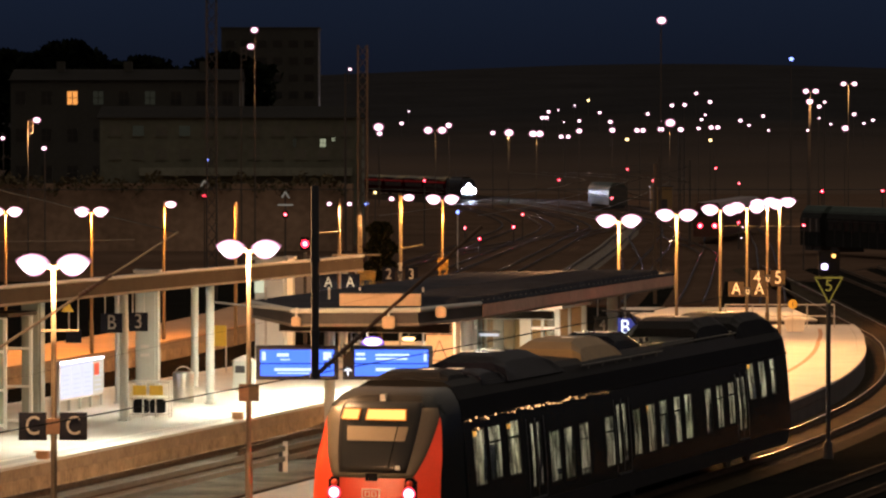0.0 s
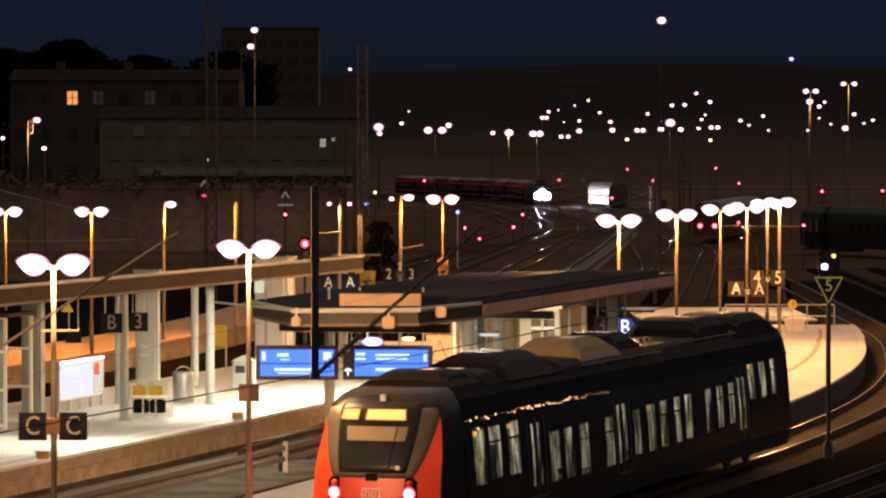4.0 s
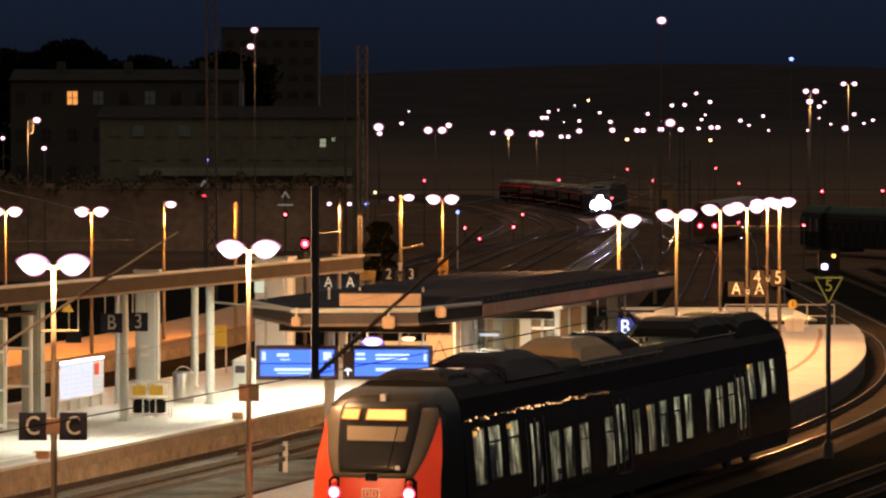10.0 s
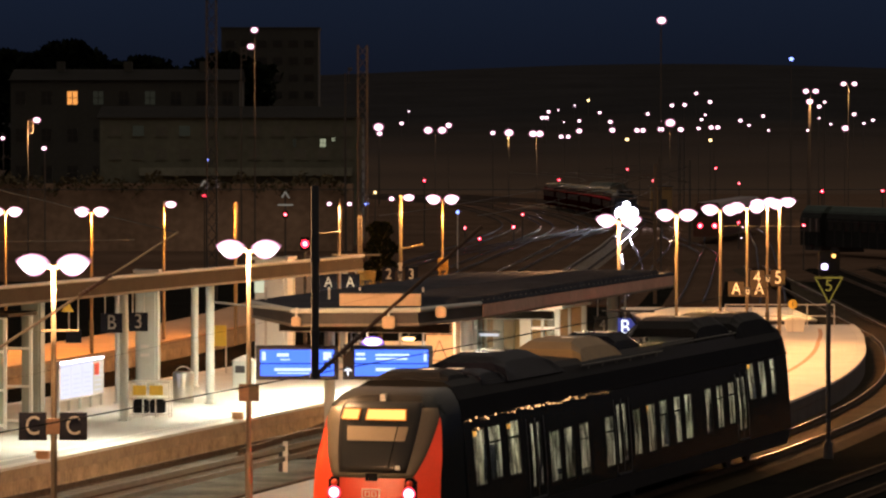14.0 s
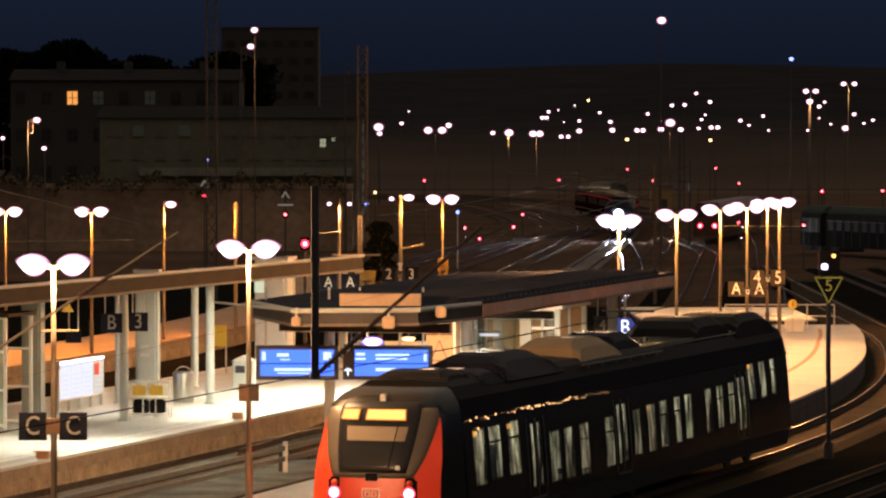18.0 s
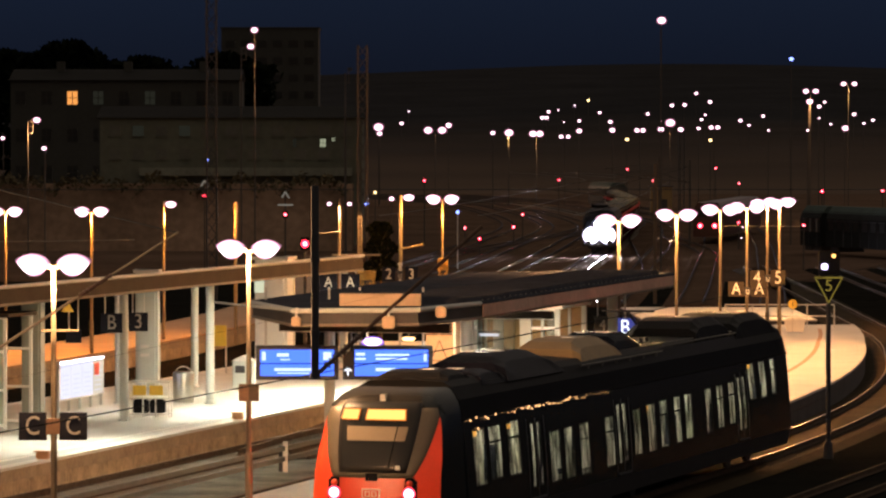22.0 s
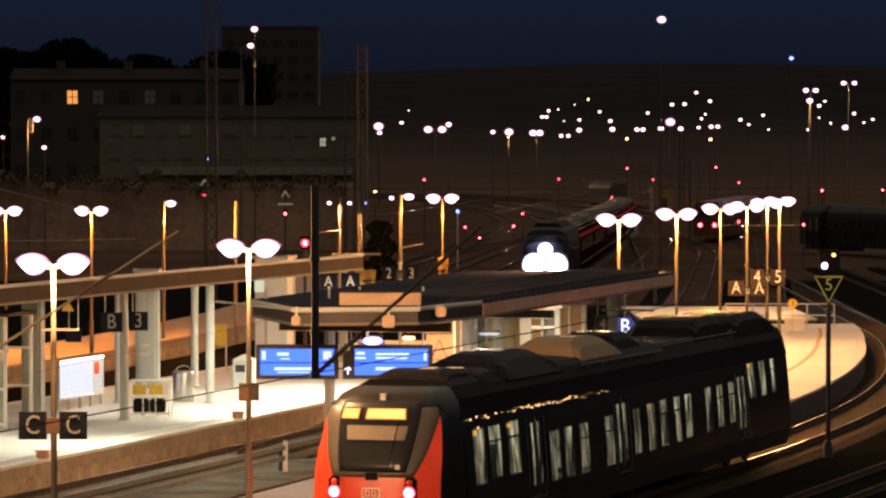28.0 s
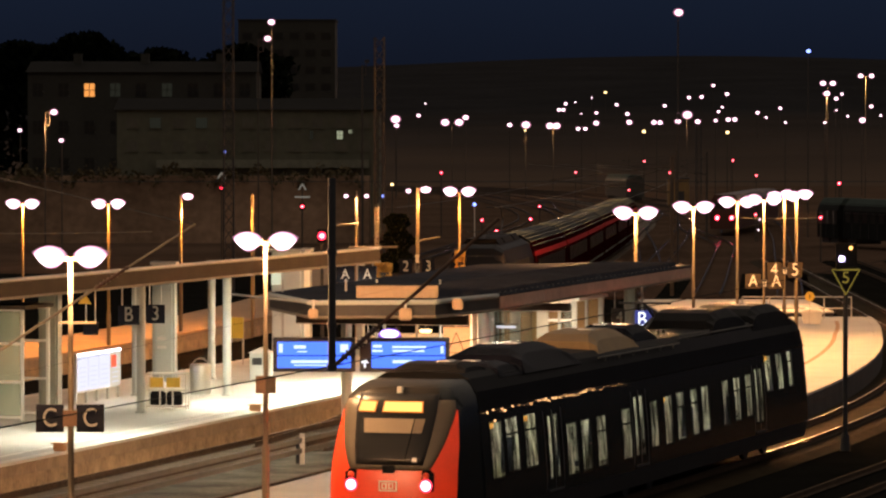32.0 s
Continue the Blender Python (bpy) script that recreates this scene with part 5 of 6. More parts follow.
def build_warning():
    root = thing("warning_sign", pose(-11.15, 125.8, 4.16), "yellow triangular warning sign under the canopy", "sign")
    bm = B()
    for k, z in ((0.22, 0.0), (0.15, -0.015)):
        lo = [bm.verts.new((k * math.sin(a), z, k * math.cos(a))) for a in (0, 2.094, 4.189)]
        hi = [bm.verts.new((k * math.sin(a), z - 0.014, k * math.cos(a))) for a in (0, 2.094, 4.189)]
        bm.faces.new(lo)
        bm.faces.new(hi[::-1])
        for i in range(3):
            bm.faces.new((lo[i], lo[(i + 1) % 3], hi[(i + 1) % 3], hi[i]))
    part("triangle", bm, M_YELLOW, root)
    bm = B()
    tube(bm, (0, 0, 0.2), (0, 0, 0.57), 0.02)
    part("hanger", bm, M_DARK, root)


build_warning()


# ---- the island platform ----
def build_island():
    upright("canopy_column", -2.87, 107.2, 0.27, 0.27, 0.55, 4.82, M_COLUMN, "pale grey round canopy column", "column", group="canopy columns", round_=True)
    for y in (112.5, 127.5):
        upright("canopy_column", track5(y) - 4.8, y, 0.3, 0.3, 0.55, 4.82, M_COLUMN, "pale grey round canopy column", "column", group="canopy columns", round_=True)
    root = thing("waiting_room", pose(2.0, 121.5, 0.55, 0, 0, -14), "white-framed glazed waiting room under the canopy", "waiting room")
    for x, w in ((-1.62, 0.10), (-1.50, 0.06), (-1.36, 0.07), (-0.98, 0.30), (0.66, 0.32), (1.15, 0.07), (1.58, 0.13)):
        for y in (-1.2, 2.4):
            bm = B()
            box(bm, x, y, 1.9, w, 0.14, 3.8)
            part("post", bm, M_COLUMN, root)
    for z in (0.15, 2.6, 3.25, 3.75):
        bm = B()
        box(bm, 1.2, -1.2, z, 0.84, 0.1, 0.08)
        box(bm, -1.2, -1.2, z, 0.84, 0.1, 0.08)
        part("crossbar", bm, M_WHITE, root)
    bm = B()
    box(bm, -0.2, -1.18, 0.4, 1.2, 0.08, 0.8)
    part("lower_panel", bm, M_WHITE, root)
    bm = B()
    box(bm, 0, 2.45, 1.9, 3.3, 0.08, 3.8)
    part("rear_wall", bm, M_TANROOF, root, "tan rear wall")
    for x, w in ((-1.2, 0.3), (-0.2, 1.1), (1.38, 0.38)):
        bm = B()
        box(bm, x, -1.2, 2.3, w, 0.015, 3.0)
        p = part("pane", bm, M_ROOMGLASS, root)
        p.visible_shadow = False
    bm = B()
    box(bm, -0.55, -0.6, 3.02, 0.55, 0.08, 0.07)
    t = part("ceiling_tube", bm, M_BWHITE, root, "lit white tube lamp")
    bm = B()
    box(bm, -0.55, -0.6, 3.10, 0.62, 0.12, 0.06)
    box(bm, -0.55, -0.6, 3.45, 0.03, 0.03, 0.7)
    part("tube_holder", bm, M_DARK, t)
    bm = B()
    box(bm, -0.1, 0.9, 0.45, 1.5, 0.45, 0.06)
    box(bm, -0.1, 1.15, 0.75, 1.5, 0.06, 0.5)
    part("bench", bm, M_TACTILE, root, "brown wooden bench")
    bm = B()
    box(bm, 0, 0.6, 3.84, 3.5, 3.9, 0.08)
    part("ceiling", bm, M_WHITE, root)
    root = thing("platform_kiosk", pose(-0.1, 118.2, 0.55, 0, 0, -14), "peach-lit kiosk with two dark panes under the canopy", "kiosk")
    bm = B()
    box(bm, 0, 0.5, 1.98, 0.78, 1.0, 3.96)
    bmesh.ops.bevel(bm, geom=bm.edges[:], offset=0.02, segments=1, affect="EDGES")
    part("body", bm, M_BOXPAINT, root, "peach painted body")
    bm = B()
    box(bm, 0, 0.5, 3.985, 0.90, 1.1, 0.05)
    part("roof", bm, M_DARK, root)
    for x in (-0.19, 0.19):
        bm = B()
        box(bm, x, -0.015, 3.34, 0.29, 0.03, 0.36)
        p = part("pane", bm, M_DARK, root)
        bm = B()
        for z in (3.15, 3.53):
            box(bm, x, -0.034, z, 0.33, 0.012, 0.03)
        for o in (-0.155, 0.155):
            box(bm, x + o, -0.034, 3.34, 0.025, 0.012, 0.36)
        part("pane_frame", bm, M_RUST, p)
    bm = B()
    for a, b in (((-0.24, 2.42), (0, 2.98)), ((0, 2.98), (0.24, 2.42)), ((0.24, 2.42), (-0.24, 2.42))):
        tube(bm, (a[0], -0.012, a[1]), (b[0], -0.012, b[1]), 0.012, 0.012, 6)
    part("triangle_mark", bm, M_RUST, root)
    root = thing("bulkhead_lamp", pose(-0.93, 115.0, 3.72), "small glowing amber bulkhead lamp hung under the canopy", "lamp")
    bm = B()
    box(bm, 0, 0, 0, 0.34, 0.18, 0.10)
    bmesh.ops.bevel(bm, geom=bm.edges[:], offset=0.03, segments=2, affect="EDGES")
    part("glass", bm, M_FARWARM, root)
    bm = B()
    box(bm, 0, 0, 0.075, 0.40, 0.22, 0.05)
    part("housing", bm, M_DARK, root)
    bm = B()
    tube(bm, (0, 0, 0.1), (0, 0, 0.92), 0.02, 0.02, 6)
    part("hanger", bm, M_GALV, root)
    point_lamp(-0.93, 115.0, 3.55, 800, SODIUM, 0.12)
    for x in (0.32, 0.52):
        upright("steel_post", x, 117.6, 0.07, 0.07, 0.55, 4.82, M_WHITE, "slim white steel post under the canopy", "post", round_=True, group="slim canopy posts")
    for y in (103.6, 112.4):
        root = thing("canopy_beam", pose(track5(y) - 4.6, y, 4.49, 0, 0, heading(track5, y)), "dark grey steel cross beam under the canopy", "beam", "canopy beams")
        bm = B()
        box(bm, 0, 0, 0, 4.4, 0.14, 0.20)
        part("web", bm, M_FASCIA, root)
        bm = B()
        box(bm, 0, 0, -0.11, 4.4, 0.22, 0.02)
        part("flange", bm, M_GALV, root)
    root = thing("canopy_dome_lamp", pose(-1.78, 107.3, 3.80), "glowing violet-white dome lamp over the departure board", "lamp")
    bm = B()
    lathe(bm, [(0.30, 0.06), (0.31, 0.10), (0.27, 0.2), (0.17, 0.29), (0.05, 0.32)], 18)
    part("dome", bm, M_DOME, root, "", True)
    bm = B()
    lathe(bm, [(0.1, 0.0), (0.32, 0.03), (0.32, 0.058)], 18)
    part("dish", bm, M_GALV, root)
    for x, y, z, s in ((-1.29, 100.12, 4.76, 0.29), (-0.05, 101.2, 4.96, 0.26), (-3.47, 100.12, 4.78, 0.22)):
        root = thing("loudspeaker_box", pose(x, y, z, 0, 0, -5), "ochre-lit loudspeaker box hung from the canopy", "loudspeaker", "canopy loudspeakers")
        bm = B()
        box(bm, 0, 0, 0, s, 0.2, s)
        bmesh.ops.bevel(bm, geom=bm.edges[:], offset=0.03, segments=2, affect="EDGES")
        part("casing", bm, M_BOXPAINT, root)
        bm = B()
        tube(bm, (0, 0, s / 2 - 0.05), (0, 0.1, 5.10 - z), 0.03)
        part("hanger", bm, M_GALV, root)
    # rod added and placed to fit a thin line in the camera's view
    root = thing("corner_rod", pose(0, 0, 0), "thin pale rod added beside the canopy corner", "pipe")
    bm = B()
    tube(bm, (-5.75, 106.3, 5.02), (-3.60, 100.3, 5.03), 0.028, 0.028, 8)
    part("pipe", bm, M_COLUMN, root)
    for f in (0.55, 0.95):
        bm = B()
        x, y = -5.75 + 2.15 * f, 106.3 - 6.0 * f
        tube(bm, (x, y, 5.025), (x + 0.75 * (1.15 - f), y + 0.25, 4.95), 0.016, 0.016, 6)
        part("rod_bracket", bm, M_GALV, root)
    # boards made pale to stand in for light on the roof's track side
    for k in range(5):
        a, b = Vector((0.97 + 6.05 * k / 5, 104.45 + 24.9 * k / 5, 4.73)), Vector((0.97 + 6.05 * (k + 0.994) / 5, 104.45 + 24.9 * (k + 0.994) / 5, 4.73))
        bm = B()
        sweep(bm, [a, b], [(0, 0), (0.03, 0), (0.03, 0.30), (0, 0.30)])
        part("side_fascia", bm, M_SIDEFASCIA, bpy.data.objects["canopy_island"], "rose-brown fascia board with light put into its colour")
    # corrugated sheet along the roof, its ridges lying across the platform
    root = thing("corrugated_roof", pose(0, 0, 5.055), "dark blue-grey corrugated sheet along the canopy roof", "roof sheet")
    bm = B()
    sweep(bm, [(-0.75, 104.6, 0), (4.95, 128.0, 0)], [(-1.0, 0), (-0.85, 0.07), (0.85, 0.07), (1.0, 0)])
    part("upstand", bm, M_ROOF, root)
    # pale strip added to imitate the lit roof edge between the ridges
    bm = B()
    sweep(bm, [(0.60, 105.0, 0.048), (6.45, 129.0, 0.048)], [(-0.30, 0), (-0.30, 0.012), (0.34, 0.012), (0.34, 0)])
    part("lit_edge_strip", bm, M_FLASHING, root, "pale strip standing in for the lit roof edge")
    for i in range(42):
        y = 103.0 + 0.60 * i
        x = (0.92 + 0.243 * (y - 104.4) if y > 104.4 else -0.59 + 0.368 * (y - 100.3)) - 1.28
        bm = B()
        for c, d, h in ((0.17, 0.17, 0.0), (0.09, 0.09, 0.06)):
            for e in (-1, 1):
                bm.verts.new((x - 1.05, y - c * e, 0.15 + h if h else 0.0))
                bm.verts.new((x + 1.22, y - c * e, 0.12 + h if h else 0.0))
        v = bm.verts[:]
        for f in ((0, 1, 5, 4), (2, 3, 7, 6), (4, 5, 7, 6), (0, 4, 6, 2), (1, 5, 7, 3), (0, 1, 3, 2)):
            bm.faces.new([v[k] for k in f])
        part("ridge", bm, M_ROOF, root)
    # fence between the tracks
    root = thing("track_fence", pose(0, 0, 0), "low steel fence between the two tracks", "fence", kind="structure")

    def fence_x(y):
        return -4.46 + 0.262 * (y - 119.7)
    for i in range(3):
        y = 93.7 + 26 * i
        bm = B()
        box(bm, fence_x(y), y - 0.05, 0.14, 0.13, 0.10, 0.94)
        part("post", bm, M_GALV, root)
        # dark slab stands in for the shadow beside the post
        bm = B()
        box(bm, fence_x(y) - 0.12, y + 0.3, 0.08, 0.14, 0.2, 0.78)
        part("box", bm, M_DARK, root)
    for z in (0.12, 0.42):
        bm = B()
        sweep(bm, [(fence_x(80), 80, z), (fence_x(160), 160, z)], [(-0.03, -0.07), (0.03, -0.07), (0.03, 0.07), (-0.03, 0.07)])
        part("rail", bm, M_FENCE, root)


build_island()


def build_platform_end():
    root = thing("end_railing", pose(0, 0, 0.55), "galvanised railing across the platform end", "railing")
    for i in range(5):
        x = 13.3 + 1.28 * i
        bm = B()
        tube(bm, (x, 199.4, 0), (x, 199.4, 1.08), 0.03)
        part("post", bm, M_GALV, root)
    for z in (0.55, 1.08):
        bm = B()
        tube(bm, (13.3, 199.4, z), (18.42, 199.4, z), 0.03)
        part("rail", bm, M_GALV, root)
    root = thing("grit_bin", pose(16.2, 195, 0.55, 0, 0, -4), "pale lamp-lit grit bin with rounded lid", "grit bin")
    bm = B()
    v = [(-0.38, -0.3, 0), (0.38, -0.3, 0), (0.38, 0.3, 0), (-0.38, 0.3, 0), (-0.5, -0.4, 0.55), (0.5, -0.4, 0.55), (0.5, 0.4, 0.55), (-0.5, 0.4, 0.55)]
    v = [bm.verts.new(p) for p in v]
    for f in ((3, 2, 1, 0), (0, 1, 5, 4), (1, 2, 6, 5), (2, 3, 7, 6), (3, 0, 4, 7), (4, 5, 6, 7)):
        bm.faces.new([v[k] for k in f])
    part("tub", bm, M_COPING, root)
    bm = B()
    sweep(bm, [(0, -0.43, 0.555), (0, 0.43, 0.555)], [(-0.53, 0), (-0.3, 0.12), (0.3, 0.12), (0.53, 0)])
    part("lid", bm, M_SIGNWHITE, root)
    root = thing("disc_sign", pose(16.05, 194.4, 0.55), "round yellow disc sign on a thin post", "sign")
    bm = B()
    tube(bm, (0, 0, 0), (0, 0, 1.1), 0.025)
    part("post", bm, M_GALV, root)
    bm = B()
    tube(bm, (0, -0.02, 1.28), (0, -0.05, 1.28), 0.22, 0.22, 24)
    part("disc", bm, M_YELLOW, root)
    bm = B()
    box(bm, 0, -0.06, 1.28, 0.04, 0.01, 0.2)
    part("bar", bm, M_DARK, root)


build_platform_end()
bm = B()
pts = [(track5(y) - 1.7 - 2.2 + 0.012 * (y - 165), y, 0.552) for y in range(130, 200, 2)]
sweep(bm, pts, [(-0.09, 0), (-0.09, 0.006), (0.09, 0.006), (0.09, 0)])
tagged(part("tactile_strip", bm, M_TACTILE), "red-brown guide strip set in the platform paving", "paving strip", kind="structure")


# ---- signals ----
def build_speed_signal():
    root = thing("speed_signal", pose(11.42, 125.5, -0.30), "black signal post with yellow triangle numbered 5", "signal")
    bm = B()
    tube(bm, (0, 0, 0), (0, 0, 4.7), 0.075, 0.07, 12)
    part("post", bm, M_DARK, root)
    bm = B()
    tube(bm, (0, 0, 0), (0, 0, 0.5), 0.15, 0.12, 12)
    part("base", bm, M_DARK, root)

    def tri(k, y, m, name):
        bm = B()
        pts = [(-0.435 * k, 0.40 * k), (0.435 * k, 0.40 * k), (0, -0.40 * k)]
        lo = [bm.verts.new((x, y, 5.0 + z + 0.09 * (1 - k))) for x, z in pts]
        hi = [bm.verts.new((x, y - 0.02, 5.0 + z + 0.09 * (1 - k))) for x, z in pts]
        bm.faces.new(lo)
        bm.faces.new(hi[::-1])
        for i in range(3):
            bm.faces.new((lo[i], lo[(i + 1) % 3], hi[(i + 1) % 3], hi[i]))
        return part(name, bm, m, root)
    tri(1.0, -0.08, M_GLOWYELLOW, "triangle_rim")
    tri(0.84, -0.104, M_BLACK, "triangle_field")
    words("5", 0.5, 0.006, M_GLOWYELLOW, root, pose(0, -0.132, 5.13))
    bm = B()
    box(bm, 0.02, 0.05, 5.78, 0.62, 0.2, 0.75)
    s = part("signal_screen", bm, M_BLACK, root)
    for x, z, r, m in ((-0.12, 5.70, 0.10, M_VIOLET), (0.15, 6.02, 0.06, M_FARORANGE)):
        bm = B()
        lathe(bm, [(r * 0.7, 0), (r, 0.02), (r, 0.05)], 14)
        l = part("signal_lamp", bm, m, s, "lit signal lamp", True)
        l.matrix_basis = pose(x, -0.055, z, 90)


build_speed_signal()


def build_red_signal(x, y, z, r=0.14):
    root = thing("railway_signal", pose(x, y, relief(x, y)), "railway signal showing red on a thin post", "signal", "red signals")
    h = z - relief(x, y)
    bm = B()
    tube(bm, (0, 0, 0), (0, 0, max(0.3, h - 0.3)), 0.07, 0.06, 8)
    part("post", bm, M_FARPOLE, root)
    bm = B()
    box(bm, 0, 0.06, h, 0.34, 0.16, 0.5)
    s = part("screen", bm, M_BLACK, root)
    bm = B()
    lathe(bm, [(r * 0.7, 0), (r, 0.02), (r, 0.05)], 12)
    l = part("red_lamp", bm, M_REDGLOW, s, "", True)
    l.matrix_basis = pose(0, -0.03, h, 90)
    bm = B()
    lathe(bm, [(r * 0.5, 0), (r * 0.5, 0.01), (r * 0.3, 0.02)], 10)
    l = part("bulb", bm, M_REDCORE, s, "", True)
    l.matrix_basis = pose(0, -0.082, h, 90)


RED_SIGNALS = [(-1.85, 420, 6.06), (-4.4, 300, 3.39), (2.18, 420, 1.36), (3.29, 380, 1.1), (7.0, 420, 1.47), (8.27, 440, 2.42), (16.94, 620, 4.87), (24.6, 566, 6.66), (27.77, 560, 5.17), (36.06, 560, 6.81),
               (39.12, 560, 4.79), (24.7, 620, 2.22), (35.78, 400, 5.18), (28.08, 330, 3.16), (41.49, 400, 5.23), (-18.57, 330, 5.45), (-11.16, 300, 4.43), (-5.21, 160, 5.34), (27.9, 400, 2.24)]
for x, y, z in RED_SIGNALS:
    build_red_signal(x, y, z, 0.15 if (x, y) in ((35.78, 400), (-5.21, 160), (7.0, 420)) else 0.085 + 0.0001 * y)
root = thing("shunt_signal", pose(28.1, 399, relief(28.1, 399)), "low shunting signal with two small white lamps", "signal")
bm = B()
tube(bm, (0, 0, 0), (0, 0, 2.2), 0.05, 0.05, 8)
part("post", bm, M_FARPOLE, root)
for x, z in ((0.12, 2.14), (-0.02, 1.12)):
    bm = B()
    lathe(bm, [(0.05, -0.07), (0.10, 0), (0.05, 0.07)], 10, (x, -0.12, z))
    part("white_lamp", bm, M_FARGLOW, root, "", True)
for x, y, z in ((1.14, 330, 4.17), (-22.24, 400, 8.16)):
    root = thing("shunting_lamp", pose(x, y, -0.32), "small blue yard lamp on a post", "lamp")
    bm = B()
    tube(bm, (0, 0, 0), (0, 0, z + 0.2), 0.05)
    part("post", bm, M_GALV, root)
    bm = B()
    lathe(bm, [(0.03, z + 0.2), (0.12, z + 0.26), (0.12, z + 0.4), (0.03, z + 0.46)], 12)
    part("lamp_glass", bm, M_BLUEGLOW, root)


def build_chevron(x, y, z, bar, label):
    """A small white roof-shaped board over a signal."""
    root = thing("chevron_board", pose(x, y, relief(x, y)), label, "signal", "chevron boards")
    h = z - relief(x, y)
    bm = B()
    tube(bm, (0, 0.06, 0), (0, 0.06, h + 0.2), 0.06, 0.05, 8)
    part("post", bm, M_FARPOLE, root)
    for s in (-1, 1):
        bm = B()
        box(bm, 0, 0, 0, 0.10, 0.03, 0.52, pose(0.13 * s, -0.03, h, 0, -32 * s, 0))
        part("arm", bm, M_PALEBOARD, root)
    if bar:
        bm = B()
        box(bm, 0, -0.03, h - bar, 1.1, 0.03, 0.11)
        part("bar", bm, M_PALEBOARD, root)


build_chevron(-11.16, 300, 5.83, 0.72, "small white chevron board over a white bar")
build_chevron(-16.88, 300, 6.63, 0, "small pale chevron board on a post")


# ---- lamps of the yard, the town and the hill ----
def build_far_lamp(x, y, z, r, material, label, group, double=0.0, bracket=False):
    g = relief(x, y)
    root = thing("street_lamp", pose(x, y, g), label, "street lamp", group)
    bm = B()
    tube(bm, (0, 0, 0), (0, 0, z - g), 0.06 + y * 0.00002, 0.04 + y * 0.00002, 8)
    part("pole", bm, M_FARPOLE, root)
    for s in ((-double, double) if double else (0,)):
        bm = B()
        # far heads are enlarged to take in their glow
        q = r * (1.18 if material == M_FARGLOW else 1.0)
        lathe(bm, [(q * 0.3, -q * 0.78), (q * 0.72, -q * 0.58), (q * 0.96, -q * 0.25), (q, 0), (q * 0.96, q * 0.25), (q * 0.72, q * 0.58), (q * 0.3, q * 0.78)], 14, (s + (0.72 if bracket else 0), -0.25 - q, z - g))
        part("head", bm, material, root, "", True)
        bm = B()
        box(bm, s / 2 + (0.36 if bracket else 0), -0.1, z - g - 0.05, abs(s) + 0.3 + (0.4 if bracket else 0), 0.3, 0.1)
        part("arm", bm, M_FARPOLE, root)
    if bracket:
        bm = B()
        for a, b in (((0, 0, -0.95), (0.36, 0, -0.95)), ((0.36, 0, -0.95), (0.36, 0, 0)), ((0, 0, -0.5), (0.36, 0, -0.5))):
            tube(bm, (a[0], a[1], a[2] + z - g), (b[0], b[1], b[2] + z - g), 0.045)
        part("bracket", bm, M_FARPOLE, root)
    return root


YARD = [(8.1, 690, 12.1, .3), (11.3, 727, 12.3, .55), (25.7, 801, 13.0, .4), (31.6, 792, 13.1, .4), (38.3, 746, 13.0, .4), (41.9, 783, 14.4, .65), (39.2, 700, 12.7, .35), (44.4, 737, 13.1, .25),
        (53.0, 691, 12.5, .15), (62.6, 728, 12.7, .2), (72.5, 765, 13.3, .45), (-15.4, 802, 13.7, .35), (-10.9, 719, 13.2, .6), (-11.3, 756, 12.3, .35), (1.0, 747, 13.7, .4)]
for x, y, z, r in YARD:
    build_far_lamp(x, y, z, r * 1.3, M_FARGLOW, "tall yard lamp glowing far off", "yard lamps")
for x, y, z, r, d in ((16.8, 764, 12.3, .55, 0.6), (20.6, 718, 11.6, .3, 0.6), (32.9, 709, 12.6, .35, 0.5), (49.5, 774, 13.5, .36, 0.6), (-1.4, 760, 12.9, .6, 1.25)):
    build_far_lamp(x, y, z, r * 1.2, M_FARGLOW, "tall yard lamp with twin glowing heads", "yard lamps", d)
HILL_A = [(38.4, 1645, 22.6, .6), (40.1, 1645, 22.6, .6), (42.6, 1710, 25.6, .57), (46.9, 1725, 26.4, .3), (54.8, 1765, 28.7, .28), (62.4, 1690, 25.0, .56), (51.9, 1615, 21.2, .54),
          (45.8, 1605, 20.7, .26), (63.3, 1605, 20.7, .64), (80.8, 1675, 24.4, .56), (82.8, 1610, 21.2, .28), (94.7, 1755, 28.6, .66), (100.2, 1760, 28.9, .7), (111.6, 1870, 35.2, .66)]
HILL_B = [(112.3, 1785, 30.4, .7), (102.6, 1660, 23.8, .44), (98.7, 1620, 21.7, .5), (112.5, 1605, 21.2, .6), (112.5, 1560, 19.1, .42), (124.5, 1650, 23.3, .55), (144.0, 1625, 22.2, .43),
          (143.5, 1570, 19.6, .38), (161.3, 1665, 24.1, .62), (156.2, 1575, 19.9, .38), (163.1, 1610, 21.4, .5), (-13.9, 1715, 25.7, .3), (-15.5, 1590, 20.0, .6)]
for x, y, z, r in HILL_A + HILL_B:
    build_far_lamp(x, y, z, r * 1.24, M_FARGLOW, "street lamp glowing on the far hillside", "hillside lamps")
build_far_lamp(62.2, 1815, 31.5, 0.6, M_FARWARM, "warm street lamp glowing on the far hillside", "hillside lamps")
for x, y, z, r in ((29.5, 680, 11.0, .28), (43.5, 690, 10.9, .28), (12.2, 790, 11.6, .2), (-4.8, 300, 6.0, .11)):
    build_far_lamp(x, y, z, r, M_FARWARM, "orange yard lamp glowing far off", "orange yard lamps")
build_far_lamp(16.45, 320, 18.76, 0.33, M_FARGLOW, "very tall floodlight mast with one bright head", "flood masts")
build_far_lamp(48.5, 560, 16.96, 0.38, M_FARGLOW, "floodlight mast with clustered heads", "flood masts", 0.65)
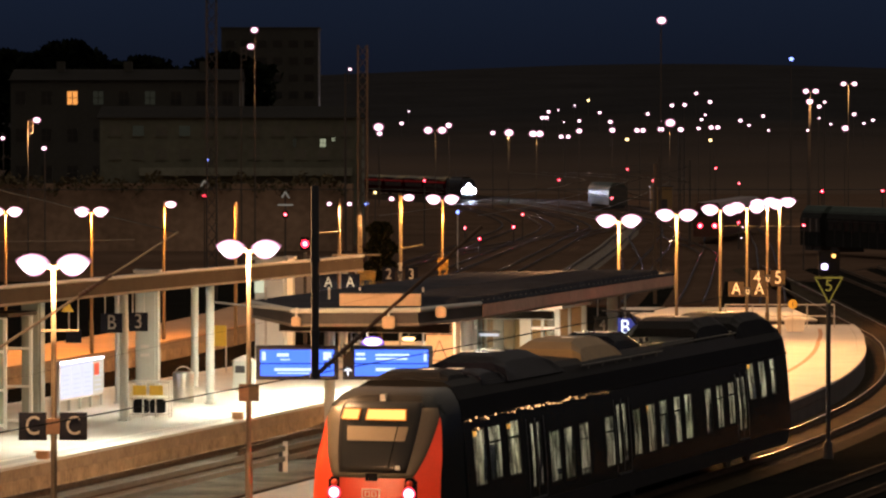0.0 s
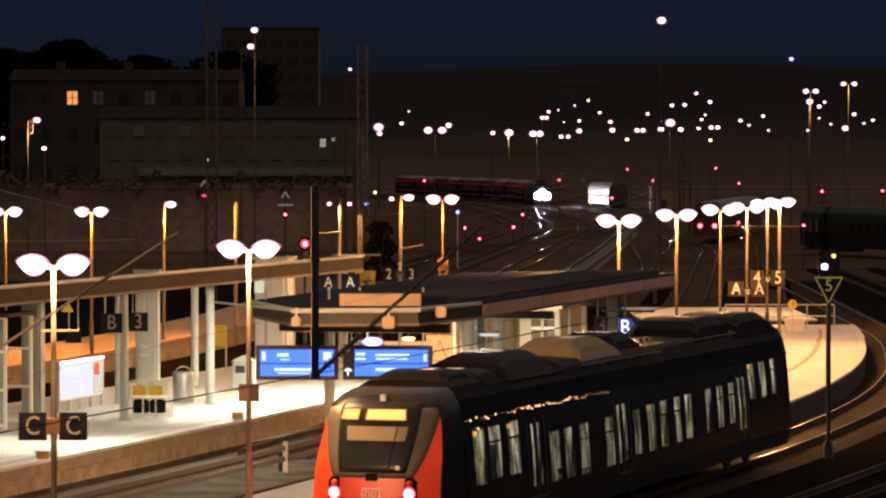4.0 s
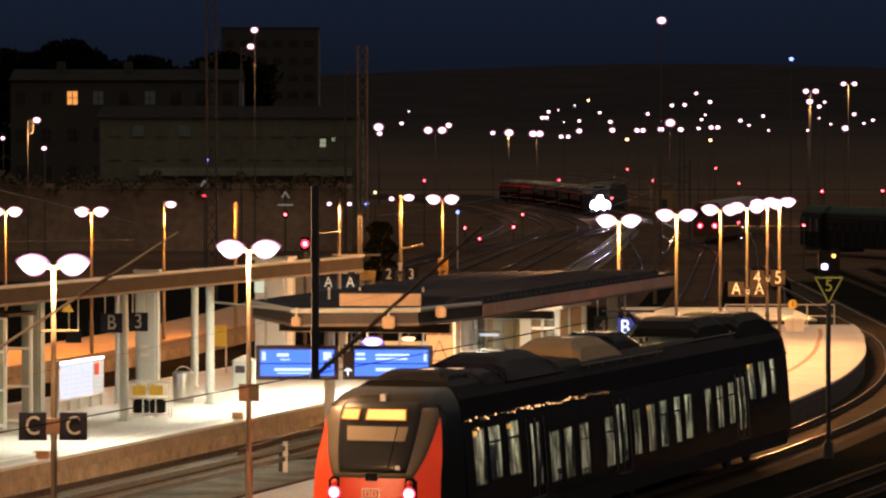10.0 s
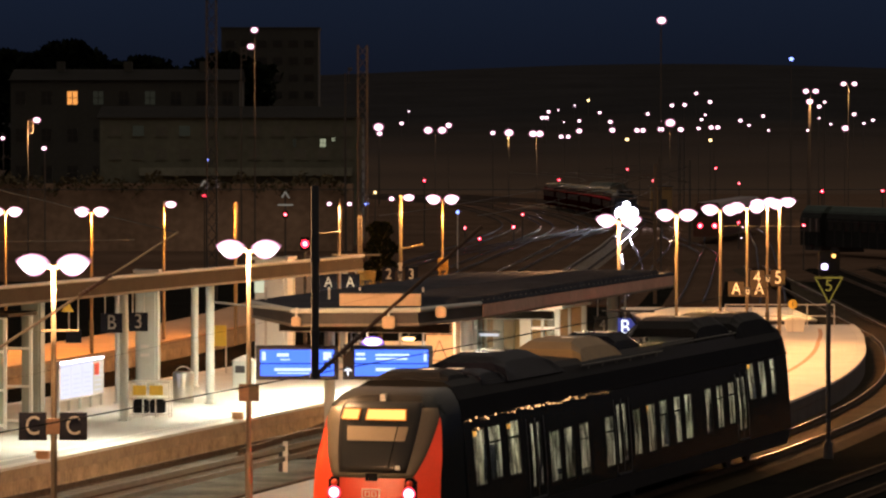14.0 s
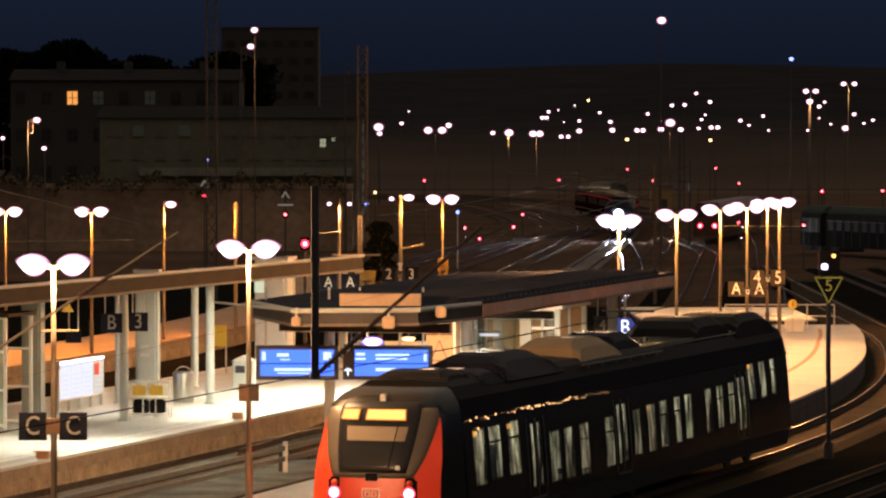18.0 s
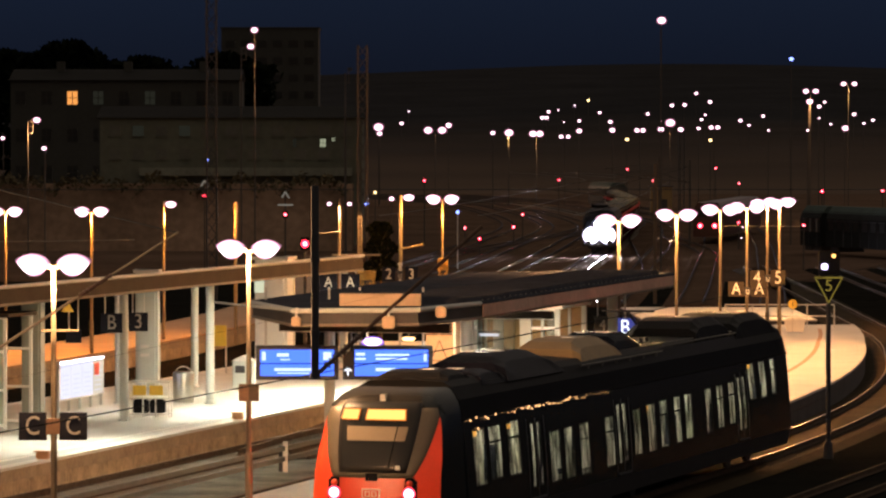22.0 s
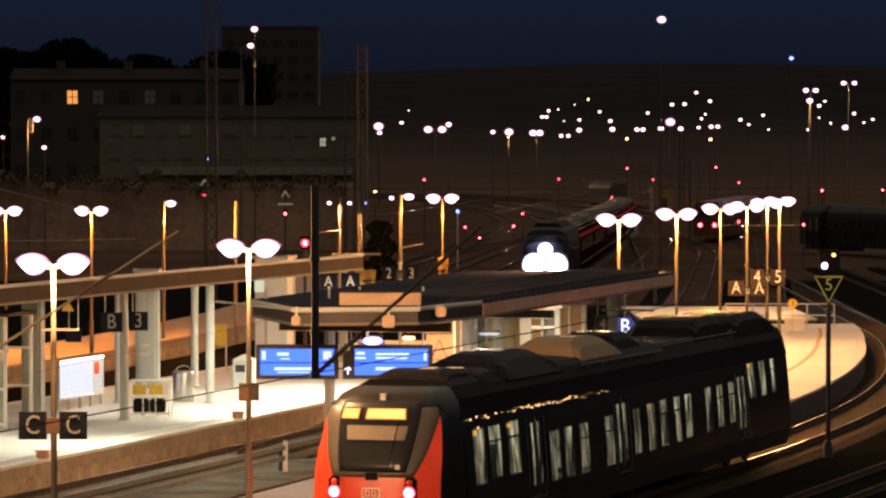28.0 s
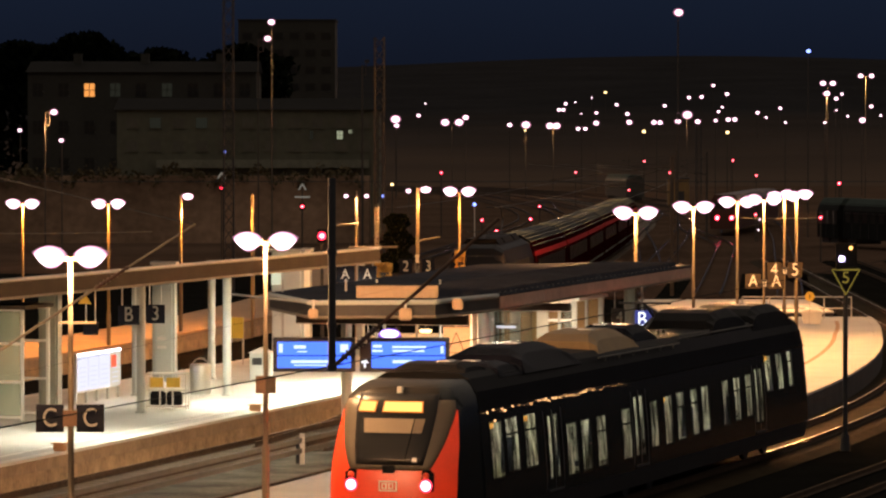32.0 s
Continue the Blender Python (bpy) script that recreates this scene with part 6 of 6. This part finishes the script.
build_far_lamp(48.43, 561, 15.61, 0.42, M_FARGLOW, "floodlight mast with clustered heads", "flood masts")
build_far_lamp(53.17, 600, 15.38, 0.30, M_FARGLOW, "floodlight mast far off", "flood masts")
build_far_lamp(57.57, 640, 16.51, 0.22, M_FARGLOW, "floodlight mast far off", "flood masts")
build_far_lamp(53.54, 560, 17.93, 0.34, M_FARGLOW, "floodlight mast with twin heads", "flood masts", 0.72)
build_far_lamp(-14.2, 320, 18.04, 0.26, M_FARGLOW, "tall mast lamp with one bright head", "flood masts")
build_far_lamp(-14.75, 310, 16.55, 0.24, M_FARGLOW, "tall bracket lamp with one bright head", "flood masts", bracket=True)
build_far_lamp(-30.35, 310, 11.19, 0.26, M_FARGLOW, "tall bracket lamp with one bright head", "flood masts", bracket=True)
build_far_lamp(-41.48, 400, 10.19, 0.2, M_FARGLOW, "street lamp at the yard's edge", "edge lamps")
build_far_lamp(-31.0, 330, 9.15, 0.19, M_FARGLOW, "street lamp at the yard's edge", "edge lamps")
build_far_lamp(-6.1, 250, 5.78, 0.14, M_FARGLOW, "short lamp with twin round heads", "edge lamps", 0.6)
build_far_lamp(-2.91, 240, 6.19, 0.15, M_FARGLOW, "street lamp at the yard's edge", "edge lamps")
for x, y, z, r in ((34.47, 420, 18.09, .22), (-4.68, 260, 5.67, .11)):
    build_far_lamp(x, y, z, r, M_BLUEGLOW, "blue-white lamp on a mast", "blue lamps")
OLD = thing("street_lamp", pose(-8.75, 380, -0.32), "tall bracket lamp that goes out", "street lamp", "flood masts")
bm = B()
tube(bm, (0, 0, 0), (0, 0, 16.3), 0.12, 0.08, 8)
tube(bm, (0, 0, 15.4), (0.32, 0, 15.4), 0.05)
tube(bm, (0.32, 0, 15.4), (0.32, 0, 16.4), 0.05)
part("pole", bm, M_FARPOLE, OLD)
OLD_AT = (0.42, -0.3, 16.61)
bm = B()
box(bm, 0, 0, 0, 0.42, 0.1, 0.30)
OLD_HEAD = part("head", bm, M_DARK, OLD, "turning lamp head")
OLD_HEAD.matrix_basis = pose(*OLD_AT)
bm = B()
box(bm, 0, -0.07, 0, 0.36, 0.03, 0.24)
part("lamp_glass", bm, M_FARGLOW, OLD_HEAD)


def build_side_lamp(x, y, heads, z, label):
    """A platform lamp of the shorter kind with one head, or none lit."""
    root = thing("platform_lamp", pose(x, y, 0.3), label, "street lamp", "platform lamps")
    bm = B()
    tube(bm, (0, 0, 0), (0, 0, z - 0.3), 0.085, 0.075, 10)
    part("pole", bm, M_LAMPPOLE, root)
    for s in heads:
        bm = B()
        lathe(bm, [(0.08, -0.2), (0.2, -0.12), (0.26, 0.0), (0.2, 0.06), (0.05, 0.1)], 14, (s, 0, z - 0.35))
        h = part("head", bm, M_LAMPGLOW, root, "glowing lamp bowl", True)
        bm = B()
        tube(bm, (0, 0, z - 0.4), (s, 0, z - 0.26), 0.03)
        part("arm", bm, M_LAMPPOLE, root)
        point_lamp(x + s, y, z - 0.75, 3000 if x < -3 else 900, ORANGE, 0.12)


def build_cross_arm(x0, x1, z0, z1, y, label):
    root = thing("mast_arm", pose((x0 + x1) / 2, y, (z0 + z1) / 2, 0, -math.degrees(math.atan2(z1 - z0, x1 - x0)), 0), label, "mast arm", "mast arms")
    w = math.hypot(x1 - x0, z1 - z0)
    bm = B()
    tube(bm, (-w / 2, 0, 0), (w / 2, 0, 0), 0.045, 0.045, 8)
    part("bar", bm, M_LAMPPOLE, root)
    for s in (-1, 1):
        bm = B()
        tube(bm, (s * w / 2 - 0.04, 0, 0), (s * w / 2 + 0.04, 0, 0), 0.06, 0.06, 8)
        part("end_clamp", bm, M_LAMPPOLE, root)


build_cross_arm(-1.87, -0.93, 4.55, 4.72, 186.8, "lamp-lit galvanised arm on a mast")
build_cross_arm(-5.55, -4.55, 5.22, 5.32, 186.8, "lamp-lit galvanised arm on a mast")
build_cross_arm(-4.85, -2.8, 4.28, 4.28, 186.8, "lamp-lit galvanised beam between two masts")
build_side_lamp(-12.33, 187, (0.32,), 6.6, "platform lamp with a single glowing head")
build_side_lamp(-9.15, 187, (), 6.6, "unlit platform lamp pole")
build_side_lamp(-1.87, 187, (0.36,), 6.9, "platform lamp with a single glowing head")
build_side_lamp(-4.57, 187, (), 6.45, "unlit platform lamp pole")
# light without a lamp head, added to brighten the pole and lattice mast
point_lamp(-4.57, 186.2, 6.2, 500, SODIUM, 0.1)
build_side_lamp(-6.05, 249, (), 6.1, "slim unlit lamp pole")
for x, y, z in ((41.9, 783, 12.6), (48.5, 560, 15.0), (53.5, 560, 17.0), (-1.4, 760, 12.0), (11.3, 727, 11.4), (16.8, 764, 11.5), (-14.2, 318, 15.5), (-30.0, 310, 10.2)):
    point_lamp(x, y - 0.8, z, 700 if y < 400 else (1700 if y < 600 else (400 if x < 0 else (900 if x > 40 else 1700))), SODIUM, 0.3)


# ---- parked trains, hut, buildings ----
def build_silver_coach(x, y, length, label, turn=14.0, side=None):
    """Its long side faces the incoming line; x, y is the far corner."""
    root = thing("parked_coach", pose(x, y, 0, 0, 0, turn), label, "train", "parked silver coaches")
    bm = B()
    sweep(bm, [(1.45, 0, 0), (1.45, -length, 0)], [(-1.45, 0.5), (-1.45, 3.0), (-1.2, 3.6), (1.2, 3.6), (1.45, 3.0), (1.45, 0.5)])
    part("body", bm, side or M_SILVER, root, "dull coach side")
    bm = B()
    sweep(bm, [(1.45, 0.02, 0), (1.45, -length - 0.02, 0)], [(-1.3, 3.45), (-0.8, 4.05), (0.8, 4.05), (1.3, 3.45)])
    part("roof", bm, M_COACHROOF, root)
    for i in range(int(length / 2.2)):
        bm = B()
        box(bm, -0.01, -1.3 - 2.2 * i, 2.3, 0.03, 1.3, 0.7)
        part("window", bm, M_WINDSCREEN, root)
        if side is None:
            # shiny strips added only where headlamp glints show on the side
            bm = B()
            box(bm, -0.02, -1.3 - 2.2 * i, 2.78, 0.03, 1.7, 0.16)
            part("gleam_strip", bm, M_VANSIDE, root)
            bm = B()
            box(bm, -0.015, -2.4 - 2.2 * i, 1.75, 0.03, 0.06, 2.4)
            part("side_rib", bm, M_DARK, root)
    for y2 in (-1.6, -length + 1.6):
        bm = B()
        box(bm, 1.45, y2, 0.3, 2.4, 2.0, 0.5)
        part("bogie", bm, M_DARK, root)


def build_background():
    build_silver_coach(32.3, 383.0, 5.6, "short silver parked van on a siding")
    # shiny plate added where headlamp light gleams on the van
    van = thing("gleam_plate", pose(32.3, 383.0, 0, 0, 0, 14), "bright metal plate put where headlamps gleam on the van", "hatch")
    bm = B()
    box(bm, -0.03, -2.9, 2.35, 0.05, 5.0, 1.25)
    part("plate", bm, M_VANSIDE, van)
    for k in range(3):
        bm = B()
        box(bm, -0.06, -1.2 - 1.7 * k, 2.35, 0.03, 0.05, 1.2)
        part("seam", bm, M_GALV, van)
    build_silver_coach(34.0, 376.0, 26.0, "silver parked coach with greenish roof")
    root = thing("parked_train", pose(26.15, 419, 0, 0, 0, -8), "dark parked train with two red tail lamps", "train")
    bm = B()
    sweep(bm, [(0, 0, 0), (0, 60, 0)], [(-1.4, 0.5), (-1.42, 3.2), (-1.0, 3.9), (1.0, 3.9), (1.42, 3.2), (1.4, 0.5)])
    part("body", bm, M_REDDARK, root)
    for s in (-0.72, 0.72):
        bm = B()
        lathe(bm, [(0.16, 0), (0.24, 0.02), (0.24, 0.05)], 14)
        l = part("tail_lamp", bm, M_REDGLOW, root, "lit red tail lamp", True)
        l.matrix_basis = pose(s, -0.005, 1.6, 90)
        bm = B()
        lathe(bm, [(0.13, 0), (0.13, 0.01), (0.08, 0.02)], 10)
        c = part("bulb", bm, M_REDCORE, l, "", True)
        c.matrix_basis = pose(0, 0, 0.055)
    bm = B()
    box(bm, 0, -0.02, 2.9, 2.0, 0.03, 0.8)
    part("end_window", bm, M_WINDSCREEN, root)
    build_silver_coach(24.2, 706, 32.0, "pale parked coach far off beside the line", 3.95, M_PALECOACH)
    root = thing("relay_hut", pose(33.0, 640, -0.3), "tan flat-roofed relay hut beside the line", "hut")
    bm = B()
    box(bm, 0, 1.5, 2.0, 3.2, 3.0, 4.0)
    part("wall", bm, M_TANROOF, root)
    bm = B()
    box(bm, 0, 1.5, 4.08, 3.6, 3.4, 0.16)
    part("roof", bm, M_DARK, root)
    bm = B()
    box(bm, 0.4, -0.02, 1.1, 0.95, 0.05, 2.1)
    part("door", bm, M_DARK, root)
    # long goods hall
    root = thing("goods_hall", pose(-21, 420, -0.3), "long grey goods hall with dim windows", "building")
    bm = B()
    box(bm, 0, 6, 6.3, 26, 12, 12.6)
    w = part("wall", bm, M_BUILDING, root)
    bm = B()
    sweep(bm, [(-13.3, 6, 12.6), (13.3, 6, 12.6)], [(-6.4, 0), (0, 1.2), (6.4, 0)])
    part("roof", bm, M_ROOFTAR, root)
    bm = B()
    box(bm, 1.5, -0.6, 7.25, 21, 1.2, 0.8)
    part("loading_ledge", bm, M_LEDGE, root, "pale concrete ledge")
    for i in range(11):
        for z in (9.0, 11.3):
            bm = B()
            box(bm, -11.5 + 2.3 * i, -0.02, z, 1.1, 0.06, 1.0)
            lit = (i, z) in ((1, 11.3), (3, 11.3))
            q = part("window", bm, M_DIMWINDOW if lit else M_DULLPANE, root)
            bm = B()
            box(bm, -11.5 + 2.3 * i, -0.06, z - 0.55, 1.3, 0.16, 0.08)
            part("sill", bm, M_BUILDING, q)
    root = thing("terrace_house", pose(-37.5, 500, 0.0), "dark tall house row with one warm window", "building")
    bm = B()
    box(bm, 0, 6, 8.7, 27, 12, 17.4)
    part("wall", bm, M_BUILDINGDARK, root)
    bm = B()
    sweep(bm, [(-13.7, 6, 17.4), (13.7, 6, 17.4)], [(-6.4, 0), (0, 1.4), (6.4, 0)])
    rf = part("roof", bm, M_ROOFTAR, root)
    for x in (-8, 0, 9):
        bm = B()
        box(bm, x, 5, 18.9, 1.0, 0.8, 1.6)
        part("chimney", bm, M_BUILDINGDARK, rf)
    for i in range(9):
        for z in (6.5, 10.9, 15.3):
            bm = B()
            x = -12.3 + 3.05 * i
            box(bm, x, -0.02, z, 1.2, 0.06, 1.55)
            q = part("window", bm, M_WINDOWWARM if (i, z) == (2, 15.3) else (M_DIMWINDOW if (i, z) in ((3, 15.3), (5, 15.3)) else M_WINDSCREEN), root)
            bm = B()
            box(bm, x, -0.06, z, 0.08, 0.03, 1.5)
            box(bm, x, -0.06, z, 1.2, 0.03, 0.08)
            part("glazing_bar", bm, M_BUILDINGDARK, q)
    root = thing("tower_block", pose(-28.6, 700, 0), "dark flat-roofed tower block", "building")
    bm = B()
    box(bm, 0, 6, 14.7, 16.0, 12, 29.4)
    part("wall", bm, M_BUILDINGDARK, root)
    bm = B()
    box(bm, 0, 6, 29.5, 16.4, 12.4, 0.2)
    part("roof", bm, M_BUILDINGDARK, root)
    for i in range(6):
        for j in range(7):
            bm = B()
            box(bm, -6.5 + 2.6 * i, -0.03, 10 + 2.8 * j, 1.6, 0.08, 1.2)
            part("window", bm, M_WINDSCREEN, root)
    for x, z, w, h in ((9.1, 10.1, 0.55, 0.8), (10.14, 10.45, 0.3, 0.3), (6.3, 10.1, 0.3, 0.8)):
        bm = B()
        box(bm, x, -0.05, z, w, 0.06, h)
        q = part("window", bm, M_PALEWINDOW if x > 7 else M_DIMWINDOW, bpy.data.objects["goods_hall"])
        bm = B()
        box(bm, x, -0.09, z, 0.05, 0.03, h)
        box(bm, x, -0.09, z, w, 0.03, 0.05)
        part("glazing_bar", bm, M_BUILDINGDARK, q)
    # earth bank with scrub in front of the buildings
    rng = random.Random(21)
    bm = B()
    sweep(bm, [(-110, 400, -0.4), (-8.5, 400, -0.4)], [(-6, 0), (-2.5, 6.3), (2.5, 6.3), (6, 0)])
    tagged(part("bank", bm, M_BANK), "earth bank with brown lamp glow put into its colour", "earth bank", kind="structure")
    bm = B()
    for i in range(2600):
        c = Vector((rng.uniform(-70, -9), 396.6 + rng.gauss(0, 0.9), 0))
        c.z = 5.9 + 0.35 * math.sin(c.x * 0.9) + 0.3 * math.sin(c.x * 2.3 + 1) + rng.gauss(0, 0.3)
        d1 = Vector((rng.gauss(0, 1), rng.gauss(0, 1), rng.gauss(0, 1))).normalized() * 0.22
        d2 = Vector((rng.gauss(0, 1), rng.gauss(0, 1), rng.gauss(0, 1))).normalized() * 0.18
        bm.faces.new([bm.verts.new(q) for q in (c - d1, c + d2, c + d1, c - d2)])
    tagged(part("scrub", bm, M_SCRUB), "low dry scrub along the top of the bank", "scrub", kind="stuff")


build_background()


# ---- overhead line ----
def build_lattice_mast(x, y, w, h, label, m=None):
    root = thing("lattice_mast", pose(x, y, relief(x, y)), label, "mast", "lattice masts")
    for s in (-1, 1):
        for d in (-0.2, 0.2):
            bm = B()
            box(bm, s * w / 2, d, h / 2, min(0.1, w / 3), 0.1, h)
            part("leg", bm, m or M_DARK, root)
    bm = B()
    n = int(h / (w * 1.3))
    for i in range(n):
        z0, z1 = h * i / n, h * (i + 1) / n
        s = 1 if i % 2 else -1
        tube(bm, (-s * w / 2, -0.2, z0), (s * w / 2, -0.2, z1), 0.03, 0.03, 6)
        tube(bm, (s * w / 2, 0.2, z0), (-s * w / 2, 0.2, z1), 0.03, 0.03, 6)
    tagged(part("bracing", bm, m or M_DARK, root), kind="stuff")


build_lattice_mast(-14.3, 262, 0.6, 21.0, "tall steel lattice mast of the overhead line")
build_lattice_mast(-4.4, 232, 0.5, 15.0, "tall steel lattice mast of the overhead line")
build_lattice_mast(-3.66, 187, 0.15, 6.35, "slim lamp-lit lattice mast beyond the canopy", M_LAMPPOLE)
build_lattice_mast(31.5, 560, 0.7, 12.0, "steel lattice mast of the overhead line")


def build_cantilever(name, post, arm_a, arm_b, i0, i1, m, label):
    """A slanting tube with a ribbed insulator between the shares i0 and i1, on a hanging post."""
    root = thing(name, pose(*post), label, "catenary support")
    p = Vector(post)
    a, b = Vector(arm_a) - p, Vector(arm_b) - p
    bm = B()
    tube(bm, a + (b - a) * i1, b, 0.019, 0.019, 8)
    part("tube", bm, m, root)
    bm = B()
    tube(bm, a, a + (b - a) * i0, 0.024, 0.024, 8)
    part("tube", bm, m, root)
    bm = B()
    c0, c1 = a + (b - a) * i0, a + (b - a) * i1
    tube(bm, c0, c1, 0.026, 0.026, 8)
    for k in range(9):
        q = c0 + (c1 - c0) * (k + 0.5) / 9
        d = (c1 - c0).normalized() * 0.008
        tube(bm, q - d, q + d, 0.052, 0.042, 12)
    part("insulator", bm, M_INSULATOR, root, "brown ribbed insulator")
    return root, p


root, p = build_cantilever("hanging_support", (-1.39, 46, 6.3), (-1.36, 46, 6.36), (0.42, 46, 7.96), 0.05, 0.26, M_RUST, "dark hanging post with a slanting insulated tube")
bm = B()
tube(bm, (0, 0, 0), (0, 0, 2.1), 0.042, 0.042, 12)
part("post", bm, M_DARK, root)
for z in (0.04, 0.5, 1.3):
    bm = B()
    tube(bm, (0, 0, z - 0.03), (0, 0, z + 0.03), 0.055, 0.055, 12)
    part("clamp", bm, M_DARK, root)
root, p = build_cantilever("wall_bracket", (-10.2, 72, -0.3), (-10.14, 72, 3.77), (-4.5, 72, 7.42), 0.70, 0.80, M_POLE, "slanting lamp-lit bracket tube on a mast")
bm = B()
box(bm, 0, 0, 4.6, 0.24, 0.24, 9.2)
part("mast", bm, M_GALV, root)
for x in (-14.0, 14.5):
    upright("line_mast", x, 46, 0.3, 0.3, -0.3, 9.2, M_GALV, "grey overhead line mast", "mast", turn=0)


def build_wire(name, pts, r, m, label):
    bm = B()
    sweep(bm, pts, [(r * math.cos(k * 1.0472), r * math.sin(k * 1.0472)) for k in range(6)])
    tagged(part(name, bm, m), label, "wire")


def sag(a, b, drop, n=12):
    a, b = Vector(a), Vector(b)
    return [a + (b - a) * (i / n) - Vector((0, 0, drop * 4 * (i / n) * (1 - i / n))) for i in range(n + 1)]


build_wire("head_span_wire", [(-14, 46, 8.36), (14.5, 46, 8.36)], 0.005, M_DARK, "thin steel span wire across the tracks")
build_wire("bracket_stay", [(-4.54, 72, 7.41), (-10.1, 72, 8.75)], 0.012, M_DARK, "thin stay wire of the bracket")
build_wire("contact_wire", sag((-8.5, 40, 5.65), (7.4, 166, 5.6), 0.1), 0.0022, M_BLACK, "dark overhead contact wire")
build_wire("contact_wire", sag((-7.5, 40, 5.5), (16.7, 140, 5.5), 0.05), 0.009, M_BLACK, "dark overhead contact wire")
build_wire("cross_wire", [(9.9, 150, 6.19), (12.7, 150, 6.17)], 0.014, M_POLE, "lamp-lit cross wire over the platform end")
build_wire("cross_wire", sag((-21, 165, 5.35), (-12.0, 165, 5.4), 0.05), 0.022, M_POLE, "lamp-lit cross wire over the far platform")
for off, z0, z1 in ((0.0, 5.6, 6.7), (4.8, 5.6, 6.7), (-5.0, 5.6, 6.7)):
    build_wire("contact_wire", [(route(y) + off, y, z0) for y in range(215, 720, 12)], 0.016, M_DARK, "overhead contact wire of the approach")
for y in (255, 415, 575):
    root = thing("line_mast", pose(route(y) + 7.4, y, -0.3), "grey overhead line mast with bracket", "mast", "approach masts")
    bm = B()
    box(bm, 0, 0, 4.2, 0.2, 0.2, 8.4)
    part("mast", bm, M_FARPOLE, root)
    for dx in (-7.4, -2.6):
        bm = B()
        tube(bm, (0, 0, 6.2), (dx, 0, 7.0), 0.04, 0.04, 6)
        tube(bm, (0, 0, 7.8), (dx, 0, 7.0), 0.03, 0.03, 6)
        part("bracket", bm, M_FARPOLE, root)


# ---- a slim dark tree beside the far canopy ----
def build_tree(x, y, h, r, z0, label):
    root = thing("tree", pose(x, y, relief(x, y)), label, "tree")
    rng = random.Random(7)
    bm = B()
    tube(bm, (0, 0, 0), (0.05, 0, h * 0.6), 0.11, 0.06, 8)
    tube(bm, (0.05, 0, h * 0.6), (0, 0, h * 0.95), 0.06, 0.02, 6)
    for i in range(14):
        a = 2.4 * i
        z = z0 + (h - z0) * i / 16
        tube(bm, (0.03, 0, z), (math.cos(a) * r * 0.75, math.sin(a) * r * 0.75, z + 0.5), 0.03, 0.01, 5)
    part("trunk", bm, M_BARK, root)
    bm = B()
    for i in range(2600):
        z = rng.uniform(z0, h)
        k = (z - z0) / (h - z0)
        rr = r * (0.55 + 0.6 * math.sin(math.pi * min(1, k * 0.85 + 0.12))) * math.sqrt(rng.random()) * (0.8 + 0.25 * math.sin(7 * z))
        a = rng.uniform(0, 6.283)
        c = Vector((rr * math.cos(a), rr * math.sin(a), z))
        d1 = Vector((rng.gauss(0, 1), rng.gauss(0, 1), rng.gauss(0, 1))).normalized() * 0.09
        d2 = Vector((rng.gauss(0, 1), rng.gauss(0, 1), rng.gauss(0, 1))).normalized() * 0.07
        bm.faces.new([bm.verts.new(q) for q in (c - d1, c + d2, c + d1, c - d2)])
    part("crown", bm, M_LEAF, root)


build_tree(-2.9, 196, 5.9, 0.8, 3.2, "slim dark leafy tree beyond the platform")


# ---- wooded slope behind the houses ----
def build_wood():
    rng = random.Random(3)
    verts, faces = [], []
    for i in range(16000):
        x = rng.uniform(-75, -23)
        top = 21.6 + 1.2 * math.sin(x * 0.21) + 0.9 * math.sin(x * 0.63 + 1) - 0.004 * (x + 45) ** 2
        z = top * (1 - rng.random() ** 2.2)
        y = 560 + rng.uniform(-9, 9)
        c = Vector((x + rng.gauss(0, 0.6), y, z))
        d1 = Vector((rng.gauss(0, 1), rng.gauss(0, 1), rng.gauss(0, 1))).normalized() * 0.7
        d2 = Vector((rng.gauss(0, 1), rng.gauss(0, 1), rng.gauss(0, 1))).normalized() * 0.55
        n = len(verts)
        verts += [c - d1, c + d2, c + d1, c - d2]
        faces.append((n, n + 1, n + 2, n + 3))
    me = bpy.data.meshes.new("far_wood")
    me.from_pydata([tuple(p) for p in verts], [], faces)
    me.materials.append(M_LEAF)
    tagged(new("far_wood", me), "dark leafy trees on the slope behind the houses", "trees", kind="stuff")


build_wood()


motions()
